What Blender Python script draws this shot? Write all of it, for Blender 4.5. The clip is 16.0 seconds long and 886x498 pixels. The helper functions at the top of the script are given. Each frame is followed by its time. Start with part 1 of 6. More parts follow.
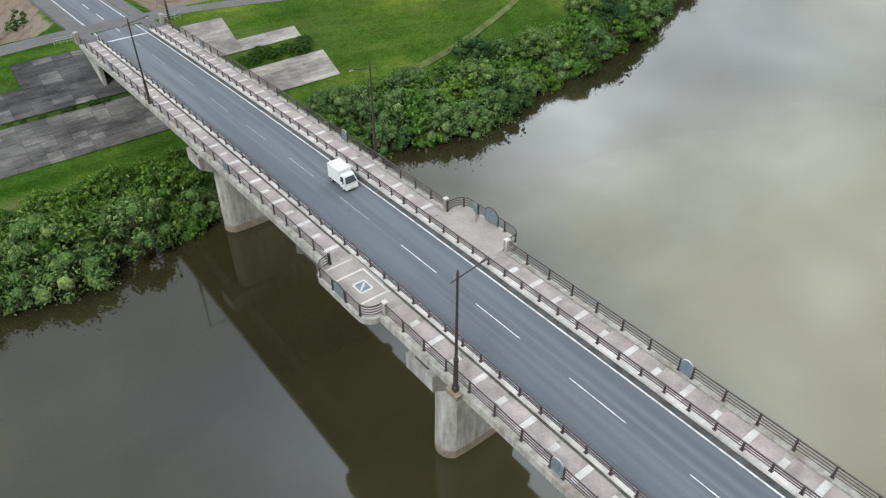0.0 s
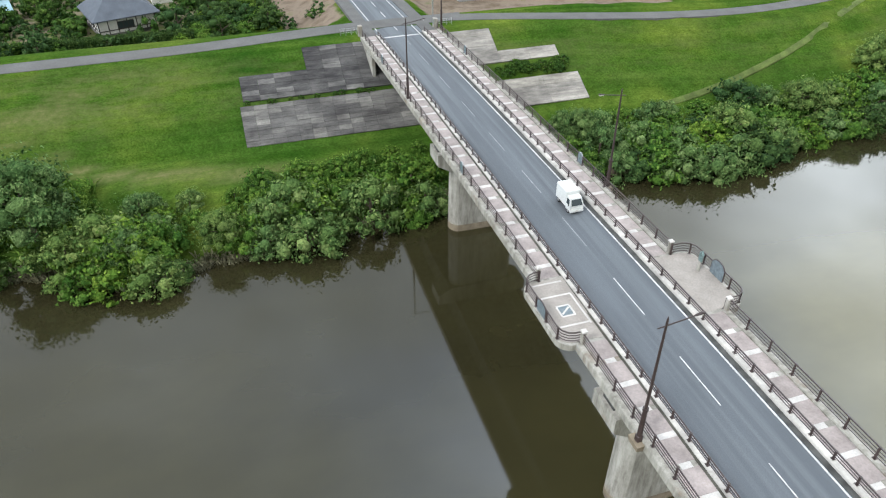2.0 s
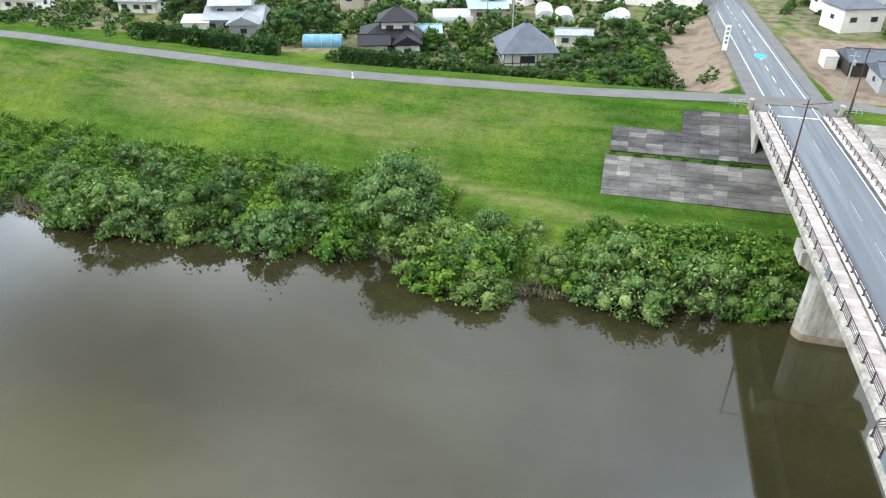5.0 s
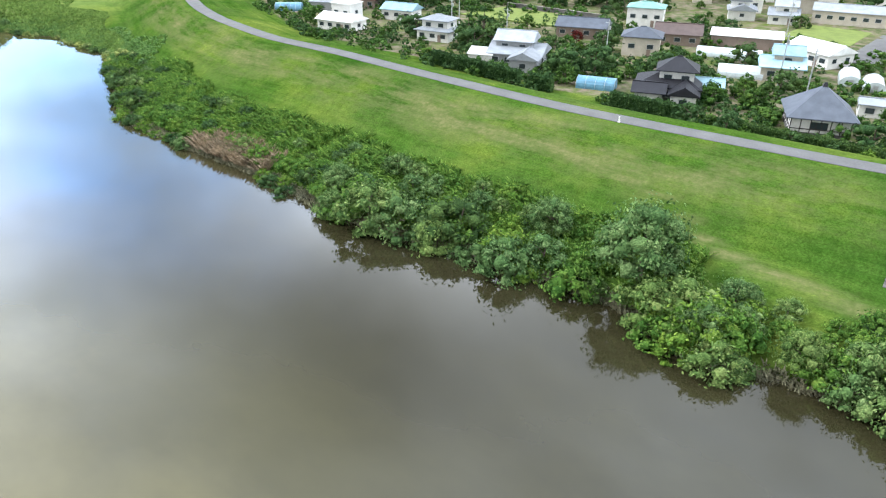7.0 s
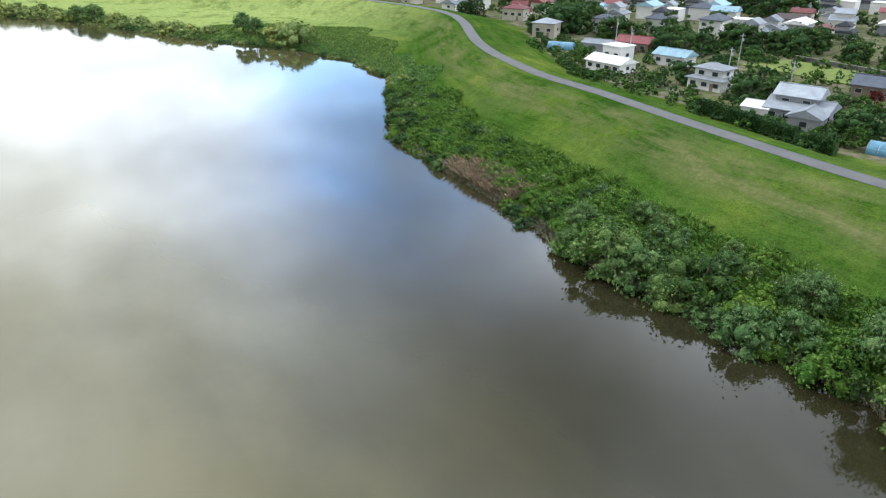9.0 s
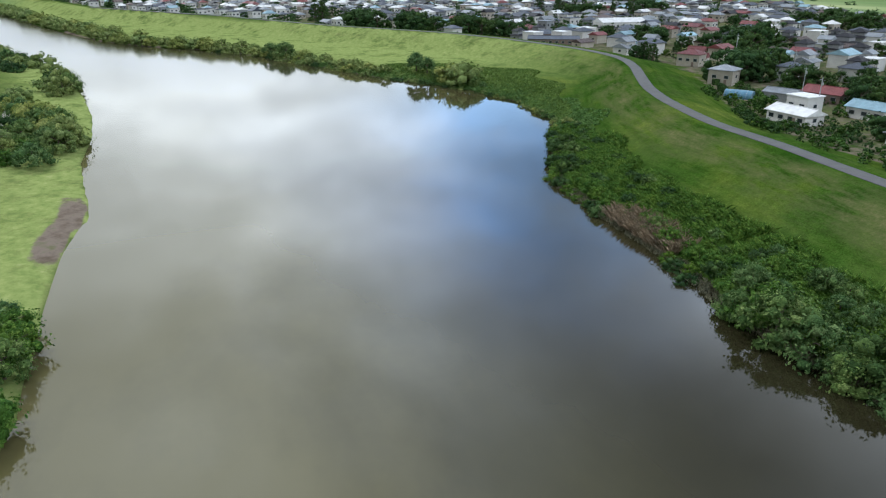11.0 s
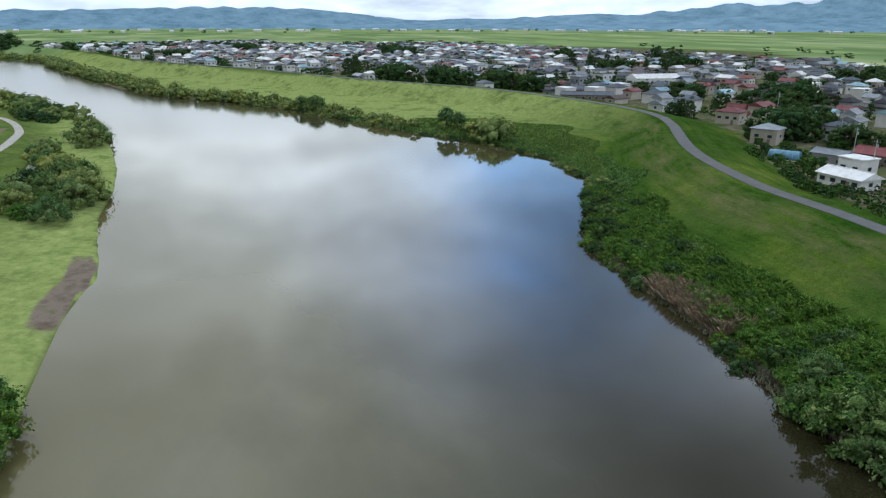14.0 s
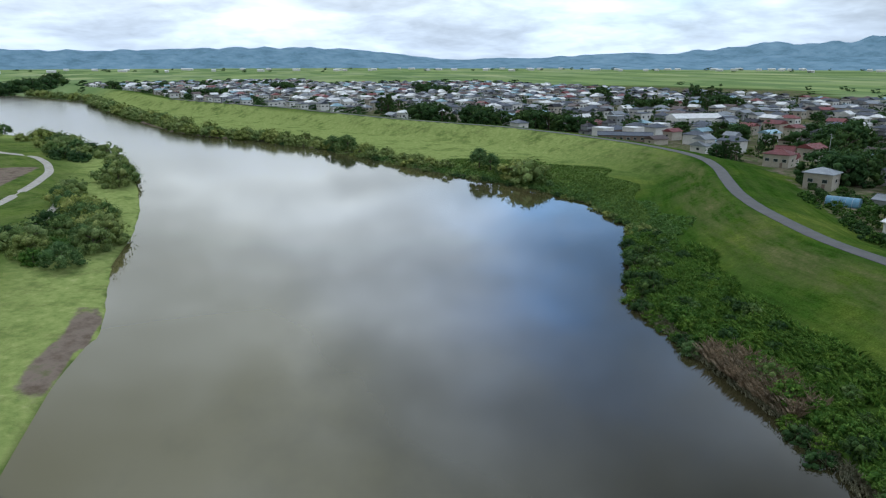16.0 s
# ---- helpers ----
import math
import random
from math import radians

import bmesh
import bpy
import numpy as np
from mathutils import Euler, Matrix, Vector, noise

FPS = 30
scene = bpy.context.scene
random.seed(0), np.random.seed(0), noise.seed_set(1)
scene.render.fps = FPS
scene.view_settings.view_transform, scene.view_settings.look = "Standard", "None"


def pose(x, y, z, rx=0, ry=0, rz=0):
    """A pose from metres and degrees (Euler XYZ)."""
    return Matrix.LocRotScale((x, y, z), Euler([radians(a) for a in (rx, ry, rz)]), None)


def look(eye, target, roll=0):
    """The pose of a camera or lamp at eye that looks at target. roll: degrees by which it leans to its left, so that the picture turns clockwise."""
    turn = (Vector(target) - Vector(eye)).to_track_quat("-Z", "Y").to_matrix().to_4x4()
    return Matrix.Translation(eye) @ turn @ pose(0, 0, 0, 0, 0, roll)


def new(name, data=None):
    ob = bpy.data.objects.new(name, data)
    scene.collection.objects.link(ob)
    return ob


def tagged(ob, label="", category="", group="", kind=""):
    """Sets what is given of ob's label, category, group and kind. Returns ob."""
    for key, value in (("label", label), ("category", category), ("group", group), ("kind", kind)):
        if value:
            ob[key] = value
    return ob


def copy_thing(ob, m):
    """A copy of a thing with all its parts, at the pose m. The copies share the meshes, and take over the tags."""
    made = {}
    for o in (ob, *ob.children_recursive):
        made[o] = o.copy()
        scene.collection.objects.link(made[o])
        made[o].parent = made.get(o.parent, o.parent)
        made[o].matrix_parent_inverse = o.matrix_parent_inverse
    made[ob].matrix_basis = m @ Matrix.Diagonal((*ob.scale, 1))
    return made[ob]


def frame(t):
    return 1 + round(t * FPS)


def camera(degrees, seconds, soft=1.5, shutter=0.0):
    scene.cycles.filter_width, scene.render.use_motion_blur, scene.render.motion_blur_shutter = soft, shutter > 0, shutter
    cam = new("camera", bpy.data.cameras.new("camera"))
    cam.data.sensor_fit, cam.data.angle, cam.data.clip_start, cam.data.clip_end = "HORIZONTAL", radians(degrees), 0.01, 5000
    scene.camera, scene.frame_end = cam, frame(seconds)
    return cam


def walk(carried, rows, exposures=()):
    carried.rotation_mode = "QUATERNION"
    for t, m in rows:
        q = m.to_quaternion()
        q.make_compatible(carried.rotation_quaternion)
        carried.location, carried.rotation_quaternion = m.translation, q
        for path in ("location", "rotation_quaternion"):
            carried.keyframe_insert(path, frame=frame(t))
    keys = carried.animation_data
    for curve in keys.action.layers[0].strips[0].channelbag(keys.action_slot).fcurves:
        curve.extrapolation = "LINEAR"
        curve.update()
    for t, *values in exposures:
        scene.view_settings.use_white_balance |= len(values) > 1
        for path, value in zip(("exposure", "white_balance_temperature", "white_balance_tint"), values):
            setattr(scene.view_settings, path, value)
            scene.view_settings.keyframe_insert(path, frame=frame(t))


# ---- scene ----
cam = camera(64.43, 16.0, soft=1.2)
PATH = [
    (0.0, pose(-27.65, -0.05, 51.46, 52.574, -0.077, -38.240)),
    (0.5, pose(-27.62, -0.07, 51.39, 52.775, -0.027, -32.873)),
    (1.0, pose(-27.62, -0.05, 51.36, 53.145, -0.002, -27.235)),
    (1.5, pose(-27.66, -0.03, 51.37, 53.653, 0.064, -21.926)),
    (2.0, pose(-27.75, 0.01, 51.41, 54.157, 0.076, -17.055)),
    (2.5, pose(-27.90, 0.06, 51.44, 54.820, 0.055, -11.444)),
    (3.0, pose(-28.05, 0.10, 51.42, 55.467, 0.054, -6.215)),
    (3.5, pose(-28.19, 0.12, 51.34, 56.130, -0.050, -1.224)),
    (4.0, pose(-28.28, 0.15, 51.20, 56.915, 0.040, 4.074)),
    (4.2, pose(-28.28, 0.21, 51.11, 57.184, 0.033, 5.859)),
    (6.3, pose(-28.00, 1.26, 49.96, 60.738, -0.070, 28.855)),
    (6.5, pose(-28.00, 1.35, 49.85, 61.058, -0.069, 30.954)),
    (7.0, pose(-28.06, 1.53, 49.59, 61.795, -0.201, 36.303)),
    (7.5, pose(-28.13, 1.72, 49.37, 62.633, -0.108, 41.896)),
    (8.0, pose(-28.18, 1.89, 49.21, 63.347, -0.160, 46.908)),
    (8.5, pose(-28.21, 2.03, 49.11, 64.093, -0.151, 52.234)),
    (9.0, pose(-28.27, 2.17, 49.06, 64.815, -0.170, 57.489)),
    (9.5, pose(-28.43, 2.34, 49.01, 65.548, -0.149, 62.786)),
    (10.0, pose(-28.73, 2.56, 48.96, 66.235, -0.142, 68.029)),
    (10.2, pose(-29.00, 2.67, 48.94, 66.384, -0.150, 69.597)),
    (12.3, pose(-33.27, 3.98, 48.87, 69.503, -0.151, 70.828)),
    (12.5, pose(-33.84, 4.19, 48.86, 69.791, -0.152, 71.106)),
    (13.0, pose(-35.82, 4.98, 48.82, 70.518, -0.124, 71.794)),
    (13.5, pose(-38.10, 5.92, 48.79, 71.299, -0.094, 72.534)),
    (14.0, pose(-40.64, 6.95, 48.76, 71.990, -0.073, 73.217)),
    (14.5, pose(-43.39, 8.02, 48.75, 72.740, -0.014, 73.911)),
    (15.0, pose(-46.29, 9.10, 48.77, 73.409, -0.005, 74.573)),
    (15.5, pose(-49.35, 10.19, 48.81, 74.158, 0.008, 75.299)),
    (16.0, pose(-52.48, 11.31, 48.85, 74.933, 0.048, 75.998)),
]
EXPOSURES = [(0.0, -1.1, 5900, 8), (4.0, -0.36, 5900, 8), (7.0, -0.15, 5700, 11), (8.5, -0.57, 5650, 11), (10.0, -1.27, 5560, 10), (12.5, -1.6, 5480, 10), (16.0, -1.95, 5380, 9)]
walk(cam, PATH, EXPOSURES)

# ---- world, sun, exposure ----
SUN_AZ, SUN_EL = radians(243), radians(44)  # compass bearing of the sun from +y, clockwise; height
CLOUD_DRIFT = (3.1, 1.7, 0.0)
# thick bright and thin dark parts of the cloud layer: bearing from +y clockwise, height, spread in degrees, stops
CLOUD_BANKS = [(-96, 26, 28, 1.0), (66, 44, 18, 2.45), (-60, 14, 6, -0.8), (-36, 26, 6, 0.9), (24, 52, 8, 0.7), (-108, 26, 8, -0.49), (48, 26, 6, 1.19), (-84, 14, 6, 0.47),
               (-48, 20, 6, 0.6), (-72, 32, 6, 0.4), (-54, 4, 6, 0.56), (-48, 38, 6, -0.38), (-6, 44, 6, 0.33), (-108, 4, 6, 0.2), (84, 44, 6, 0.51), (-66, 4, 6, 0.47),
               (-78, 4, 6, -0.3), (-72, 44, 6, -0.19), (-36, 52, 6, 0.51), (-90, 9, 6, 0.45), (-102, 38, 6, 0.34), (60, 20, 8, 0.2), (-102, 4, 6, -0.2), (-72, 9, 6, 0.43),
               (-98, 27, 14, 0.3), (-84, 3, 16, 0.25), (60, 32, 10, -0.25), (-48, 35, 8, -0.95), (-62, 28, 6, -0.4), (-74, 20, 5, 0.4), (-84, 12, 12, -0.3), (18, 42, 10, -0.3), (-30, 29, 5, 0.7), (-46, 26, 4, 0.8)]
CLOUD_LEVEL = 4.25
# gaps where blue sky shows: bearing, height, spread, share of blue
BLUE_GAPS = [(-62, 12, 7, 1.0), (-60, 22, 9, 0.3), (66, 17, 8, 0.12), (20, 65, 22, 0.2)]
world = bpy.data.worlds.new("sky")
scene.world = world
world.use_nodes = True
wn, wl = world.node_tree.nodes, world.node_tree.links
wn.clear()


def wmath(op, a, b=None, c=None):
    n = wn.new("ShaderNodeMath")
    n.operation = op
    for i, v in enumerate((a, b, c)):
        if v is None:
            continue
        if isinstance(v, (int, float)):
            n.inputs[i].default_value = v
        else:
            wl.new(v, n.inputs[i])
    return n.outputs[0]


def heading(az, el):
    a, e = radians(az), radians(el)
    return (math.sin(a) * math.cos(e), math.cos(a) * math.cos(e), math.sin(e))


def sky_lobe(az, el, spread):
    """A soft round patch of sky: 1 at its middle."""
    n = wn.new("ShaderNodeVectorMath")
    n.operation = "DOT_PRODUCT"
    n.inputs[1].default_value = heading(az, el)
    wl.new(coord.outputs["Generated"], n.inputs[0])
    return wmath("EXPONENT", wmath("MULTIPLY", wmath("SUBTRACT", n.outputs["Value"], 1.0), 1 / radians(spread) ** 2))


def sky_noise(scale, detail, rough, vec, distortion=0.0):
    n = wn.new("ShaderNodeTexNoise")
    for k, v in (("Scale", scale), ("Detail", detail), ("Roughness", rough), ("Distortion", distortion)):
        n.inputs[k].default_value = v
    wl.new(vec, n.inputs["Vector"])
    return n.outputs["Fac"]


def sky_mix(fac, a, b, kind="MIX"):
    n = wn.new("ShaderNodeMixRGB")
    n.blend_type = kind
    for i, v in enumerate((fac, a, b)):
        if isinstance(v, (int, float)):
            n.inputs[i].default_value = v
        elif isinstance(v, tuple):
            n.inputs[i].default_value = (*v, 1)
        else:
            wl.new(v, n.inputs[i])
    return n.outputs["Color"]


sky = wn.new("ShaderNodeTexSky")
sky.sky_type, sky.sun_disc = "NISHITA", False
sky.sun_elevation, sky.sun_rotation = SUN_EL, SUN_AZ
sky.air_density, sky.dust_density, sky.ozone_density = 1.0, 0.4, 2.0
coord = wn.new("ShaderNodeTexCoord")
sep = wn.new("ShaderNodeSeparateXYZ")
wl.new(coord.outputs["Generated"], sep.inputs[0])
# clouds lie on a flat layer overhead: direction divided by height
lift = wmath("ADD", wmath("MAXIMUM", sep.outputs["Z"], 0.0), 0.22)
comb = wn.new("ShaderNodeCombineXYZ")
for i in range(3):
    wl.new(lift, comb.inputs[i])
div = wn.new("ShaderNodeVectorMath"); div.operation = "DIVIDE"
wl.new(coord.outputs["Generated"], div.inputs[0])
wl.new(comb.outputs[0], div.inputs[1])
drift = wn.new("ShaderNodeVectorMath"); drift.operation = "ADD"; drift.inputs[1].default_value = CLOUD_DRIFT
wl.new(div.outputs[0], drift.inputs[0])
layer = drift.outputs[0]
# brightness of the layer in stops
stops = wmath("MULTIPLY_ADD", wmath("SUBTRACT", sky_noise(1.5, 7.0, 0.55, layer, 0.4), 0.5), 2.2, CLOUD_LEVEL)
stops = wmath("MULTIPLY_ADD", wmath("SUBTRACT", sky_noise(6.0, 5.0, 0.6, layer, 0.3), 0.5), 0.9, stops)
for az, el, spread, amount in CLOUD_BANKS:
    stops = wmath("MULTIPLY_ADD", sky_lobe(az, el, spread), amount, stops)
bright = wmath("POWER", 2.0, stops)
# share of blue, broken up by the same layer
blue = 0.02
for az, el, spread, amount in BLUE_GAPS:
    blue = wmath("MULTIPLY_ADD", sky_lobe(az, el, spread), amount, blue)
blue = wmath("MULTIPLY", blue, wmath("MULTIPLY_ADD", sky_noise(2.2, 6.0, 0.6, layer), -2.2, 2.1))
clamp = wn.new("ShaderNodeClamp")
wl.new(blue, clamp.inputs["Value"])
tone = wn.new("ShaderNodeRGBToBW")
wl.new(sky.outputs[0], tone.inputs[0])
level = wn.new("ShaderNodeCombineXYZ")
for i in range(3):
    wl.new(tone.outputs[0], level.inputs[i])
clear = wn.new("ShaderNodeVectorMath"); clear.operation = "DIVIDE"
wl.new(sky.outputs[0], clear.inputs[0])
wl.new(level.outputs[0], clear.inputs[1])
tint = sky_mix(clamp.outputs[0], (1.03, 1.0, 0.9), clear.outputs[0])
# a pale haze lies on the horizon
low = wn.new("ShaderNodeMapRange"); low.interpolation_type = "SMOOTHSTEP"
low.inputs["From Min"].default_value, low.inputs["From Max"].default_value = 0.0, 0.16
low.inputs["To Min"].default_value, low.inputs["To Max"].default_value = 0.7, 0.0
wl.new(sep.outputs["Z"], low.inputs["Value"])
bg = wn.new("ShaderNodeBackground")
wl.new(sky_mix(low.outputs[0], tint, (0.93, 1.01, 1.09)), bg.inputs["Color"])
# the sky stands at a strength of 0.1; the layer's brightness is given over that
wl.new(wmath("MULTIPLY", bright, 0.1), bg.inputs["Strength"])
wout = wn.new("ShaderNodeOutputWorld")
wl.new(bg.outputs[0], wout.inputs[0])

sun_data = bpy.data.lights.new("sun", "SUN")
sun_data.energy, sun_data.angle, sun_data.color = 5.0, radians(10.0), (1.0, 0.96, 0.9)
sun = new("sun", sun_data)
sun_way = Vector((math.sin(SUN_AZ) * math.cos(SUN_EL), math.cos(SUN_AZ) * math.cos(SUN_EL), math.sin(SUN_EL)))
sun.matrix_world = look(sun_way * 300, (0, 0, 0))

# ---- materials ----


def material(name, rough=0.8, metal=0.0, spec=0.3):
    m = bpy.data.materials.new(name)
    m.use_nodes = True
    b = m.node_tree.nodes["Principled BSDF"]
    b.inputs["Roughness"].default_value, b.inputs["Metallic"].default_value = rough, metal
    b.inputs["Specular IOR Level"].default_value = spec
    return m, m.node_tree.nodes, m.node_tree.links, b


def noise_fac(n, l, scale, detail=4, rough=0.55, vec=None, stretch=None):
    t = n.new("ShaderNodeTexNoise")
    t.inputs["Scale"].default_value, t.inputs["Detail"].default_value, t.inputs["Roughness"].default_value = scale, detail, rough
    if vec is None:
        c = n.new("ShaderNodeNewGeometry")
        vec = c.outputs["Position"]
    if stretch:
        mp = n.new("ShaderNodeMapping")
        mp.inputs["Scale"].default_value = stretch
        l.new(vec, mp.inputs["Vector"])
        vec = mp.outputs[0]
    l.new(vec, t.inputs["Vector"])
    return t.outputs["Fac"]


def ramp(n, l, fac, stops):
    r = n.new("ShaderNodeValToRGB")
    el = r.color_ramp.elements
    while len(el) < len(stops):
        el.new(0.5)
    for e, (p, c) in zip(el, stops):
        e.position, e.color = p, (*c, 1)
    l.new(fac, r.inputs["Fac"])
    return r.outputs["Color"]


def mix(n, l, fac, a, b, kind="MIX"):
    x = n.new("ShaderNodeMixRGB")
    x.blend_type = kind
    for s, v in ((0, fac), (1, a), (2, b)):
        if isinstance(v, (int, float)):
            x.inputs[s].default_value = v
        elif isinstance(v, tuple):
            x.inputs[s].default_value = (*v, 1)
        else:
            l.new(v, x.inputs[s])
    return x.outputs["Color"]


def bump(n, l, b, fac, strength=0.3, dist=0.02):
    k = n.new("ShaderNodeBump")
    k.inputs["Strength"].default_value, k.inputs["Distance"].default_value = strength, dist
    l.new(fac, k.inputs["Height"])
    l.new(k.outputs[0], b.inputs["Normal"])


def plain(name, col, rough=0.7, metal=0.0, var=0.18, scale=1.2, spec=0.3, random_tint=0.0):
    """A worn single-colour surface: two scales of blotches and a fine relief."""
    m, n, l, b = material(name, rough, metal, spec)
    dark = tuple(c * (1 - var) for c in col)
    lite = tuple(min(1, c * (1 + var)) for c in col)
    c1 = ramp(n, l, noise_fac(n, l, scale, 5), [(0.3, dark), (0.7, lite)])
    c2 = ramp(n, l, noise_fac(n, l, scale * 9, 3), [(0.3, (0.86, 0.86, 0.86)), (0.7, (1.08, 1.08, 1.08))])
    out = mix(n, l, 1.0, c1, c2, "MULTIPLY")
    if random_tint:
        oi = n.new("ShaderNodeObjectInfo")
        out = mix(n, l, 1.0, out, ramp(n, l, oi.outputs["Random"], [(0, (1 - random_tint,) * 3), (1, (1 + random_tint,) * 3)]), "MULTIPLY")
    l.new(out, b.inputs["Base Color"])
    bump(n, l, b, noise_fac(n, l, scale * 14, 3), 0.2, 0.01)
    return m


def leaf_material(name, dark, lite, yellow):
    """Foliage: every leaf and clump its own green, broken into leaf-sized flecks with a rough relief."""
    m, n, l, b = material(name, 0.75, 0.0, 0.05)
    g = n.new("ShaderNodeNewGeometry")
    oi = n.new("ShaderNodeObjectInfo")
    c = ramp(n, l, g.outputs["Random Per Island"], [(0.0, dark), (0.55, lite), (1.0, yellow)])
    c = mix(n, l, 1.0, c, ramp(n, l, noise_fac(n, l, 0.35, 3), [(0.3, (0.74, 0.78, 0.76)), (0.7, (1.2, 1.18, 1.08))]), "MULTIPLY")
    c = mix(n, l, 1.0, c, ramp(n, l, oi.outputs["Random"], [(0, (0.84, 0.92, 0.95)), (0.5, (1, 1, 1)), (1, (1.16, 1.08, 0.88))]), "MULTIPLY")
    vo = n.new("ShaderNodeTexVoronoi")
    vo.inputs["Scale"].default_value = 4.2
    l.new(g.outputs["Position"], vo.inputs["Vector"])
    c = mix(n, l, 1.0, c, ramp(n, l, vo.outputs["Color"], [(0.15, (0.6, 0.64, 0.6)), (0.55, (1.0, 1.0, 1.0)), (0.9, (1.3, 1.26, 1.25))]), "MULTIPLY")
    l.new(c, b.inputs["Base Color"])
    flip = n.new("ShaderNodeMath"); flip.operation = "SUBTRACT"; flip.inputs[0].default_value = 1.0
    l.new(vo.outputs["Distance"], flip.inputs[1])
    bump(n, l, b, flip.outputs[0], 0.9, 0.16)
    tr = n.new("ShaderNodeBsdfTranslucent")
    l.new(c, tr.inputs["Color"])
    ms = n.new("ShaderNodeMixShader")
    ms.inputs[0].default_value = 0.18
    l.new(b.outputs[0], ms.inputs[1])
    l.new(tr.outputs[0], ms.inputs[2])
    l.new(ms.outputs[0], n["Material Output"].inputs["Surface"])
    return m


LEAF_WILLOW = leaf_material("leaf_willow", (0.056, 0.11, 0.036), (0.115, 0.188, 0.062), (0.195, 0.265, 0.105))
# lighter copy for far and south banks: haze and sunlight put into the colour
LEAF_HAZED = leaf_material("leaf_pale_willow", (0.125, 0.17, 0.052), (0.20, 0.255, 0.078), (0.30, 0.34, 0.125))
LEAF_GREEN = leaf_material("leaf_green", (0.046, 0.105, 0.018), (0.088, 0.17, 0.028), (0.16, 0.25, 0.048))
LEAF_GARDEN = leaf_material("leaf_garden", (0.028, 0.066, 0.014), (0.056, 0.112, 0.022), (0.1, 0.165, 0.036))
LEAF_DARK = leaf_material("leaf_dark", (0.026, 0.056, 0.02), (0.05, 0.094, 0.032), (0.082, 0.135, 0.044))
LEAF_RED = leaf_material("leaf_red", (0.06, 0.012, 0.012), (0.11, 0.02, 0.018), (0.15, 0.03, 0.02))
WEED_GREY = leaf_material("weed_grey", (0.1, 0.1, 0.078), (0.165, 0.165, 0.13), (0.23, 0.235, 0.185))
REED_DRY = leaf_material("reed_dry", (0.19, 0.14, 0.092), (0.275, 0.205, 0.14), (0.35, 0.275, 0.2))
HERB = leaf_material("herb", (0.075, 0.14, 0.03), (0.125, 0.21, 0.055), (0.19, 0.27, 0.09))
BARK = plain("bark", (0.10, 0.078, 0.058), 0.9, scale=3)



def aged_concrete():
    """Pale cast concrete with rain streaks, dark grime and rusty brown patches."""
    m, n, l, b = material("concrete", 0.88, 0.0, 0.25)
    c = ramp(n, l, noise_fac(n, l, 0.5, 6, 0.65), [(0.3, (0.25, 0.24, 0.215)), (0.7, (0.39, 0.375, 0.345))])
    c = mix(n, l, 1.0, c, ramp(n, l, noise_fac(n, l, 1.6, 5, 0.7, stretch=(1, 1, 0.16)), [(0.32, (0.52, 0.51, 0.48)), (0.6, (1.06, 1.06, 1.05))]), "MULTIPLY")
    rust = ramp(n, l, noise_fac(n, l, 0.33, 5, 0.7), [(0.56, (0, 0, 0)), (0.72, (0.75, 0.75, 0.75))])
    c = mix(n, l, rust, c, (0.19, 0.135, 0.095))
    l.new(c, b.inputs["Base Color"])
    bump(n, l, b, noise_fac(n, l, 9, 4), 0.25, 0.015)
    return m


CONCRETE = aged_concrete()


def block_concrete(name, col, stain, patch):
    """Old slope blocks: dark growth in level streaks, a paler block here and there, rain-washed edges."""
    m, n, l, b = material(name, 0.92, 0.0, 0.2)
    oi = n.new("ShaderNodeObjectInfo")
    c = mix(n, l, ramp(n, l, noise_fac(n, l, 0.22, 7, 0.72, stretch=(0.45, 1.1, 1.1)), [(0.36, (0, 0, 0)), (0.62, (1, 1, 1))]), stain, col)
    c = mix(n, l, 1.0, c, ramp(n, l, noise_fac(n, l, 0.9, 6, 0.75, stretch=(0.3, 2.2, 2.2)), [(0.3, (0.62, 0.62, 0.62)), (0.7, (1.3, 1.28, 1.25))]), "MULTIPLY")
    c = mix(n, l, 1.0, c, ramp(n, l, oi.outputs["Random"], [(0.0, (0.84, 0.84, 0.85)), (0.5, (0.96, 0.96, 0.96)), (0.84, (1.06, 1.06, 1.05)), (0.9, (patch, patch, patch * 0.97)), (1.0, (patch * 1.2, patch * 1.2, patch * 1.16))]), "MULTIPLY")
    c = mix(n, l, 1.0, c, ramp(n, l, noise_fac(n, l, 7, 4, 0.7), [(0.3, (0.8, 0.8, 0.8)), (0.7, (1.15, 1.15, 1.15))]), "MULTIPLY")
    l.new(c, b.inputs["Base Color"])
    bump(n, l, b, noise_fac(n, l, 8, 4), 0.3, 0.02)
    return m


CONCRETE_MID = block_concrete("grey_concrete", (0.15, 0.145, 0.14), (0.05, 0.047, 0.047), 1.35)
CONCRETE_PALE = block_concrete("weathered_concrete", (0.33, 0.312, 0.288), (0.15, 0.14, 0.13), 1.1)
CONCRETE_DARK = block_concrete("stained_concrete", (0.108, 0.105, 0.104), (0.03, 0.029, 0.031), 1.65)
KERB_CONCRETE = plain("kerb_concrete", (0.43, 0.41, 0.385), 0.85, var=0.32, scale=0.6)
STAIN = plain("waterline_stain", (0.20, 0.165, 0.12), 0.9, var=0.35, scale=0.8)
PINK_PAVING = plain("pink_paving", (0.31, 0.268, 0.256), 0.8, var=0.24, scale=0.7, random_tint=0.09)
PALE_PAVING = plain("pale_paving", (0.49, 0.465, 0.445), 0.8, var=0.2, scale=1.0)
BEIGE_PAVING = plain("beige_paving", (0.29, 0.262, 0.238), 0.8, var=0.1, scale=0.7)
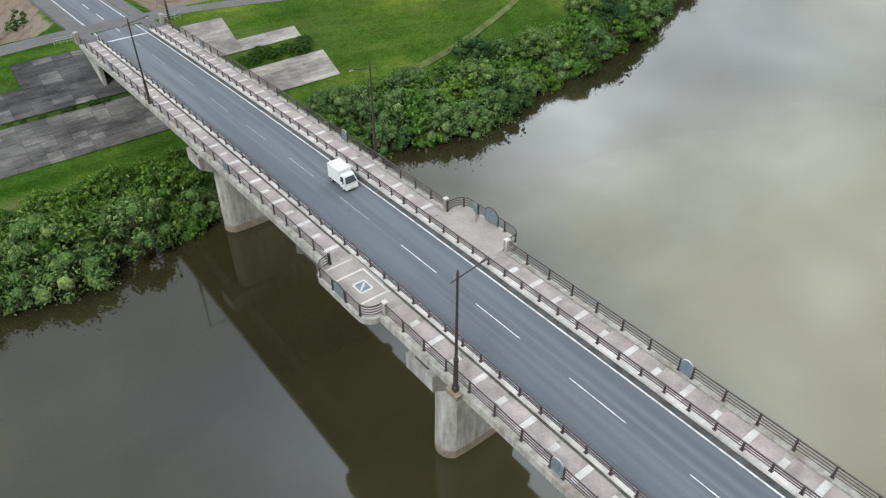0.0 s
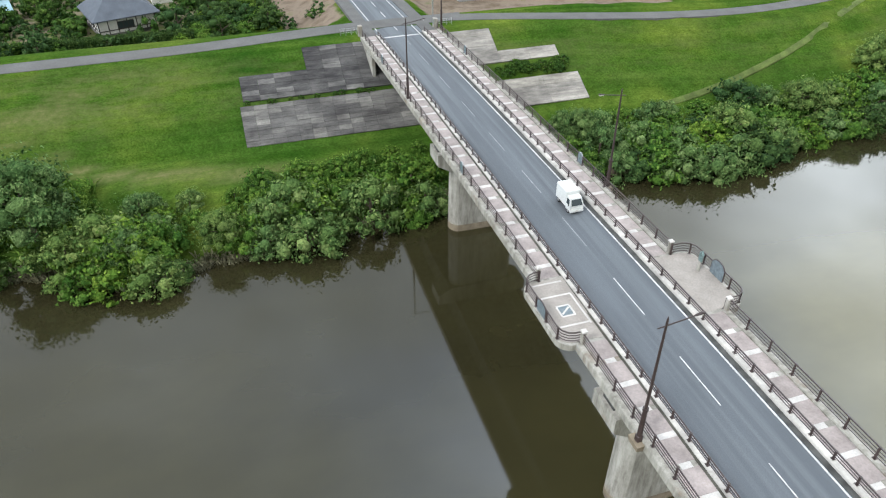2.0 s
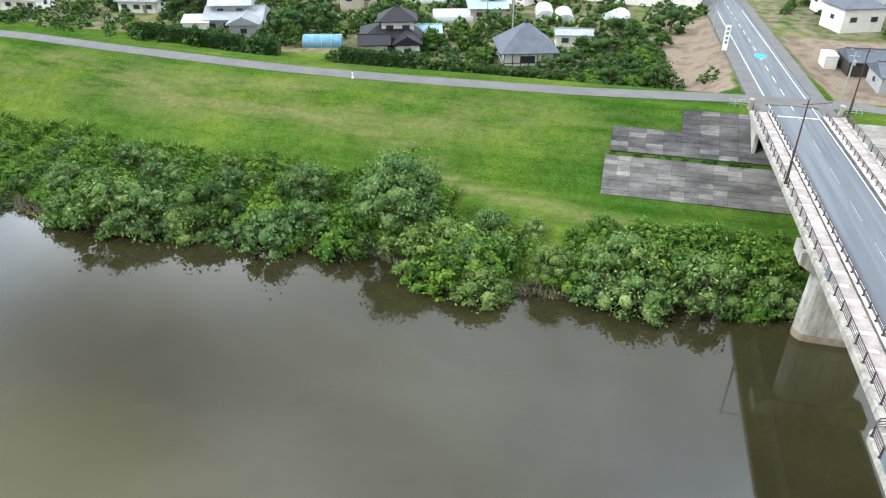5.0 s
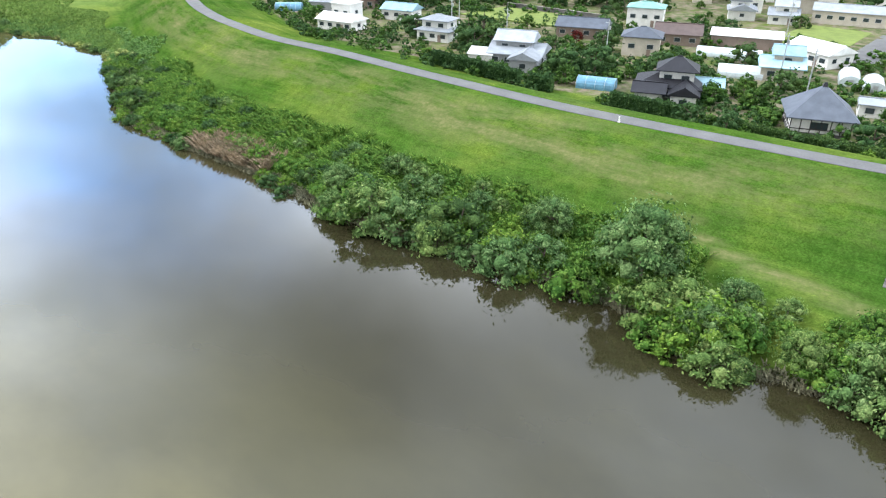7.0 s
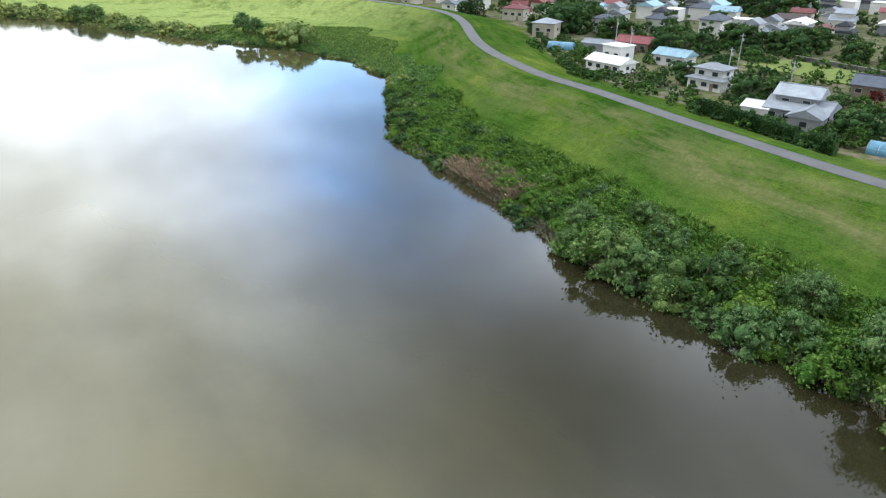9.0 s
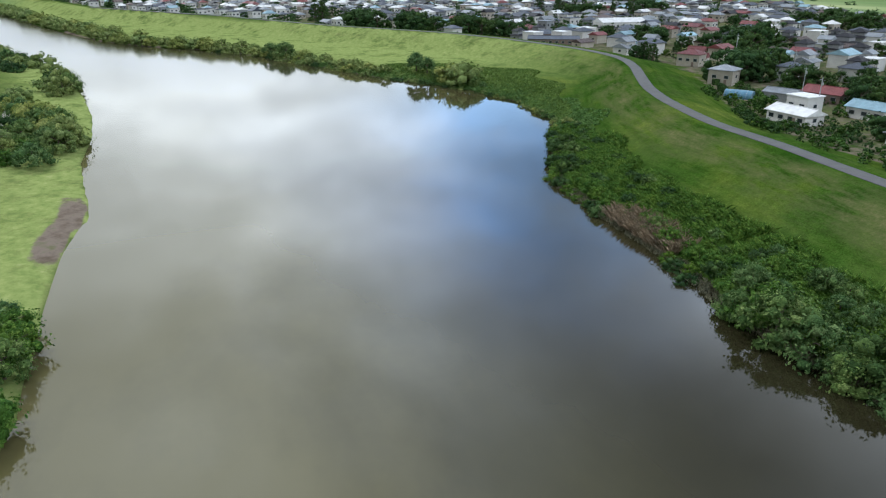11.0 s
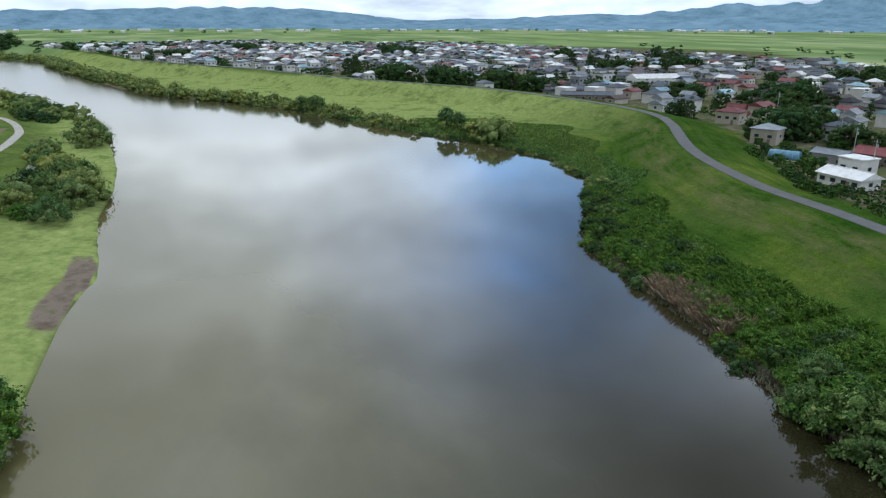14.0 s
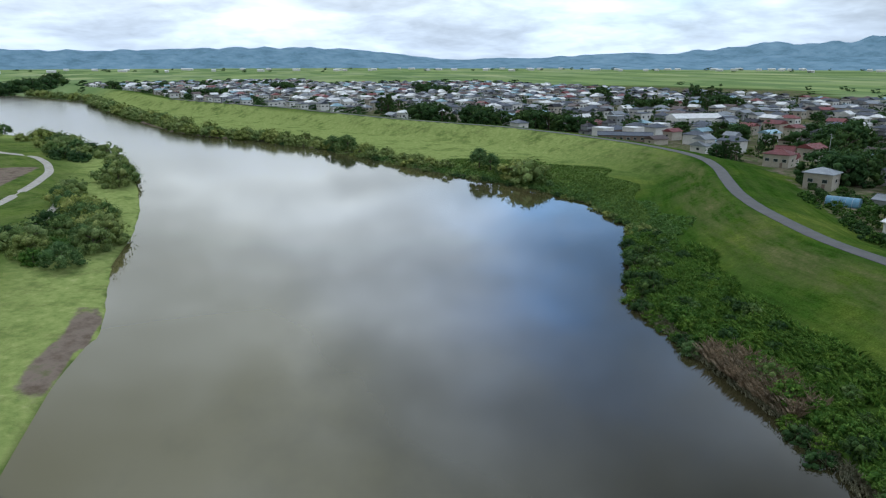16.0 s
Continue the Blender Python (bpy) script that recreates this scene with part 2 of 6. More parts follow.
WHITE_PAINT = plain("road_paint", (0.50, 0.50, 0.50), 0.6, var=0.3, scale=2.0)
FADED_PAINT = plain("faded_road_paint", (0.24, 0.25, 0.265), 0.8, var=0.3, scale=1.5)
SANDY_GUTTER = plain("sandy_gutter", (0.075, 0.072, 0.06), 0.95, var=0.5, scale=0.7)
WORN_TRACK = plain("worn_grass_track", (0.08, 0.108, 0.025), 0.95, var=0.35, scale=0.5)
GUTTER = plain("gutter_dirt", (0.075, 0.075, 0.072), 0.95, var=0.45, scale=0.9)
BROWN_STEEL = plain("brown_painted_steel", (0.04, 0.026, 0.025), 0.5, var=0.2, scale=2.5, spec=0.5)
GREEN_BRONZE = plain("green_bronze", (0.14, 0.20, 0.20), 0.5, metal=0.3, var=0.4, scale=5)
BLUE_RELIEF = plain("blue_grey_relief", (0.135, 0.165, 0.185), 0.5, var=0.3, scale=4)
TRUCK_WHITE = plain("white_lacquer", (0.60, 0.61, 0.60), 0.3, var=0.04, scale=1, spec=0.5)
RUBBER = plain("rubber", (0.02, 0.02, 0.02), 0.8)
DARK_TRIM = plain("dark_plastic", (0.03, 0.03, 0.033), 0.5)
LAMP_GLASS = plain("lamp_glass", (0.75, 0.74, 0.70), 0.25, spec=0.5)
PALE_METAL = plain("galvanised", (0.45, 0.46, 0.47), 0.4, metal=0.6)


def glass_material():
    m, n, l, b = material("window_glass", 0.06, 0.0, 0.5)
    b.inputs["Base Color"].default_value = (0.035, 0.045, 0.05, 1)
    return m


GLASS = glass_material()


def asphalt_material(name, base, wear):
    m, n, l, b = material(name, 0.85, 0.0, 0.25)
    c = ramp(n, l, noise_fac(n, l, 0.45, 5, stretch=(1, 0.12, 1)), [(0.3, tuple(k * 0.85 for k in base)), (0.7, tuple(k * 1.15 for k in base))])
    w = ramp(n, l, noise_fac(n, l, 0.55, 3, stretch=(1.7, 0.012, 1)), [(0.45, (0, 0, 0)), (0.62, (1, 1, 1))])
    c = mix(n, l, w, c, wear)
    c = mix(n, l, 1.0, c, ramp(n, l, noise_fac(n, l, 25, 2), [(0.3, (0.85, 0.85, 0.85)), (0.7, (1.12, 1.12, 1.12))]), "MULTIPLY")
    l.new(c, b.inputs["Base Color"])
    bump(n, l, b, noise_fac(n, l, 40, 3), 0.3, 0.008)
    return m


ASPHALT = asphalt_material("asphalt", (0.098, 0.108, 0.122), (0.128, 0.14, 0.155))
LEVEE_ASPHALT = plain("old_asphalt", (0.105, 0.103, 0.101), 0.9, var=0.14, scale=0.35)
YARD = plain("yard_gravel", (0.215, 0.2, 0.178), 0.95, var=0.3, scale=0.25)
GRAVEL = plain("pale_gravel", (0.36, 0.335, 0.29), 0.95, var=0.2, scale=0.6)


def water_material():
    """Silty river: dark over the deep channel, tan over the shoaling southern side and where light is painted in,
    almost still.
    """
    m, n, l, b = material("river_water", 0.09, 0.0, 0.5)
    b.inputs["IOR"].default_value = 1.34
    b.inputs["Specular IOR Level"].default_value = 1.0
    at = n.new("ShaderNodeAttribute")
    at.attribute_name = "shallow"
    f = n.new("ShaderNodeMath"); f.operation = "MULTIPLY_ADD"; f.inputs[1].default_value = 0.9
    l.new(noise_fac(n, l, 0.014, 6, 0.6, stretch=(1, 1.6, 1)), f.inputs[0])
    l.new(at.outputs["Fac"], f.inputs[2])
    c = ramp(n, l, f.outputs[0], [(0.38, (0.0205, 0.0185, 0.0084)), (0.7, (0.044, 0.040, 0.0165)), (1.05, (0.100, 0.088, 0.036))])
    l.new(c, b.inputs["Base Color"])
    ruffle = n.new("ShaderNodeAttribute")
    ruffle.attribute_name = "ruffle"
    l.new(ruffle.outputs["Fac"], b.inputs["Roughness"])
    k = n.new("ShaderNodeBump")
    k.inputs["Strength"].default_value, k.inputs["Distance"].default_value = 0.02, 0.12
    h = mix(n, l, 0.35, noise_fac(n, l, 0.16, 3), noise_fac(n, l, 1.1, 3))
    l.new(h, k.inputs["Height"])
    l.new(k.outputs[0], b.inputs["Normal"])
    return m


WATER = water_material()


def ground_material():
    """Mown grass, dry tufts, worn soil, town yards and far rice fields, told apart by the painted kinds of ground."""
    m, n, l, b = material("ground", 1.0, 0.0, 0.0)
    at = n.new("ShaderNodeVertexColor")
    at.layer_name = "kind"
    sp = n.new("ShaderNodeSeparateColor")
    l.new(at.outputs["Color"], sp.inputs[0])
    g1 = ramp(n, l, noise_fac(n, l, 0.045, 6, 0.6), [(0.30, (0.020, 0.056, 0.008)), (0.5, (0.042, 0.083, 0.013)), (0.68, (0.092, 0.128, 0.022))])
    # the mower's rows and the dry streaks follow the levee
    rn = n.new("ShaderNodeAttribute"); rn.attribute_name = "run"
    rows = ramp(n, l, noise_fac(n, l, 1.0, 6, 0.62, rn.outputs["Vector"], (0.022, 0.42, 1)), [(0.32, (0.68, 0.78, 0.66)), (0.5, (1, 1, 1)), (0.68, (1.34, 1.2, 1.3))])
    g1 = mix(n, l, 1.0, g1, rows, "MULTIPLY")
    g2 = ramp(n, l, noise_fac(n, l, 0.55, 8, 0.78), [(0.3, (0.62, 0.66, 0.6)), (0.7, (1.3, 1.27, 1.2))])
    grass = mix(n, l, 1.0, g1, g2, "MULTIPLY")
    grass = mix(n, l, 1.0, grass, ramp(n, l, noise_fac(n, l, 3.2, 4, 0.75), [(0.35, (0.66, 0.7, 0.6)), (0.65, (1.3, 1.26, 1.2))]), "MULTIPLY")
    dryn = mix(n, l, 1.0, ramp(n, l, noise_fac(n, l, 1.0, 8, 0.7, rn.outputs["Vector"], (0.045, 0.21, 1)), [(0.42, (0, 0, 0)), (0.64, (1, 1, 1))]), at.outputs["Color"], "MULTIPLY")
    sd = n.new("ShaderNodeSeparateColor")
    l.new(dryn, sd.inputs[0])
    dry = ramp(n, l, noise_fac(n, l, 1.3, 4, 0.7), [(0.3, (0.075, 0.092, 0.026)), (0.7, (0.142, 0.136, 0.06))])
    c = mix(n, l, sd.outputs[2], grass, dry)
    soil = ramp(n, l, noise_fac(n, l, 0.25, 6, 0.65), [(0.3, (0.098, 0.076, 0.052)), (0.55, (0.19, 0.152, 0.12)), (0.75, (0.105, 0.12, 0.045))])
    edge = n.new("ShaderNodeMath"); edge.operation = "ADD"
    en = n.new("ShaderNodeMapRange"); en.inputs["To Min"].default_value, en.inputs["To Max"].default_value = -0.35, 0.35
    l.new(noise_fac(n, l, 0.3, 5, 0.65), en.inputs["Value"])
    l.new(sp.outputs[0], edge.inputs[0]); l.new(en.outputs[0], edge.inputs[1])
    es = n.new("ShaderNodeMapRange"); es.interpolation_type = "SMOOTHSTEP"
    es.inputs["From Min"].default_value, es.inputs["From Max"].default_value = 0.35, 0.65
    l.new(edge.outputs[0], es.inputs["Value"])
    # alpha lightens grass: pale southern growth, with sun and haze put into the colour
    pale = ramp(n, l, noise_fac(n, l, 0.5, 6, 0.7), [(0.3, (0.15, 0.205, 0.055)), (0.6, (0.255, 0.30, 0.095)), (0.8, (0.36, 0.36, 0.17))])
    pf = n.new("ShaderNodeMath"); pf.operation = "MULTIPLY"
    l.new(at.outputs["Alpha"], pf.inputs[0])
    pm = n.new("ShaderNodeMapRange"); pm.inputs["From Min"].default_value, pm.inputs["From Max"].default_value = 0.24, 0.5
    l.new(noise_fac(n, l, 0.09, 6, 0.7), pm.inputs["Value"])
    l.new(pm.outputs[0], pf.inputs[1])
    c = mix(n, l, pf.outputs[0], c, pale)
    c = mix(n, l, es.outputs[0], c, soil)
    # rice fields: long parcels in bands of green, muted by haze put into the colour
    band = ramp(n, l, noise_fac(n, l, 0.0022, 3, 0.5, stretch=(1, 2.6, 1)), [(0.34, (0.13, 0.19, 0.075)), (0.5, (0.185, 0.25, 0.105)), (0.64, (0.27, 0.31, 0.165))])
    vo = n.new("ShaderNodeTexVoronoi"); vo.inputs["Scale"].default_value = 0.006
    mp = n.new("ShaderNodeMapping"); mp.inputs["Scale"].default_value = (1.0, 3.0, 1.0)
    gp = n.new("ShaderNodeNewGeometry"); l.new(gp.outputs["Position"], mp.inputs["Vector"]); l.new(mp.outputs[0], vo.inputs["Vector"])
    parcel = ramp(n, l, vo.outputs["Color"], [(0.2, (0.78, 0.84, 0.8)), (0.8, (1.2, 1.15, 1.05))])
    c = mix(n, l, sp.outputs[1], c, mix(n, l, 1.0, band, parcel, "MULTIPLY"))
    l.new(c, b.inputs["Base Color"])
    bump(n, l, b, noise_fac(n, l, 1.6, 5, 0.7), 0.5, 0.12)
    return m


GROUND = ground_material()


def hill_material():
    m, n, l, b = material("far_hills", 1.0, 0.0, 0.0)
    # aerial haze is put into the base colour: wooded slopes turned blue
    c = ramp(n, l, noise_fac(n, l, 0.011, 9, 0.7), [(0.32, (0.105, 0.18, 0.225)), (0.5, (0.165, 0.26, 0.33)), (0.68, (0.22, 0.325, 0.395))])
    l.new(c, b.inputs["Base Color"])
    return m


HILL = hill_material()


def roof_material(name, col, rough=0.5, tint=0.2, ribs=5.0):
    m, n, l, b = material(name, rough, 0.0, 0.22)
    c = ramp(n, l, noise_fac(n, l, 0.5, 5), [(0.3, tuple(k * 0.8 for k in col)), (0.7, tuple(min(1, k * 1.15) for k in col))])
    oi = n.new("ShaderNodeObjectInfo")
    c = mix(n, l, 1.0, c, ramp(n, l, oi.outputs["Random"], [(0, (1 - tint,) * 3), (1, (1 + tint,) * 3)]), "MULTIPLY")
    l.new(c, b.inputs["Base Color"])
    tc = n.new("ShaderNodeTexCoord")
    wv = n.new("ShaderNodeTexWave"); wv.inputs["Scale"].default_value = ribs
    l.new(tc.outputs["Object"], wv.inputs["Vector"])
    bump(n, l, b, wv.outputs["Fac"], 0.4, 0.03)
    return m


ROOF_SLATE = roof_material("slate_grey_roof", (0.075, 0.085, 0.105), 0.6)
ROOF_BLACK = roof_material("black_tile_roof", (0.016, 0.016, 0.02), 0.55)
ROOF_GREY = roof_material("light_grey_metal_roof", (0.25, 0.27, 0.29))
ROOF_WHITE = roof_material("white_metal_roof", (0.66, 0.66, 0.64), tint=0.08)
ROOF_RED = roof_material("dull_red_roof", (0.16, 0.05, 0.048))
ROOF_BROWN = roof_material("brown_roof", (0.085, 0.062, 0.055))
ROOF_BLUE = roof_material("light_blue_metal_roof", (0.27, 0.40, 0.46))
ROOF_GREEN = roof_material("green_copper_roof", (0.16, 0.30, 0.26))
WALL_WHITE = plain("white_render", (0.62, 0.61, 0.58), 0.85, var=0.08, scale=0.6, random_tint=0.1)
WALL_CREAM = plain("cream_siding", (0.44, 0.40, 0.33), 0.85, var=0.1, scale=0.6, random_tint=0.12)
WALL_GREY = plain("grey_siding", (0.30, 0.31, 0.32), 0.8, var=0.1, scale=0.6, random_tint=0.12)
WALL_BROWN = plain("brown_siding", (0.22, 0.17, 0.14), 0.85, var=0.15, scale=0.6)
TIMBER = plain("dark_timber", (0.035, 0.03, 0.028), 0.7)
VINYL_BLUE = plain("blue_vinyl", (0.10, 0.22, 0.31), 0.35, var=0.25, scale=0.8, spec=0.5)
VINYL_CLEAR = plain("pale_vinyl", (0.48, 0.53, 0.54), 0.3, var=0.12, scale=0.8, spec=0.5)
CYAN_PAINT = plain("cyan_road_paint", (0.03, 0.42, 0.55), 0.7, var=0.2, scale=2)
LAWN = plain("lawn", (0.125, 0.16, 0.03), 0.95, var=0.2, scale=0.3)

# ---- building blocks ----


class Geo:
    """Collects vertices and faces for one mesh."""

    def __init__(self):
        self.v, self.f = [], []

    def add(self, verts, faces, m=None):
        k = len(self.v)
        self.v += [tuple(m @ Vector(p)) for p in verts] if m is not None else [tuple(p) for p in verts]
        self.f += [tuple(i + k for i in q) for q in faces]
        return self

    def box(self, x, y, z, sx, sy, sz, m=None, bev=0.0):
        """A box by its centre and sizes; bev cuts its upright and top edges."""
        hx, hy, h0, h1 = sx / 2, sy / 2, z - sz / 2, z + sz / 2
        if not bev:
            p = [(x + a * hx, y + b * hy, c) for c in (h0, h1) for a, b in ((-1, -1), (1, -1), (1, 1), (-1, 1))]
            return self.add(p, [(3, 2, 1, 0), (4, 5, 6, 7), (0, 1, 5, 4), (1, 2, 6, 5), (2, 3, 7, 6), (3, 0, 4, 7)], m)
        ring = [(-hx + bev, -hy), (hx - bev, -hy), (hx, -hy + bev), (hx, hy - bev), (hx - bev, hy), (-hx + bev, hy), (-hx, hy - bev), (-hx, -hy + bev)]
        sh = [(a - bev * (1 if a > 0 else -1), b - bev * (1 if b > 0 else -1)) for a, b in ring]
        return self.loft([[(x + a, y + b, h0) for a, b in ring], [(x + a, y + b, h1 - bev) for a, b in ring], [(x + a, y + b, h1) for a, b in sh]], m)

    def loft(self, rings, m=None, caps=True, closed=True):
        n = len(rings[0])
        v = [p for r in rings for p in r]
        f = []
        for k in range(len(rings) - 1):
            for i in range(n if closed else n - 1):
                j = (i + 1) % n
                f.append((k * n + i, k * n + j, (k + 1) * n + j, (k + 1) * n + i))
        if caps:
            f.append(tuple(range(n))[::-1])
            f.append(tuple((len(rings) - 1) * n + i for i in range(n)))
        return self.add(v, f, m)

    def tube(self, path, r, n=8, m=None):
        """A round bar along a path; r is one radius or one for each point."""
        path = [Vector(p) for p in path]
        rr = r if isinstance(r, (list, tuple)) else [r] * len(path)
        rings = []
        for i, p in enumerate(path):
            d = (path[min(i + 1, len(path) - 1)] - path[max(i - 1, 0)]).normalized()
            u = d.cross(Vector((0, 0, 1)))
            u = Vector((1, 0, 0)) if u.length < 1e-3 else u.normalized()
            w = d.cross(u)
            rings.append([tuple(p + (u * math.cos(a) + w * math.sin(a)) * rr[i]) for a in [2 * math.pi * k / n for k in range(n)]])
        return self.loft(rings, m)

    def mesh(self, name, mat, smooth=False):
        me = bpy.data.meshes.new(name)
        me.from_pydata(self.v, [], self.f)
        me.materials.append(mat)
        if smooth:
            me.polygons.foreach_set("use_smooth", [True] * len(me.polygons))
        me.update()
        return me


def part(name, geo, mat, parent=None, label="", smooth=False, m=None):
    """Links a Geo (or a mesh) as one mesh object, under its thing if there is one."""
    ob = new(name, geo.mesh(name, mat, smooth) if isinstance(geo, Geo) else geo)
    if parent:
        ob.parent = parent
    if m is not None:
        ob.matrix_local = m
    if label:
        ob["label"] = label
    return ob


def thing(name, m, label, category, group="", kind=""):
    ob = new(name)
    ob.matrix_world = m
    ob.empty_display_size = 0.5
    return tagged(ob, label, category, group, kind)


# ---- plan: river banks and levee line, east to west ----
NORTH_BANK = [(900, 330), (300, 175), (150, 112), (102, 92), (81, 83), (53, 79.5), (35, 75.5), (21, 80), (-4, 79), (-15, 76), (-25, 74.5), (-37, 73.5), (-43, 71.5), (-50, 75.5),
              (-58, 78), (-69, 77), (-78, 77), (-92, 75.5), (-102, 75.5), (-113, 77), (-124, 79.5), (-147, 80.5), (-171, 83), (-178, 85), (-190, 91), (-206, 99.5), (-227, 110.5), (-240, 116.5),
              (-262, 117.5), (-276, 120), (-290, 115), (-305, 112.5), (-325, 103), (-340, 95), (-360, 82), (-413, 62), (-463, 38), (-508, 6), (-532, -18), (-580, -52), (-717, -105), (-888, -165),
              (-1006, -199), (-1184, -325), (-1500, -600), (-2600, -1700)]
SOUTH_BANK = [(900, 150), (300, 40), (100, -22), (0, -27), (-60, -25), (-110, -21), (-138, -22.6), (-163, -23), (-174, -22.5), (-184, -20.8), (-195, -21.6), (-206, -23.6), (-233, -27.4),
              (-262, -27.5), (-278, -29), (-300, -31), (-350, -39.5), (-400, -51), (-446, -63), (-470, -72), (-535, -108), (-590, -155), (-650, -215), (-730, -290), (-840, -300), (-930, -282), (-985, -300), (-1010, -420), (-1500, -1700)]
LEVEE = [(900, 420), (300, 260), (140, 128), (100, 112), (75, 106), (59, 107), (44, 111), (29, 114.4), (12, 114.7), (-30, 114.6), (-54, 115), (-70, 114.8), (-84, 115), (-100, 116.6), (-118, 118.6),
         (-128, 119.8), (-151.1, 123.2), (-162.2, 123.3), (-171.7, 123.9), (-186.4, 127.7), (-204.6, 132.8), (-224.3, 140.8), (-244.3, 151.6), (-265.9, 163.8), (-288, 173.6), (-306.4, 176.8), (-330, 176), (-352, 172), (-390, 162),
         (-433, 145), (-507, 93), (-640, 26), (-800, -78), (-1025, -158), (-1300, -300), (-1700, -600), (-2600, -1400)]
CREST, LAND, FOOT = 12.0, 7.0, 3.9


def signed(px, py, line):
    """Distance of points to a line that runs east to west; positive to its north."""
    best = np.full(px.shape, 1e9)
    out = np.full(px.shape, 1e9)
    for (ax, ay), (bx, by) in zip(line[:-1], line[1:]):
        dx, dy = bx - ax, by - ay
        s = np.clip(((px - ax) * dx + (py - ay) * dy) / (dx * dx + dy * dy), 0, 1)
        ex, ey = px - ax - s * dx, py - ay - s * dy
        d = np.hypot(ex, ey)
        side = np.where(dx * (py - ay) - dy * (px - ax) < 0, 1.0, -1.0)
        near = d < best - 1e-9
        best = np.where(near, d, best)
        out = np.where(near, d * side, out)
    return out


def station(px, py, line):
    """Metres along a line to the point nearest to each of the given points."""
    best = np.full(px.shape, 1e9)
    out = np.zeros(px.shape)
    run = 0.0
    for (ax, ay), (bx, by) in zip(line[:-1], line[1:]):
        dx, dy = bx - ax, by - ay
        q = math.hypot(dx, dy)
        s = np.clip(((px - ax) * dx + (py - ay) * dy) / (q * q), 0, 1)
        d = np.hypot(px - ax - s * dx, py - ay - s * dy)
        out = np.where(d < best, run + s * q, out)
        best = np.minimum(d, best)
        run += q
    return out


def smooth01(x, a, b):
    t = np.clip((x - a) / (b - a), 0, 1)
    return t * t * (3 - 2 * t)


def deck_z(y):
    """Height of the carriageway along the bridge and the street north of it."""
    y = np.asarray(y, float)
    top = 14.4 - 0.00026 * (y - 20) ** 2
    z112 = 14.4 - 0.00026 * 92 ** 2
    return np.where(y < 112, top, np.maximum(z112 - 0.046 * (y - 112), LAND + 0.35))


def axis_x(y):
    return 0.3 - 0.0095 * np.asarray(y, float)


def ground_z(px, py):
    px, py = np.asarray(px, float), np.asarray(py, float)
    dn, ds, dl = signed(px, py, NORTH_BANK), -signed(px, py, SOUTH_BANK), signed(px, py, LEVEE)
    bench = 1.7 * (1 - np.exp(-np.maximum(dn, 0) / 2.6)) + 2.1 * smooth01(dn, 4, 20)
    river_side = CREST - np.maximum(-dl - 3.6, 0) / 2.0
    fall = 2.4 + 1.8 * smooth01(-px, 170, 230)
    land_side = np.maximum(CREST - np.maximum(dl - 6.0, 0) / fall, LAND)
    north = np.where(dl > 0, land_side, np.maximum(np.maximum(river_side, bench), -0.2))
    south = 0.9 * (1 - np.exp(-np.maximum(ds, 0) / 4.0)) + 1.9 * smooth01(ds, 8, 45)
    bed = -np.minimum(2.6, 0.5 * np.minimum(np.maximum(-dn, 0), np.maximum(-ds, 0)))
    z = np.where(dn > 0, north, np.where(ds > 0, south, bed))
    # street embankment behind the levee
    off = np.abs(px - axis_x(py))
    street = np.where(py > 113, deck_z(py) - 0.06 - np.maximum(off - 6.2, 0) / 1.7, -9)
    return np.maximum(z, np.where(dl > -3.6, street, -9))


def gz(x, y):
    return float(ground_z(np.array([x]), np.array([y]))[0])


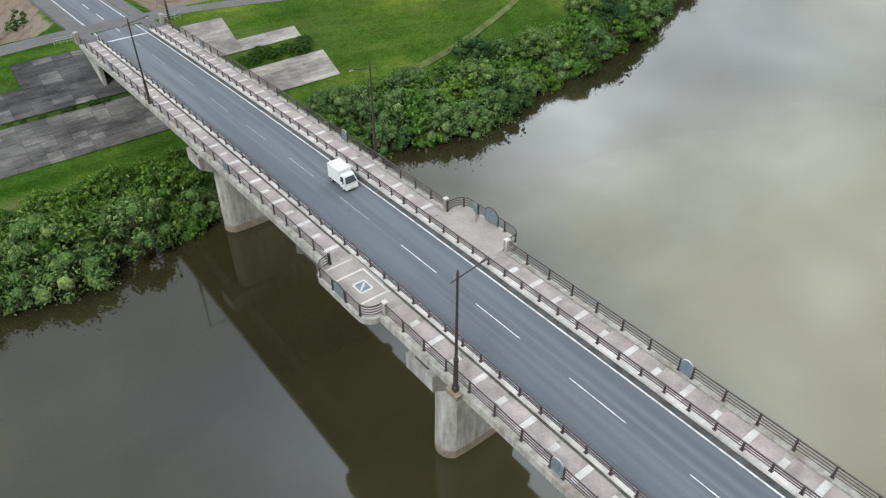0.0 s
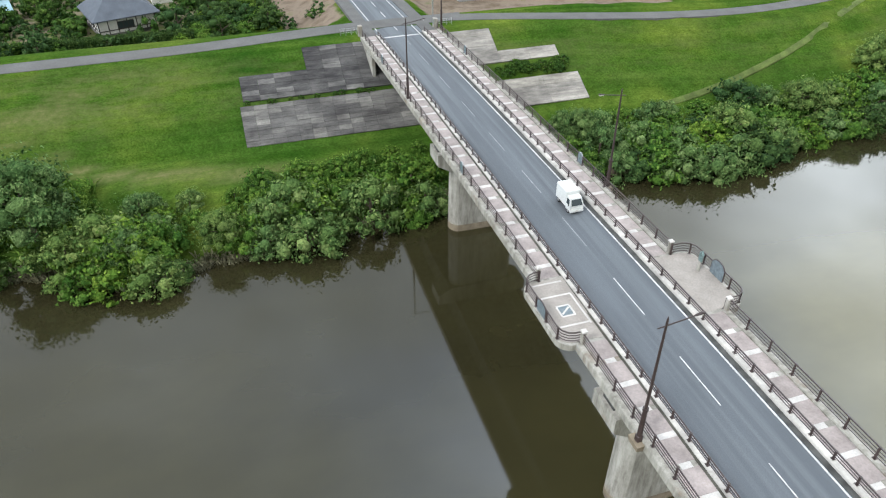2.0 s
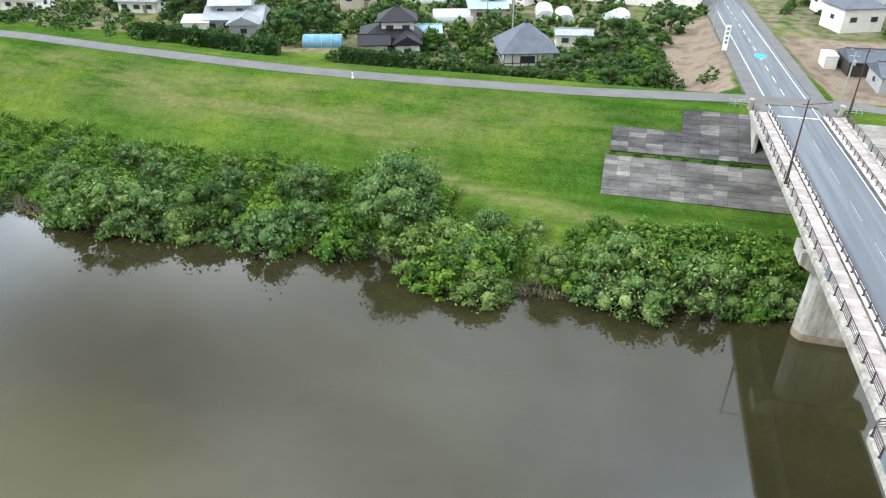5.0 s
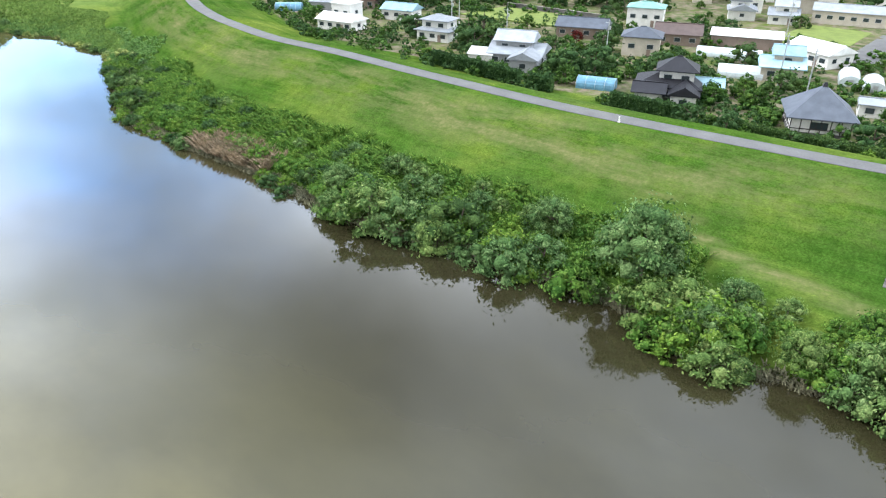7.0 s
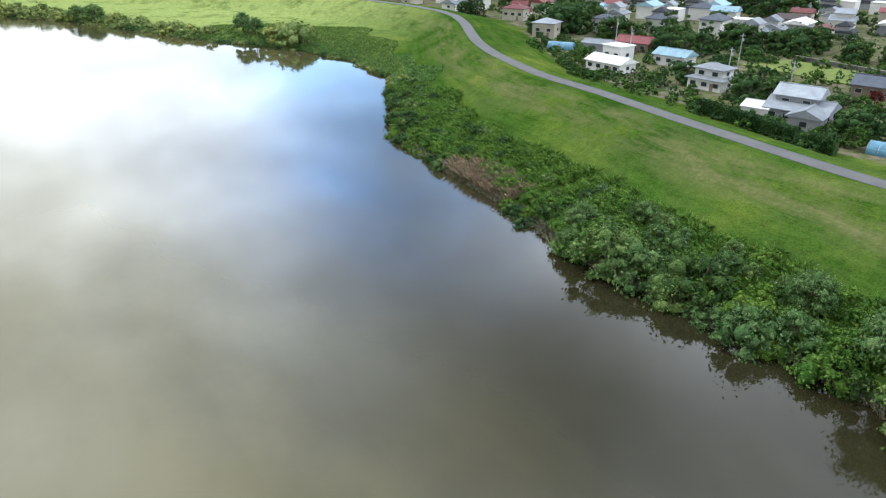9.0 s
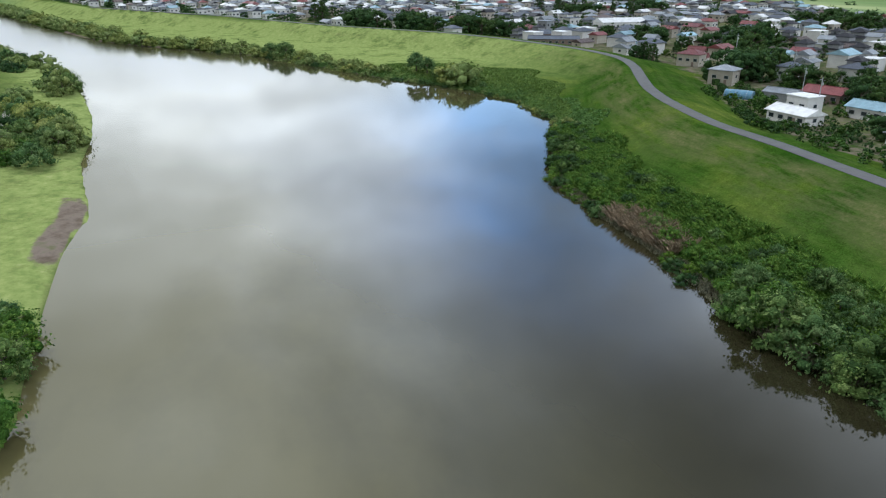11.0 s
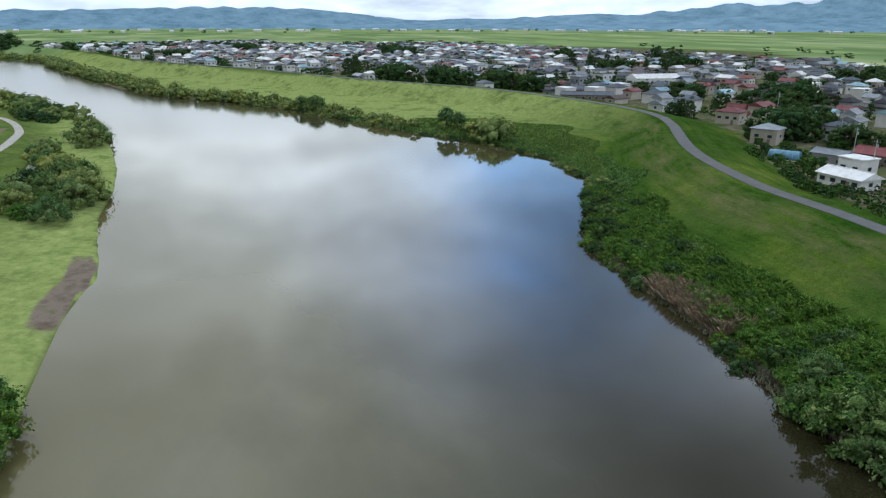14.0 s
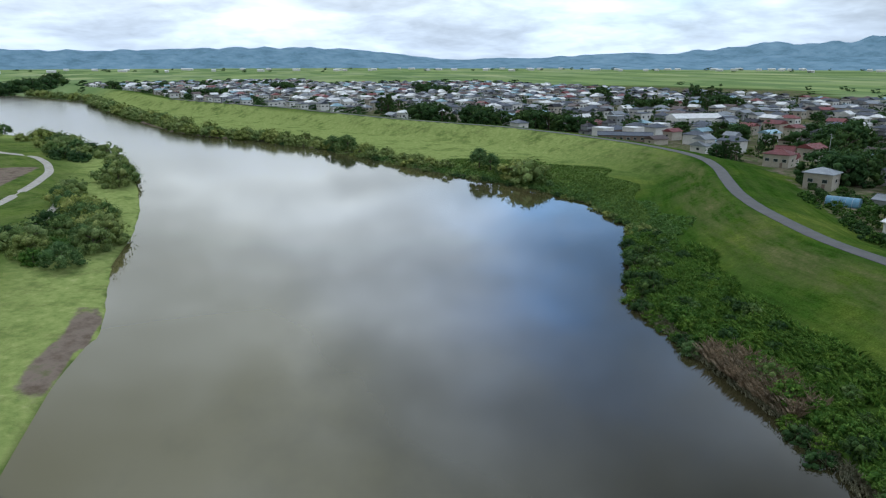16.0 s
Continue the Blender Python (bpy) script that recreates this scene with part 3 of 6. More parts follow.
def build_ground():
    def axis(stops):
        out = []
        for (a, b, s) in stops:
            out += list(np.arange(a, b, s))
        return np.array(out + [stops[-1][1]])

    xs = axis([(-4900, -2000, 290), (-2000, -1200, 60), (-1200, -560, 14), (-560, -300, 6), (-300, 120, 2.6), (120, 400, 14), (400, 4900, 300)])
    ys = axis([(-4900, -1400, 320), (-1400, -400, 50), (-400, -120, 12), (-120, -60, 5), (-60, -15, 1.5), (-15, 60, 7.5), (60, 190, 2.2), (190, 480, 8), (480, 1400, 40), (1400, 4900, 250)])
    X, Y = np.meshgrid(xs, ys)
    x, y = X.ravel(), Y.ravel()
    z = ground_z(x, y)
    dn, ds, dl = signed(x, y, NORTH_BANK), -signed(x, y, SOUTH_BANK), signed(x, y, LEVEE)
    bumps = np.array([noise.noise((a * 0.13, b * 0.13, 0)) * 0.16 + noise.noise((a * 0.03, b * 0.03, 5)) * 0.3 for a, b in zip(x, y)])
    street = (np.abs(x - axis_x(y)) < 10) & (y > 105)
    flat = (np.abs(dl) < 7) | street | ((x > -32) & (x < 30) & (y > 90) & (y < 125))
    z = z + np.where(flat | (z < 0.3), 0, bumps)
    nx, ny = len(xs), len(ys)
    me = bpy.data.meshes.new("ground")
    idx = np.arange(nx * ny).reshape(ny, nx)
    quads = np.stack([idx[:-1, :-1], idx[:-1, 1:], idx[1:, 1:], idx[1:, :-1]], -1).reshape(-1, 4)
    me.from_pydata(np.stack([x, y, z], 1).tolist(), [], quads.tolist())
    # kinds of ground: red soil, green rice field, blue dry tufts
    far = np.hypot(x + 40, y - 60)
    town_edge = 1150 + 120 * np.sin(np.arctan2(y, -x) * 5)
    town_edge = np.where(y > 0.55 * -x + 250, 330 + 0.42 * -x, town_edge)
    field = smooth01(far, town_edge - 60, town_edge + 60) * (dn > 0)
    soil = np.where((dl > 24) & (dn > 0), 0.5, 0.0)
    soil = np.maximum(soil, np.where((x > -400) & (x < -290) & (y < -86) & (y > -150), 0.9, 0.0))
    soil = np.maximum(soil, np.where((dn > -3) & (dn < 1.2), 0.75, 0.0))
    soil = np.maximum(soil, np.where((x > -19) & (x < -7) & (y > 127) & (y < 190), 0.85, 0.0))
    soil = np.maximum(soil, np.where((x > 7) & (x < 62) & (y > 125) & (y < 180), 0.8, 0.0))
    mud = np.exp(-((x + 180) / 21) ** 4) * smooth01(ds, 0.3, 1.0) * (1 - smooth01(ds, 4.2, 7.6))
    soil = np.maximum(soil, mud)
    dry = np.where(dl < 0, smooth01(-dl, 2, 6) * (1 - 0.85 * smooth01(-dl, 10, 18)), 0.25)
    dry = np.where(ds > 0, 0.5 + 1.1 * (1 - smooth01(ds, 8, 24)) * (x > -260), np.maximum(dry, 0.15))
    dry = np.where(ds > 0, dry, dry * (0.35 + 0.65 * smooth01(-x, 15, 60)))
    dry = np.maximum(dry, np.where((x < -15) & (x > -130), 1.3 * (1 - smooth01(np.abs(signed(x, y, [(-14, 89), (-27, 89.4), (-38, 90.2), (-46, 93), (-56, 97.8), (-66, 102), (-77, 105.5), (-92, 107.5), (-130, 111)])), 0.5, 1.7)), 0))
    # southern bank: pale dry grass, lightened further to stand for sunlight
    pale = np.where(ds > 0, 1.0 - 0.75 * smooth01(ds, 12, 30) * (1 - smooth01(x, -230, -180)), 0.0) * (x < 60)
    # far levee: sunlight and haze put into the grass colour
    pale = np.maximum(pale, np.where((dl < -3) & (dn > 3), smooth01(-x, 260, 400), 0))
    col = me.color_attributes.new("kind", "FLOAT_COLOR", "POINT")
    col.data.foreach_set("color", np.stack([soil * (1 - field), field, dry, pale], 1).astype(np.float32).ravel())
    run = me.attributes.new("run", "FLOAT_VECTOR", "POINT")
    run.data.foreach_set("vector", np.stack([station(x, y, LEVEE), dl, np.zeros(len(x))], 1).astype(np.float32).ravel())
    me.materials.append(GROUND)
    me.polygons.foreach_set("use_smooth", [True] * len(me.polygons))
    me.update()
    tagged(new("ground", me), "mown green levee grass, river banks and rice fields", "ground", kind="structure")


def build_water():
    xs = np.concatenate([np.arange(-3500, -700, 140), np.arange(-700, 160, 10), np.arange(160, 1201, 80)])
    ys = np.concatenate([np.arange(-2500, -140, 118), np.arange(-140, 160, 6), np.arange(160, 701, 90)])
    X, Y = np.meshgrid(xs, ys)
    x, y = X.ravel().astype(float), Y.ravel().astype(float)
    me = bpy.data.meshes.new("water")
    idx = np.arange(len(x)).reshape(len(ys), len(xs))
    me.from_pydata(np.stack([x, y, 0 * x], 1).tolist(), [], np.stack([idx[:-1, :-1], idx[:-1, 1:], idx[1:, 1:], idx[1:, :-1]], -1).reshape(-1, 4).tolist())
    # the bed shelves up from the channel to the southern bank; east of the bridge and far west the tan stands in for
    # reflected light
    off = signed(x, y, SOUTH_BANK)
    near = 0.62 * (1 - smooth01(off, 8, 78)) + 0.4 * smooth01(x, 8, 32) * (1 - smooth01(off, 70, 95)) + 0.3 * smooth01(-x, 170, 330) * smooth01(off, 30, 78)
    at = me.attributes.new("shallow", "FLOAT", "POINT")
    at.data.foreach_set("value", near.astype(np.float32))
    # a breath of wind on the long open reach
    at = me.attributes.new("ruffle", "FLOAT", "POINT")
    at.data.foreach_set("value", (0.05 + 0.12 * smooth01(-x, 330, 620)).astype(np.float32))
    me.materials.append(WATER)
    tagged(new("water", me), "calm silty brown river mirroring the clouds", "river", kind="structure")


def ribbon(name, line, width, mat, lift, label, category, zfun=None, step=4.0):
    """A road along a line, draped a little above the ground, with a skirt."""
    pts = []
    for (ax, ay), (bx, by) in zip(line[:-1], line[1:]):
        k = max(1, int(math.hypot(bx - ax, by - ay) / step))
        pts += [(ax + (bx - ax) * i / k, ay + (by - ay) * i / k) for i in range(k)]
    pts.append(line[-1])
    for _ in range(3):
        pts = [pts[0]] + [tuple((np.array(a) + 2 * np.array(b) + np.array(c)) / 4) for a, b, c in zip(pts[:-2], pts[1:-1], pts[2:])] + [pts[-1]]
    rings = []
    for i, (x, y) in enumerate(pts):
        dx, dy = pts[min(i + 1, len(pts) - 1)][0] - pts[max(i - 1, 0)][0], pts[min(i + 1, len(pts) - 1)][1] - pts[max(i - 1, 0)][1]
        q = math.hypot(dx, dy)
        ux, uy = -dy / q, dx / q
        w = width / 2 * (1 + 0.05 * noise.noise((x * 0.2, y * 0.2, 3)))
        ring = []
        for s, drop in ((-1, 0.4), (-1, 0), (0, -0.03), (1, 0), (1, 0.4)):
            px, py = x + ux * w * s, y + uy * w * s
            z = zfun(px, py) if zfun else gz(px, py)
            ring.append((px, py, z + lift - drop))
        rings.append(ring)
    return tagged(part(name, Geo().loft(rings, caps=False, closed=False), mat), label, category, kind="structure")


build_ground()
build_water()
LEVEE_ROAD = [(12, 118.6), (-8, 118.6), (-18, 117.3), (-33, 115.5)] + LEVEE[10:]
ribbon("road", LEVEE_ROAD[:-4], 4.0, LEVEE_ASPHALT, 0.07, "grey asphalt lane along the levee crest", "road")
ribbon("road", [(-4, 119.4), (8, 119), (18, 116.6), (29, 113.2), (44, 108.6), (59, 106), (75, 107), (100, 113), (140, 129)], 3.4, LEVEE_ASPHALT, 0.07, "pale asphalt levee lane east of the street", "road")
ribbon("path", [(-600, -235), (-500, -150), (-459, -122), (-440, -101), (-420, -91), (-408, -86.6), (-385, -80), (-350, -76.7), (-310, -76), (-250, -84), (-200, -100)], 3.4, GRAVEL, 0.08, "pale gravel track in riverside grass", "track")
ribbon("path", [(-330, -62), (-314, -59), (-283, -56), (-262, -60), (-240, -75)], 2.4, GRAVEL, 0.08, "narrow worn gravel path", "track")

ribbon("path", [(96, 110), (90, 107), (80, 102.5), (74, 98.6), (67.5, 96.4), (57, 93), (44.6, 91.4), (32, 91)], 1.0, WORN_TRACK, 0.05, "faint worn track slanting down the levee grass", "track")


def build_hills():
    """Low wooded ridges round the plain; bearings in degrees from west towards north, heights in metres."""
    ridges = [(4300, [(-75, 60), (-50, 120), (-30, 105), (-18, 112), (-10, 108), (-4, 122), (2, 134), (7, 122), (11, 84), (14, 55), (20, 40)]),
              (4050, [(9, 20), (14, 50), (20, 62), (27, 88), (31, 84), (35, 120), (38, 150), (40, 138), (43, 150), (46, 178), (52, 200), (62, 170), (75, 150)]),
              (3700, [(24, 15), (30, 48), (38, 70), (44, 62), (52, 90), (66, 70)])]
    for k, (r, prof) in enumerate(ridges):
        rings = []
        n = 170
        a0, a1 = prof[0][0], prof[-1][0]
        for i in range(n + 1):
            deg = a0 + (a1 - a0) * i / n
            a = radians(deg)
            h = float(np.interp(deg, [p[0] for p in prof], [p[1] for p in prof])) * (0.86 + 0.08 * noise.noise((deg * 0.3, k * 7.3, 1)) + 0.02 * noise.noise((deg * 2.3, k * 3.3, 4)))
            dx, dy = -math.cos(a), math.sin(a)
            rings.append([(dx * (r + o), dy * (r + o), LAND - 2 + h * e * (1 + 0.12 * noise.noise((deg * 0.9, o * 0.012, k)))) for o, e in ((-420, 0), (-320, 0.22), (-220, 0.45), (-140, 0.68), (-60, 0.9), (0, 1.0), (150, 0.9), (420, 0))])
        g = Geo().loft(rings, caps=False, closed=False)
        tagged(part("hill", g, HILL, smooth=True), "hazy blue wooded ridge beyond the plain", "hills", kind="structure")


build_hills()

# ---- bridge ----
BR = pose(0.3, 0, 0, 0, 0, 0.5443)
Y0, Y1 = -58.0, 112.0


def sweep(section, y0, y1, step=4.0):
    """A cross-section (x, height over the carriageway) drawn along the bridge."""
    k = max(1, int(round((y1 - y0) / step)))
    return Geo().loft([[(x, y, float(deck_z(y)) + h) for x, h in section] for y in [y0 + (y1 - y0) * i / k for i in range(k + 1)]])


def build_bridge():
    br = thing("bridge", BR, "concrete road bridge with pink footways and lookouts", "bridge")
    part("carriageway", sweep([(-3.65, -0.25), (3.65, -0.25), (3.65, -0.02), (0, 0.03), (-3.65, -0.02)], Y0, Y1), ASPHALT, br, "blue-grey worn asphalt carriageway")
    for s in (-1, 1):
        part("kerb", sweep([(s * 3.65, -0.25), (s * 4.15, -0.25), (s * 4.15, 0.21), (s * 4.12, 0.24), (s * 3.72, 0.24), (s * 3.66, 0.18)][::s], Y0, Y1), KERB_CONCRETE, br, "pale weathered concrete kerb")
        part("footway", sweep([(s * 4.15, -0.3), (s * 6.1, -0.3), (s * 6.1, 0.13), (s * 4.15, 0.13)][::s], Y0, Y1), CONCRETE, br)
        for ya, yb in ((Y0, 34.25), (42.25, Y1)):
            part("edge_beam", sweep([(s * 6.1, -0.55), (s * 6.72, -0.55), (s * 6.8, -0.45), (s * 6.8, 0.2), (s * 6.74, 0.26), (s * 6.1, 0.26)][::s], ya, yb), CONCRETE, br, "streaked concrete edge beam")
        lx = 3.05 if s > 0 else -3.32
        part("edge_line", sweep([(lx - 0.07, 0.0), (lx + 0.07, 0.0), (lx + 0.07, 0.02), (lx - 0.07, 0.02)], Y0, Y1 + 90), WHITE_PAINT, br)
    part("gutter", sweep([(3.2, -0.05), (3.66, -0.05), (3.66, 0.006), (3.2, 0.022)], Y0, Y1), GUTTER, br, "dark silted gutter along the kerb")
    part("gutter", sweep([(-4.36, 0.1), (-4.16, 0.1), (-4.16, 0.172), (-4.36, 0.166)], Y0, Y1), SANDY_GUTTER, br, "sandy mossy gutter beside the footway")
    part("girder", sweep([(-6.1, -0.31), (-4.6, -0.6), (-3.9, -2.1), (3.9, -2.1), (4.6, -0.6), (6.1, -0.31)], Y0, Y1 - 0.5), CONCRETE, br, "shaded concrete box girder")
    # footway slabs with pale cross strips
    for s in (-1, 1):
        y = Y0
        k = 0
        while y < Y1 - 0.3:
            step = 2.43
            e = min(y + step, Y1)
            if not (34.6 < y + 1.2 < 42.2):
                part("paving_slab", sweep([(s * 4.17, 0.1), (s * 6.08, 0.1), (s * 6.08, 0.155), (s * 4.17, 0.155)][::s], y + 0.25, e - 0.24, 3), PINK_PAVING, br)
                wide = (4.2, 6.05) if k % 2 == 0 else (4.75, 5.55)
                part("cross_strip", sweep([(s * wide[0], 0.1), (s * wide[1], 0.1), (s * wide[1], 0.16), (s * wide[0], 0.16)][::s], y - 0.235, y + 0.235, 3), PALE_PAVING, br)
            y, k = e, k + 1
    for i in range(-6, 17):
        y = 35.8 + 10 * (i - 3) if i < 11 else None
        if y is not None and Y0 < y < 106:
            part("centre_line", sweep([(-0.042, 0.0), (0.042, 0.0), (0.042, 0.04), (-0.042, 0.04)], y, y + 5, 5), WHITE_PAINT if y < 44 else FADED_PAINT, br, "worn white centre dash" if y < 44 else "almost worn away centre dash")
    part("stop_line", sweep([(-3.0, 0.0), (3.0, 0.0), (3.0, 0.036), (0, 0.042), (-3.0, 0.036)], 110.6, 111.0), WHITE_PAINT, br)
    # piers with hammerhead caps
    for py in (30.0, 72.6, -12.6):
        top = float(deck_z(py)) - 2.1
        pier = part("pier", Geo(), CONCRETE, br, "rounded concrete river pier with water stains")
        g = Geo()

        def oval(rx, ry, z, n=28):
            # straight sides with round noses
            out = []
            for i in range(n):
                a = 2 * math.pi * i / n
                c, d = math.cos(a), math.sin(a)
                out.append(((rx - ry) * (1 if c > 0 else -1) * min(1, abs(c) * 3) + ry * c, py + ry * d, z))
            return out
        g.loft([oval(4.45, 1.5, -3), oval(4.45, 1.5, 0.3), oval(4.3, 1.45, top - 2.6), oval(4.3, 1.45, top - 2.2)])
        pier.data = g.mesh("pier", CONCRETE)
        part("waterline_stain", Geo().loft([oval(4.456, 1.506, -0.5), oval(4.456, 1.506, 0.55), oval(4.44, 1.5, 0.95)], caps=False), STAIN, pier, "brown waterline stain")
        h = Geo()
        prof = [(-6.3, top - 1.5), (-4.6, top - 2.5), (4.6, top - 2.5), (6.3, top - 1.5), (6.3, top), (-6.3, top)]
        h.loft([[(x, py + o, z) for x, z in prof] for o in (-1.65, 1.65)])
        part("pier_cap", h, CONCRETE, pier, "weathered concrete pier cap")
        for s in (-1, 1):
            part("bearing_block", Geo().box(s * 5.6, py, top + 0.28, 0.9, 1.6, 0.6, bev=0.05), CONCRETE_DARK, pier)
    part("abutment", Geo().box(0, 112.6, 7.5, 13.2, 2.2, 8.7), CONCRETE, br, "concrete abutment wall")
    part("abutment", Geo().box(0, Y0 - 1, 5, 13.2, 2.2, 14.5), CONCRETE, br, "concrete abutment wall")
    for s in (-1, 1):
        part("wing_wall", Geo().box(s * 6.5, 108, 8.6, 0.5, 8, 6.2), CONCRETE, br, "concrete wing wall")
    return br


def bay_outline(s, inset=0.0):
    """Plan of a lookout: rounded corners towards the river."""
    pts = []
    x1, ya, yb, r = (8.05 if s < 0 else 8.45) - inset, 34.2 + inset, 42.3 - inset, 1.25 - inset
    pts.append((6.35, ya))
    for i in range(9):
        a = -math.pi / 2 + math.pi / 2 * i / 8
        pts.append((x1 - r + r * math.cos(a), ya + r + r * math.sin(a)))
    for i in range(9):
        a = math.pi / 2 * i / 8
        pts.append((x1 - r + r * math.cos(a), yb - r + r * math.sin(a)))
    pts.append((6.35, yb))
    return [(s * x, y) for x, y in pts]


def build_lookouts(br):
    zb = float(deck_z(38.2))
    for s in (-1, 1):
        o = bay_outline(s)
        full = [(s * 4.2, 34.2)] + o + [(s * 4.2, 42.3)]
        low = [(s * 6.0, 34.8)] + [(s * 6 + (x - s * 6) * 0.72, 38.25 + (y - 38.25) * 0.86) for x, y in o] + [(s * 6.0, 41.7)]
        bay = part("lookout", Geo().loft([[(x, y, zb - 1.0) for x, y in low][::s], [(x, y, zb - 0.42) for x, y in full][::s], [(x, y, zb + 0.14) for x, y in full][::s]]), CONCRETE, br, "rounded lookout slab over the river")
        floor_in = [(s * 4.25, 34.4)] + bay_outline(s, 0.3) + [(s * 4.25, 42.1)]
        part("lookout_paving", Geo().loft([[(x, y, zb + 0.13) for x, y in floor_in][::s], [(x, y, zb + 0.175) for x, y in floor_in][::s]]), BEIGE_PAVING, bay, "smooth beige paving")
        for ya, yb in ((36.2, 36.4), (39.8, 40.0), (41.5, 41.7)) if s < 0 else ():
            part("pale_band", Geo().box(s * 5.85, (ya + yb) / 2, zb + 0.18, 2.6, 0.18, 0.03), PALE_PAVING, bay)
        if s < 0:
            part("pale_band", Geo().box(s * 4.55, 38.0, zb + 0.18, 0.16, 3.8, 0.03), PALE_PAVING, bay)
            for dx, dy, sx, sy in ((0, 0.62, 1.15, 0.16), (0, -0.62, 1.15, 0.16), (0.55, 0, 0.16, 1.1), (-0.55, 0, 0.16, 1.1)):
                part("mosaic_border", Geo().box(s * 5.85 + dx, 38 + dy, zb + 0.182, sx, sy, 0.03), PALE_PAVING, bay)
            part("mosaic", Geo().box(s * 5.85, 38, zb + 0.18, 0.98, 1.1, 0.028), BLUE_RELIEF, bay, "blue-grey mosaic panel in the paving")
            part("mosaic_stripe", Geo().box(0, 0, 0, 1.1, 0.16, 0.03, pose(s * 5.85, 38, zb + 0.19, 0, 0, 40)), PALE_PAVING, bay)


bridge = build_bridge()
build_lookouts(bridge)


def post_mesh(h, w=0.11, d=0.14):
    g = Geo()
    g.box(0, 0, h / 2, w, d, h, bev=0.015)
    g.box(0, 0, 0.015, w * 2.2, d * 1.9, 0.03)
    g.box(0, 0, h + 0.01, w * 1.2, d * 1.15, 0.03)
    return g.mesh("post", BROWN_STEEL)


POST_LOW, POST_TALL = post_mesh(0.72), post_mesh(1.08)


def build_railing(path, base, heights, post, spacing, label, radius=0.024):
    """A run of railing: posts and horizontal bars. path: points (x, y) on the bridge."""
    rail = thing("railing", BR, label, "railing", "bridge railings")
    dist = [0.0]
    for a, b in zip(path[:-1], path[1:]):
        dist.append(dist[-1] + math.hypot(b[0] - a[0], b[1] - a[1]))
    n = max(1, round(dist[-1] / spacing))

    def at(d):
        x, y = float(np.interp(d, dist, [p[0] for p in path])), float(np.interp(d, dist, [p[1] for p in path]))
        return x, y, float(deck_z(y)) + base
    for i in range(n + 1):
        x, y, z = at(dist[-1] * i / n)
        x2, y2, _ = at(min(dist[-1], dist[-1] * i / n + 0.05))
        x1, y1, _ = at(max(0, dist[-1] * i / n - 0.05))
        part("post", post, None, rail, m=pose(x, y, z, 0, 0, math.degrees(math.atan2(y2 - y1, x2 - x1)) - 90))
    m = max(n, len(path) - 1) if len(path) > 2 else max(1, n // 2)
    for k, h in enumerate(heights):
        pts = [(a[0], a[1], a[2] + h) for a in [at(dist[-1] * i / m) for i in range(m + 1)]]
        top = k == len(heights) - 1
        part("handrail" if top else "bar", Geo().tube(pts, radius * (1.7 if top else 1), 6), BROWN_STEEL, rail)
    return rail


def plate_y(s):
    return (15.9, 60.0, 98.0) if s > 0 else (15.9, 62.0, 98.0)


for s in (-1, 1):
    build_railing([(s * 3.92, Y0), (s * 3.92, Y1 - 0.5)], 0.24, (0.25, 0.48, 0.70), POST_LOW, 2.0, "low dark brown steel railing on the kerb", 0.036)
    cuts = [Y0] + [q for y in sorted(plate_y(s) + (38.25,)) for q in ((y - 0.55, y + 0.55) if y != 38.25 else (34.2, 42.3))] + [Y1]
    for a, b in zip(cuts[0::2], cuts[1::2]):
        build_railing([(s * 6.42, a), (s * 6.42, b)], 0.26, (0.24, 0.5, 0.76, 1.04), POST_TALL, 2.5, "dark brown steel railing along the footway edge", 0.036)
    build_railing(bay_outline(s, 0.16), 0.16, (0.26, 0.52, 0.78, 1.06), POST_TALL, 1.9, "curved brown steel railing round the lookout", 0.038)


def build_plate(s, y):
    """An upright relief plate with a rounded top between two railing ends."""
    z = float(deck_z(y)) + 0.26
    ob = thing("relief_plate", BR @ pose(s * 6.42, y, z), "blue-grey cast relief plate set in the railing", "plaque", "railing plates")
    out = [(-0.46, 0)] + [(-0.46 * math.cos(a), 0.85 + 0.42 * math.sin(a)) for a in [math.pi * i / 10 for i in range(11)]] + [(0.46, 0)]
    part("plate", Geo().loft([[(dx, p, q) for p, q in out][::(-1 if dx > 0 else 1)][::(1 if dx < 0 else -1)] for dx in (-0.06, 0.06)]), BLUE_RELIEF, ob)
    rim = Geo().tube([(0, p, q) for p, q in out], 0.05, 6)
    part("rim", rim, PALE_METAL, ob, "pale worn rim")
    g = Geo()
    for i in range(7):
        a = 2 * math.pi * i / 7
        g.tube([(-0.07, 0, 0.72), (-0.085, 0.28 * math.cos(a), 0.72 + 0.3 * math.sin(a))], 0.035, 5)
    part("relief", g, GREEN_BRONZE, ob, "raised bronze pattern")


for s in (-1, 1):
    for y in plate_y(s):
        build_plate(s, y)


def build_pillar(x, y):
    ob = thing("rail_pillar", BR @ pose(x, y, float(deck_z(y)) + 0.2), "pale stone pillar at the lookout corner", "pillar", "lookout pillars")
    part("shaft", Geo().box(0, 0, 0.62, 0.34, 0.34, 1.24, bev=0.03), CONCRETE, ob)
    part("cap", Geo().loft([[(a * 0.22, b * 0.22, 1.22) for a, b in ((-1, -1), (1, -1), (1, 1), (-1, 1))], [(a * 0.2, b * 0.2, 1.34) for a, b in ((-1, -1), (1, -1), (1, 1), (-1, 1))], [(a * 0.05, b * 0.05, 1.42) for a, b in ((-1, -1), (1, -1), (1, 1), (-1, 1))]]), PALE_PAVING, ob)


for s in (-1, 1):
    for y in (34.1, 42.4):
        build_pillar(s * 6.35, y)


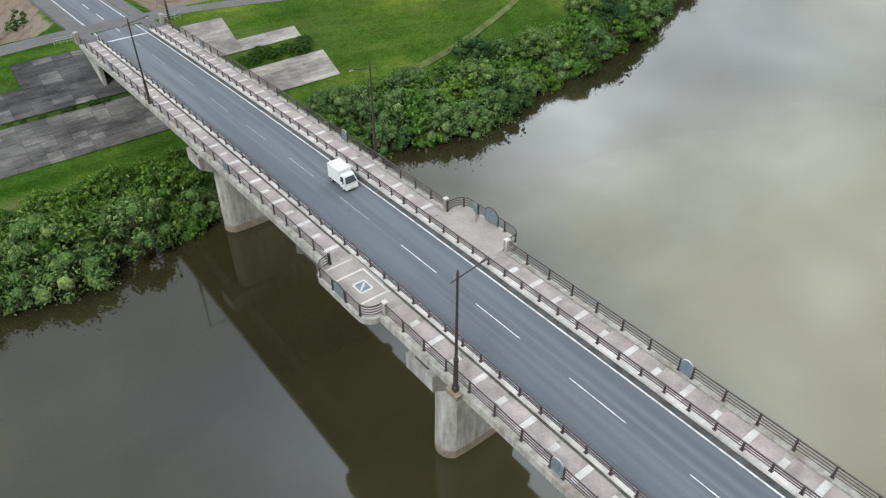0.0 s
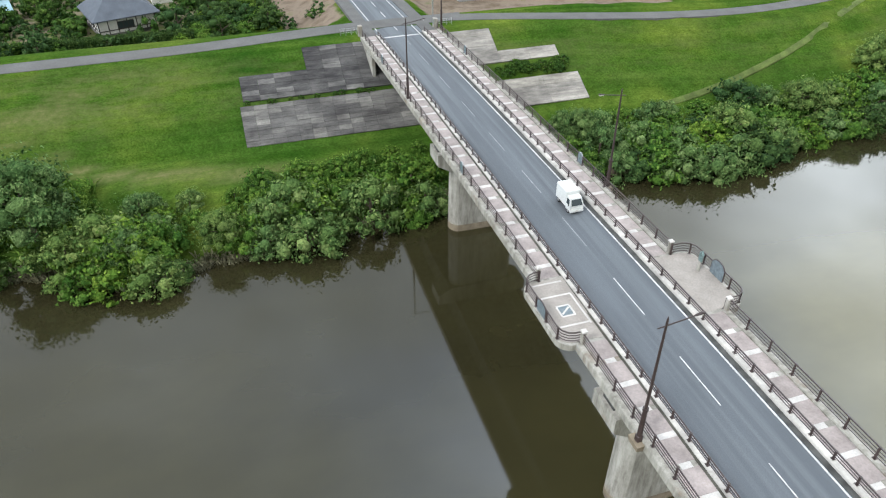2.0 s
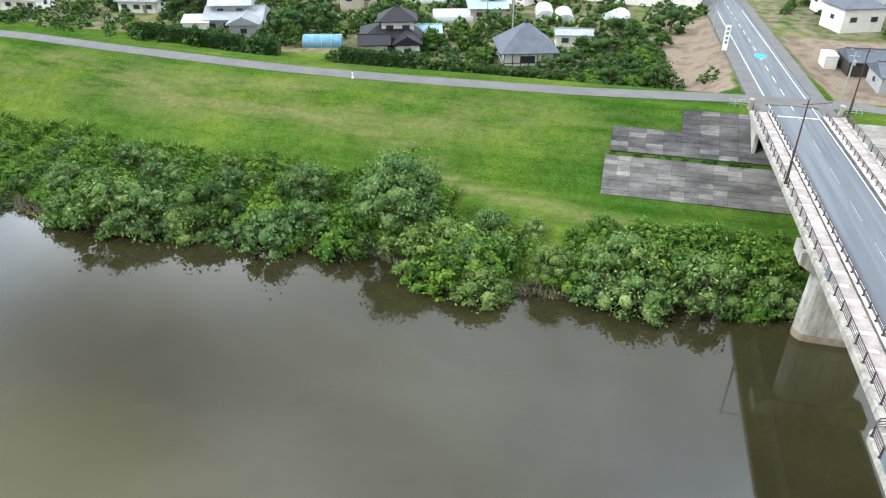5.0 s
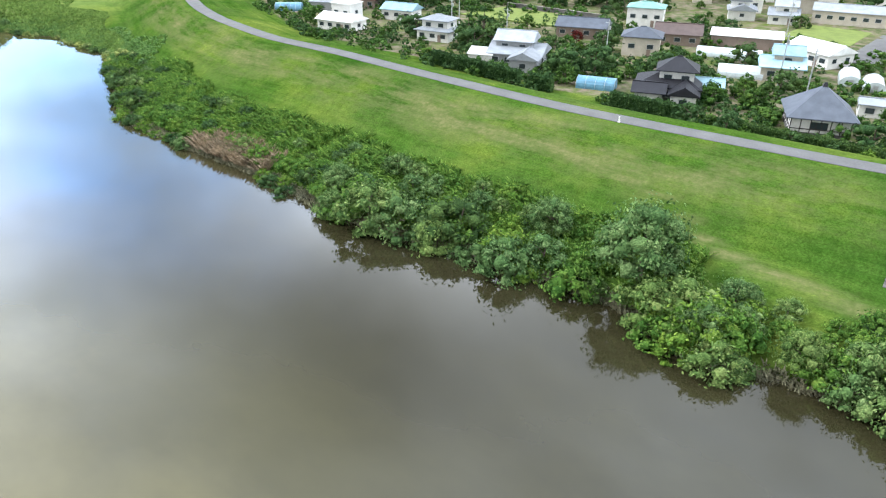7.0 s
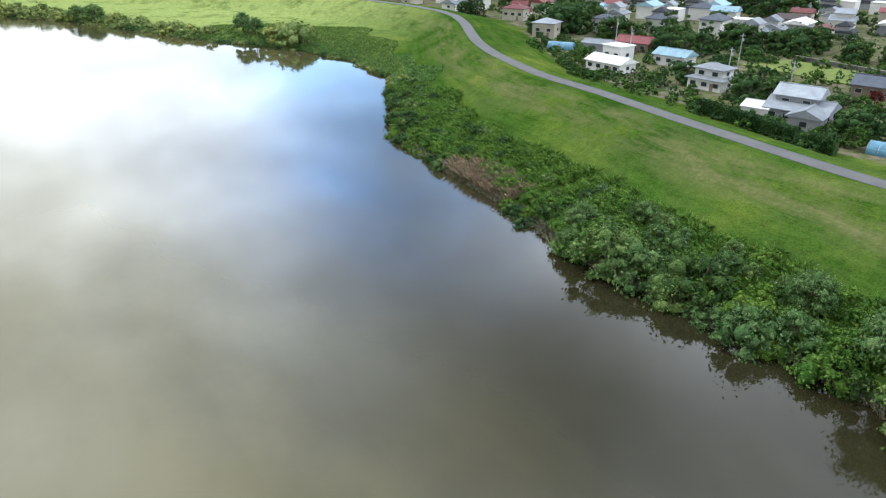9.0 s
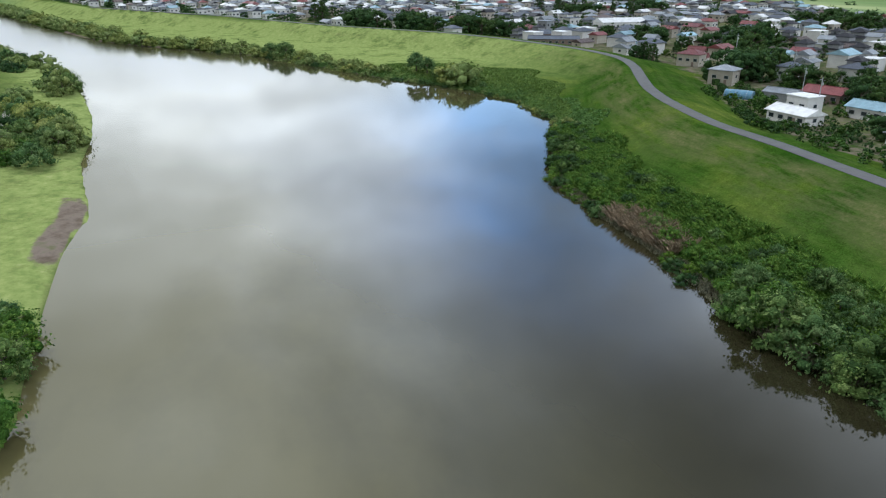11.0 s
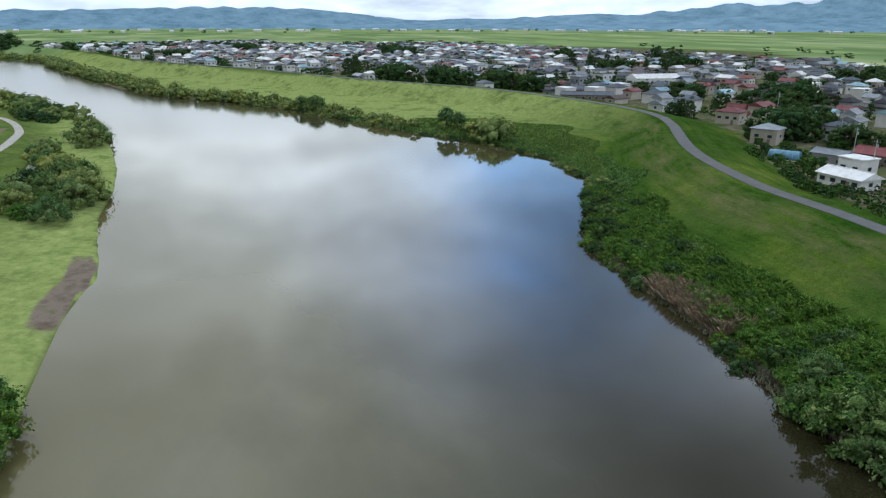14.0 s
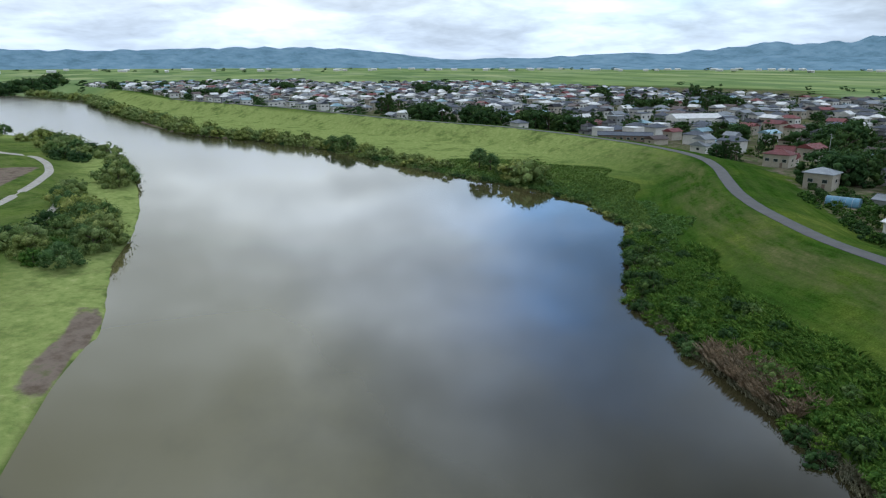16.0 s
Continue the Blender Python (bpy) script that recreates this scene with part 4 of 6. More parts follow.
def build_lookout_panel(s):
    zb = float(deck_z(38.2)) + 0.16
    ob = thing("lookout_panel", BR @ pose(s * (8.2 if s > 0 else 7.9), 38.1 if s > 0 else 38.2, zb), "blue-grey arched picture panel in the lookout railing", "panel", "lookout panels")
    w = 0.85 if s > 0 else 0.75
    out = [(-w, 0.05)] + [(-w * math.cos(a), 0.95 + (0.65 if s > 0 else 0.3) * math.sin(a)) for a in [math.pi * i / 12 for i in range(13)]] + [(w, 0.05)]
    part("panel", Geo().loft([[(dx, p, q) for p, q in out] for dx in (-0.05, 0.05)]), BLUE_RELIEF, ob)
    part("rim", Geo().tube([(0, p, q) for p, q in out], 0.06, 6), BROWN_STEEL, ob, "dark steel arch rim")
    if s > 0:
        st = thing("viewing_plaque", BR @ pose(7.3, 39.4, zb), "green bronze plaque on a slim stand", "plaque")
        part("stand", Geo().tube([(0, 0, 0), (0, 0, 1.0)], [0.2, 0.12], 10), CONCRETE, st)
        g = Geo()
        g.box(0, 0, 1.35, 0.12, 0.5, 0.7, bev=0.03)
        g.tube([(0, -0.25, 1.7), (0.02, 0, 1.95), (0, 0.22, 1.7)], 0.09, 6)
        part("plaque", g, GREEN_BRONZE, st, "weathered green bronze")


build_lookout_panel(-1)
build_lookout_panel(1)


def build_street_lamp(x, y, s):
    """Tall tapered pole on an outrigger, arm towards the carriageway."""
    z = float(deck_z(y))
    ob = thing("street_lamp", BR @ pose(x, y, z), "tall dark brown steel street lamp on the bridge edge", "street lamp", "bridge street lamps")
    part("bracket", Geo().loft([[(a * 0.34, b * 0.5, -0.6 + 0.2 * (a * s > 0)) for a, b in ((-1, -1), (1, -1), (1, 1), (-1, 1))], [(a * 0.4, b * 0.6, 0.1) for a, b in ((-1, -1), (1, -1), (1, 1), (-1, 1))]]), STAIN, ob, "stained concrete outrigger")
    part("base", Geo().box(0, 0, 0.35, 0.42, 0.42, 0.5, bev=0.05), BROWN_STEEL, ob)
    part("pole", Geo().tube([(0, 0, 0.1), (0, 0, 3.0), (0, 0, 3.05), (0, 0, 10.5)], [0.19, 0.16, 0.115, 0.075], 12), BROWN_STEEL, ob, smooth=False)
    part("collar", Geo().tube([(0, 0, 2.95), (0, 0, 3.15)], 0.2, 12), BROWN_STEEL, ob)
    part("arm", Geo().tube([(0.55 * s, 0, 9.98), (0, 0, 10.05), (-2.2 * s, 0, 10.38)], [0.035, 0.05, 0.04], 8), BROWN_STEEL, ob)
    head = part("lamp_head", Geo().loft([[(-s * (1.75 + 0.7 * t), w * math.cos(a) * 1.1, 10.34 + 0.1 * t + w * math.sin(a) * 0.8) for a in [math.pi * 2 * i / 8 for i in range(8)]] for t, w in ((0, 0.03), (0.3, 0.085), (0.8, 0.1), (1, 0.04))]), BROWN_STEEL, ob)
    part("lens", Geo().box(-s * 2.15, 0, 10.32, 0.4, 0.16, 0.04), LAMP_GLASS, head, "pale glass lens")
    part("finial", Geo().tube([(0, 0, 10.5), (0, 0, 10.75)], [0.075, 0.02], 8), BROWN_STEEL, ob)


for x, y in ((-6.95, 24.9), (-6.45, 83.6), (7.0, 54.9), (7.2, 112.5), (7.0, -4.6)):
    build_street_lamp(x, y, -1 if x < 0 else 1)


def build_gate_posts():
    """Low stepped end walls with a fence where the bridge meets the levee."""
    for s in (-1, 1):
        z = float(deck_z(113.5))
        ob = thing("end_pillar", BR @ pose(s * 6.45, 113.6, z), "weathered concrete end pillar of the bridge", "pillar", "bridge end pillars")
        part("shaft", Geo().box(0, 0, 0.75, 0.7, 0.9, 1.7, bev=0.06), CONCRETE, ob)
        part("name_plate", Geo().box(-s * 0.36, 0, 1.0, 0.03, 0.5, 0.8), GREEN_BRONZE, ob)
        fe = thing("fence", BR @ pose(s * 6.9, 114.3, z), "short grey steel fence beside the bridge end", "fence", "bridge end fences")
        for i in range(4):
            part("post", Geo().box(s * 0.9 * i, 0, 0.55, 0.07, 0.07, 1.1), PALE_METAL, fe)
        for h in (0.4, 0.75, 1.08):
            part("bar", Geo().tube([(0, 0, h), (s * 2.7, 0, h)], 0.028, 6), PALE_METAL, fe)


build_gate_posts()


def build_street():
    """The street that runs on north of the bridge, down off the levee."""
    rows = [Y1 + 0.02 + i * 4.0 for i in range(78)]
    st = part("street", Geo().loft([[(x, y, float(deck_z(y)) + h) for x, h in ((-3.9, -0.5), (-3.9, -0.02), (0, 0.03), (3.9, -0.02), (3.9, -0.5))] for y in rows], caps=False, closed=False), ASPHALT, m=None)
    st.matrix_world = BR
    tagged(st, "asphalt street running down from the levee", "road", kind="structure")
    for s in (-1, 1):
        pv = part("pavement", Geo().loft([[(s * x, y, float(deck_z(y)) + h) for x, h in ((3.85, -0.5), (3.9, 0.1), (6.1, 0.1), (6.2, -0.5))][::-s] for y in rows], caps=False, closed=False), LEVEE_ASPHALT)
        pv.matrix_world = BR
        tagged(pv, "grey asphalt pavement beside the street", "pavement", kind="structure")
    for i in range(16):
        y = 114.5 + 8 * i
        d = part("road_marking", sweep([(-0.07, 0.0), (0.07, 0.0), (0.07, 0.045), (-0.07, 0.045)], y, y + 4, 4), WHITE_PAINT)
        d.matrix_world = BR
        tagged(d, "white centre dash on the street", "road marking", "street centre dashes", "structure")
    g = Geo()
    y, z = 150.0, float(deck_z(150)) + 0.05
    g.loft([[(0.2 + 1.1 * math.cos(a), y + 2.0 * math.sin(a), float(deck_z(y + 2 * math.sin(a))) + h) for a in [2 * math.pi * i / 20 for i in range(20)]] for h in (0.0, 0.05)])
    cy = part("road_marking", g, CYAN_PAINT)
    cy.matrix_world = BR
    tagged(cy, "round cyan painted mark on the street", "road marking", kind="structure")


build_street()

# ---- truck ----


def build_truck():
    ob = thing("box_truck", BR @ pose(1.55, 52.7, float(deck_z(52.7)) + 0.03, 0, 0, 180), "small white box truck on the carriageway", "truck")
    # built facing +y
    body = Geo().box(0, -0.45, 1.25, 1.44, 2.15, 1.55, bev=0.04)
    part("cargo_box", body, TRUCK_WHITE, ob, "plain white cargo box")
    part("chassis", Geo().box(0, -0.1, 0.42, 1.2, 3.1, 0.16), DARK_TRIM, ob)
    cab = Geo().loft([[(x, y, z) for x, z in ((-0.7, 0.32), (0.7, 0.32), (0.72, 0.95), (0.6, 1.68), (-0.6, 1.68), (-0.72, 0.95))] for y in (0.68, 1.25)] + [[(x * 0.98, y, z) for x, y, z in ((-0.7, 1.68, 0.34), (0.7, 1.68, 0.34), (0.72, 1.66, 0.95), (0.58, 1.32, 1.6), (-0.58, 1.32, 1.6), (-0.72, 1.66, 0.95))]])
    c = part("cab", cab, TRUCK_WHITE, ob, "white rounded cab")
    part("windscreen", Geo().loft([[(-0.58, 1.675, 0.98), (0.58, 1.675, 0.98), (0.5, 1.37, 1.52), (-0.5, 1.37, 1.52)], [(-0.58, 1.69, 0.99), (0.58, 1.69, 0.99), (0.5, 1.385, 1.53), (-0.5, 1.385, 1.53)]]), GLASS, c, "dark glass windscreen")
    for s in (-1, 1):
        part("side_window", Geo().loft([[(s * (0.725 + o), 0.8, 0.98), (s * (0.725 + o), 1.4, 0.98), (s * (0.635 + o), 1.25, 1.5), (s * (0.635 + o), 0.8, 1.5)] for o in (-0.01, 0.012)]), GLASS, c)
        part("headlight", Geo().box(s * 0.52, 1.69, 0.62, 0.26, 0.05, 0.15), LAMP_GLASS, c, "clear headlight")
        part("mirror", Geo().box(s * 0.86, 1.5, 1.1, 0.1, 0.06, 0.24, bev=0.02), DARK_TRIM, c)
        for y in (-0.95, 1.15):
            w = part("wheel", Geo().tube([(s * 0.52, y, 0.27), (s * 0.7, y, 0.27)], 0.27, 16), RUBBER, ob)
            part("rim", Geo().tube([(s * 0.6, y, 0.27), (s * 0.71, y, 0.27)], 0.16, 12), PALE_METAL, w)
    part("bumper", Geo().box(0, 1.7, 0.4, 1.42, 0.12, 0.2, bev=0.03), TRUCK_WHITE, ob)
    part("number_plate", Geo().box(0, 1.765, 0.42, 0.33, 0.012, 0.16), PALE_PAVING, ob)


build_truck()

# ---- plants ----
rng = np.random.default_rng(7)


def crown_mesh(name, seed, radius, height, clumps, leaves, leaf, mat, droop=0.0, lift=0.25, conic=0.0, fine=False):
    """A crown of leafy clumps on an uneven dome: each clump is a rough rounded heart set with folded leaf blades."""
    r = np.random.default_rng(seed)
    k = np.arange(clumps)
    # spread evenly over the dome, then jittered
    a = k * 2.39996 + r.uniform(-0.5, 0.5, clumps)
    u = np.clip(-0.25 + 1.25 * (k + 0.5) / clumps + r.uniform(-0.12, 0.12, clumps), -0.25, 1.0)
    rad = np.sqrt(np.clip(1 - u ** 2, 0.03, 1)) * r.uniform(0.62, 1.02, clumps)
    if conic:
        rad = (1 - np.clip(u, 0, 1)) * r.uniform(0.6, 1.05, clumps) + 0.08
    if conic:
        u = np.clip(u + 0.2, 0, 1)
    cx, cy = rad * radius * np.cos(a), rad * radius * np.sin(a)
    cz = height * (lift + (0.92 - lift) * np.clip(u, -0.25, 1) * r.uniform(0.78, 1.0, clumps))
    cr = radius * r.choice([0.2, 0.3, 0.4, 0.5], clumps) * r.uniform(0.85, 1.15, clumps) * (1 - 0.62 * conic * np.clip(u, 0, 1)) * (1 + 0.35 * conic)
    n = clumps * leaves
    ci = np.repeat(k, leaves)
    d = r.normal(size=(n, 3))
    d[:, 2] = np.abs(d[:, 2]) * 0.9 - 0.25
    d /= np.linalg.norm(d, axis=1, keepdims=True)
    pos = np.stack([cx[ci], cy[ci], cz[ci]], 1) + d * (cr[ci] * np.clip(r.normal(0.86, 0.28, n), 0.35, 1.7))[:, None] * np.array([1, 1, 0.85])
    pos[:, 2] = np.maximum(pos[:, 2], 0.15)
    d = d * 0.7 + r.normal(size=(n, 3)) * 0.38 + np.array([0, 0, 0.3])
    d /= np.linalg.norm(d, axis=1, keepdims=True)
    t1 = np.cross(d, r.normal(size=(n, 3)))
    t1 /= np.linalg.norm(t1, axis=1, keepdims=True) + 1e-9
    t1[:, 2] -= droop
    t2 = np.cross(d, t1)
    tilt = d * r.uniform(-0.5, 0.5, n)[:, None]
    size = leaf * r.uniform(0.55, 1.35, n)
    A = pos - t1 * size[:, None]
    B = pos + (t2 * 0.55 + tilt) * size[:, None]
    C = pos + t1 * size[:, None]
    D = pos + (-t2 * 0.55 + tilt * 0.4) * size[:, None]
    verts = np.stack([A, B, C, D], 1).reshape(-1, 3)
    faces = np.arange(n)[:, None] * 4 + np.array([0, 1, 2, 3])
    ico = bmesh.new()
    bmesh.ops.create_icosphere(ico, subdivisions=1, radius=1)
    iv = np.array([v.co for v in ico.verts])
    jf = np.array([[v.index for v in f.verts] for f in ico.faces])
    ico.free()
    hearts = [], []
    for i in range(clumps):
        wob = iv * (1 + r.uniform(-0.34, 0.34, (len(iv), 1)))
        p = np.array([cx[i], cy[i], cz[i]]) + wob * cr[i] * np.array([0.56, 0.56, 0.48] if fine else [0.62, 0.62, 0.52])
        p[:, 2] = np.maximum(p[:, 2], 0.05)
        hearts[0].append(p)
        hearts[1].extend((jf + len(verts) + i * len(iv)).tolist())
    me = bpy.data.meshes.new(name)
    me.from_pydata(np.concatenate([verts] + hearts[0]).tolist(), [], faces.tolist() + hearts[1])
    me.materials.append(mat)
    me.polygons.foreach_set("use_smooth", [False] * n + [True] * len(hearts[1]))
    me.update()
    return me


def trunk_geo(h, r, seed, spread, multi=1):
    q = random.Random(seed)
    g = Geo()
    for k in range(1):
        lx, ly = q.uniform(-0.4, 0.4) * multi * 0.5, q.uniform(-0.4, 0.4) * multi * 0.5
        g.tube([(lx * 0.3, ly * 0.3, -0.4), (lx * 0.6, ly * 0.6, h * 0.3), (lx, ly, h * 0.62), (lx * 1.3, ly * 1.3, h * 0.85)], [r, r * 0.75, r * 0.5, r * 0.2], 6)
        for i in range(4 if multi < 3 else 2):
            a = q.uniform(0, 6.28)
            z = h * q.uniform(0.28, 0.55)
            g.tube([(lx * 0.7, ly * 0.7, z), (lx + spread * 0.35 * math.cos(a), ly + spread * 0.35 * math.sin(a), z + h * 0.16), (lx + spread * 0.7 * math.cos(a), ly + spread * 0.7 * math.sin(a), z + h * 0.26)], [r * 0.45, r * 0.3, r * 0.1], 4)
    return g


def tree_kind(name, seed, radius, height, clumps, leaves, leaf, mat, label, category, group, droop=0.0, lift=0.25, conic=0.0, multi=1, fine=False):
    ob = new(name)
    tagged(ob, label, category, group)
    part("trunk", trunk_geo(height, 0.05 * height ** 0.75 + 0.05, seed, radius, multi), BARK, ob)
    part("crown", crown_mesh("crown", seed, radius, height, clumps, leaves, leaf, mat, droop, lift, conic, fine), None, ob)
    ob.matrix_world = pose(0, 0, -500)
    return ob


used = set()


def plant(kind, x, y, scale=1.0, turn=None, z=None, tilt=0.0):
    """Sets a tree; the first of a kind is the pattern itself."""
    m = pose(x, y, gz(x, y) - 0.05 if z is None else z, tilt, 0, random.uniform(0, 360) if turn is None else turn) @ Matrix.Diagonal((scale * random.uniform(0.92, 1.08), scale * random.uniform(0.92, 1.08), scale, 1))
    if kind.name not in used:
        used.add(kind.name)
        kind.matrix_world = m
        return kind
    ob = copy_thing(kind, Matrix())
    ob.matrix_basis = m
    return ob


BANK = "bushes on the river bank"
willow_a = tree_kind("willow_bush", 11, 3.3, 4.6, 28, 66, 0.19, LEAF_WILLOW, "grey-green willow bush at the water's edge", "bush", BANK, 0.3, 0.22, 0, 3, True)
willow_b = tree_kind("willow_bush", 12, 2.8, 3.8, 23, 64, 0.18, LEAF_WILLOW, "rounded grey-green willow bush on the bank", "bush", BANK, 0.3, 0.2, 0, 3, True)
green_a = tree_kind("leafy_bush", 13, 2.9, 3.4, 21, 46, 0.235, LEAF_GREEN, "bright green broadleaf bush on the bank", "bush", BANK, 0.1, 0.2, 0, 3, True)
green_b = tree_kind("green_thicket", 14, 2.4, 2.6, 18, 50, 0.2, LEAF_GREEN, "low bright green thicket on the bank", "bush", BANK, 0.1, 0.18, 0, 3, True)
dark_a = tree_kind("leafy_bush", 15, 3.0, 3.6, 21, 46, 0.235, LEAF_DARK, "dark green bush in the bank thicket", "bush", BANK, 0.1, 0.2, 0, 3, True)
big_willow = tree_kind("willow_tree", 16, 4.2, 9.0, 48, 90, 0.19, LEAF_WILLOW, "tall round grey-green willow tree on the bank", "tree", "willow trees", 0.35, 0.4, 0, 2, True)
broad = tree_kind("broadleaf_tree", 17, 4.6, 8.0, 20, 16, 0.5, LEAF_DARK, "dense dark green broadleaf tree among the houses", "tree", "town trees", 0.1, 0.2)
garden = tree_kind("garden_tree", 18, 2.4, 4.2, 16, 44, 0.25, LEAF_GARDEN, "leafy green garden tree", "tree", "garden trees", 0.1, 0.3)
conifer = tree_kind("conifer_tree", 19, 2.6, 9.5, 18, 18, 0.5, LEAF_DARK, "dark pointed conifer tree", "tree", "conifers", 0.25, 0.02, 1.0)
maple = tree_kind("maple_tree", 20, 1.7, 3.6, 14, 50, 0.25, LEAF_RED, "small dark red maple in a garden", "tree", "", 0.1, 0.35)
FAR = "bushes on the far banks"
far_willow = tree_kind("bankside_willow", 41, 3.9, 4.0, 16, 16, 0.48, LEAF_HAZED, "rounded grey-green willow on the far bank", "bush", FAR, 0.2, 0.06, 0, 1)
bank_willow = tree_kind("willow_tree", 46, 4.6, 6.4, 34, 44, 0.26, LEAF_HAZED, "broad rounded grey-green willow on the low bank", "tree", "willow trees", 0.3, 0.2, 0, 2, True)
far_green = tree_kind("bankside_bush", 42, 3.8, 3.4, 16, 16, 0.48, LEAF_HAZED, "green bush on the far bank", "bush", FAR, 0.1, 0.06, 0, 1)
far_dark = tree_kind("bankside_thicket", 43, 3.8, 3.6, 16, 16, 0.5, LEAF_DARK, "dark green bush on the far bank", "bush", FAR, 0.1, 0.06, 0, 1)

shrub = tree_kind("garden_shrub", 44, 3.4, 3.4, 14, 36, 0.26, LEAF_GARDEN, "leafy green shrub in a house garden", "shrub", "garden shrubs", 0.1, 0.08, 0, 1)
dark_shrub = tree_kind("evergreen_shrub", 45, 3.2, 3.8, 14, 36, 0.26, LEAF_DARK, "dark evergreen shrub in a house garden", "shrub", "garden shrubs", 0.1, 0.08, 0, 1)


def along(line, x):
    """y of a line at x."""
    px = [p[0] for p in line][::-1]
    return float(np.interp(x, px, [p[1] for p in line][::-1]))


def bank_point(s):
    """Point and inland normal at s metres west along the north bank from x = 100."""
    pts = [np.array(p, float) for p in NORTH_BANK if p[0] < 103]
    for a, b in zip(pts[:-1], pts[1:]):
        q = np.linalg.norm(b - a)
        if s <= q:
            d = (b - a) / q
            return a + d * s, np.array([d[1], -d[0]])
        s -= q
    return pts[-1], np.array([0, 1.0])


def bank_thicket():
    q = random.Random(3)
    s = 0.0
    while s < 640:
        p, n = bank_point(s)
        x = p[0]
        depth = float(np.interp(x, [-262, -236, -190, -125, -95, -70, -50, 0], [4, 9, 18, 19, 19.5, 17.5, 15.5, 15.2]))
        rows = max(1, int(depth / 3.6))
        for r in range(rows):
            inland = -0.6 + r * 3.7 + q.uniform(-0.9, 0.9)
            c = p + n * inland + np.array([q.uniform(-1.4, 1.4), 0])
            if -5.5 < c[0] - float(axis_x(c[1])) < 5.5:
                # lower growth under the bridge, dark-leaved so that its colour adds to the shade
                plant(q.choice([dark_a, green_b, dark_a]), c[0], c[1], q.uniform(0.5, 0.75))
                continue
            if float(signed(np.array([c[0]]), np.array([c[1]]), LEVEE)[0]) > -19.5:
                continue
            low = x < -112
            front = r == 0
            kind = q.choices([willow_a, willow_b, green_a, green_b, dark_a], [4, 4, 2, 1, 1] if front else [2, 2, 4, 3, 2])[0]
            if low:
                kind = q.choices([green_a, green_b, dark_a, willow_b], [3, 4, 2, 1])[0]
            sc = q.uniform(0.75, 1.2) * (1.25 if x > 12 else 1.0) * (0.78 if low else 1.0) * (0.7 if r > 1 else 1)
            if -128 > x > -150 and r == 0:
                continue
            # rounded crowns stand out of the row, with gaps between them
            if r < 2 and not low and x < 12:
                if q.random() < 0.3:
                    continue
                sc *= q.choice([0.8, 1.0, 1.3, 1.4])
            if x < -225:
                sc *= 0.55 if x > -310 else 0.75
                if q.random() < 0.3:
                    continue
                kind = q.choice([far_green, far_green, far_willow, far_dark])
            plant(kind, c[0], c[1], sc)
        s += 3.6 if s < 330 else 4.6


bank_thicket()
for x, y, sc in ((-54.5, 81.5, 1.32), (-70, 86, 0.7), (-43.5, 74.2, 0.62), (-33, 75.5, 0.6), (-107, 80, 0.62), (20, 86, 0.66), (58, 84, 0.7), (76, 88, 0.85), (90, 92, 0.95), (100, 98, 0.9),
                 ):
    plant(big_willow, x, y, sc)
for x, y, sc, kind in ((-350, 102, 1.0, big_willow), (-343, 105, 0.85, big_willow), (-326, 110, 1.75, far_willow), (-318, 113, 1.9, far_willow), (-322, 116, 1.7, far_willow), (-335, 107, 1.0, willow_b), (-310, 116, 0.9, willow_b), (-304, 117, 0.6, willow_b)):
    plant(kind, x, y, sc)
qe = random.Random(6)
for x in np.arange(103, 205, 5.6):
    y = along(NORTH_BANK, x)
    for k in range(2):
        plant(qe.choice([willow_a, green_a, dark_a, willow_b]), x + qe.uniform(-2, 2), y + 1.5 + 4.2 * k + qe.uniform(-1, 1), qe.uniform(1.0, 1.5))
# far bank: bushes and single trees along the bend
qf = random.Random(9)
for x in list(np.arange(-362, -700, -7.5)) + list(np.arange(-700, -1180, -13)):
    for k in range(2 if x > -700 else 1):
        xx = x + qf.uniform(-3, 3)
        y = along(NORTH_BANK, xx)
        kind = qf.choice([far_willow, far_green, far_green, far_willow])
        plant(kind, xx, y + (1.5 + 5.5 * k if x > -560 else 4 + 8 * k) + qf.uniform(-1, 2.5), qf.uniform(0.55, 1.05) * (1.0 if x > -480 else 1.5 if x > -700 else 2.3))
for x, dy, sc in ((-440, 5, 1.0), (-452, 4, 0.9), (-447, 9, 0.9), (-508, 6, 0.6), (-540, 5, 0.7)):
    plant(willow_a, x, along(NORTH_BANK, x) + dy, sc * 1.7)
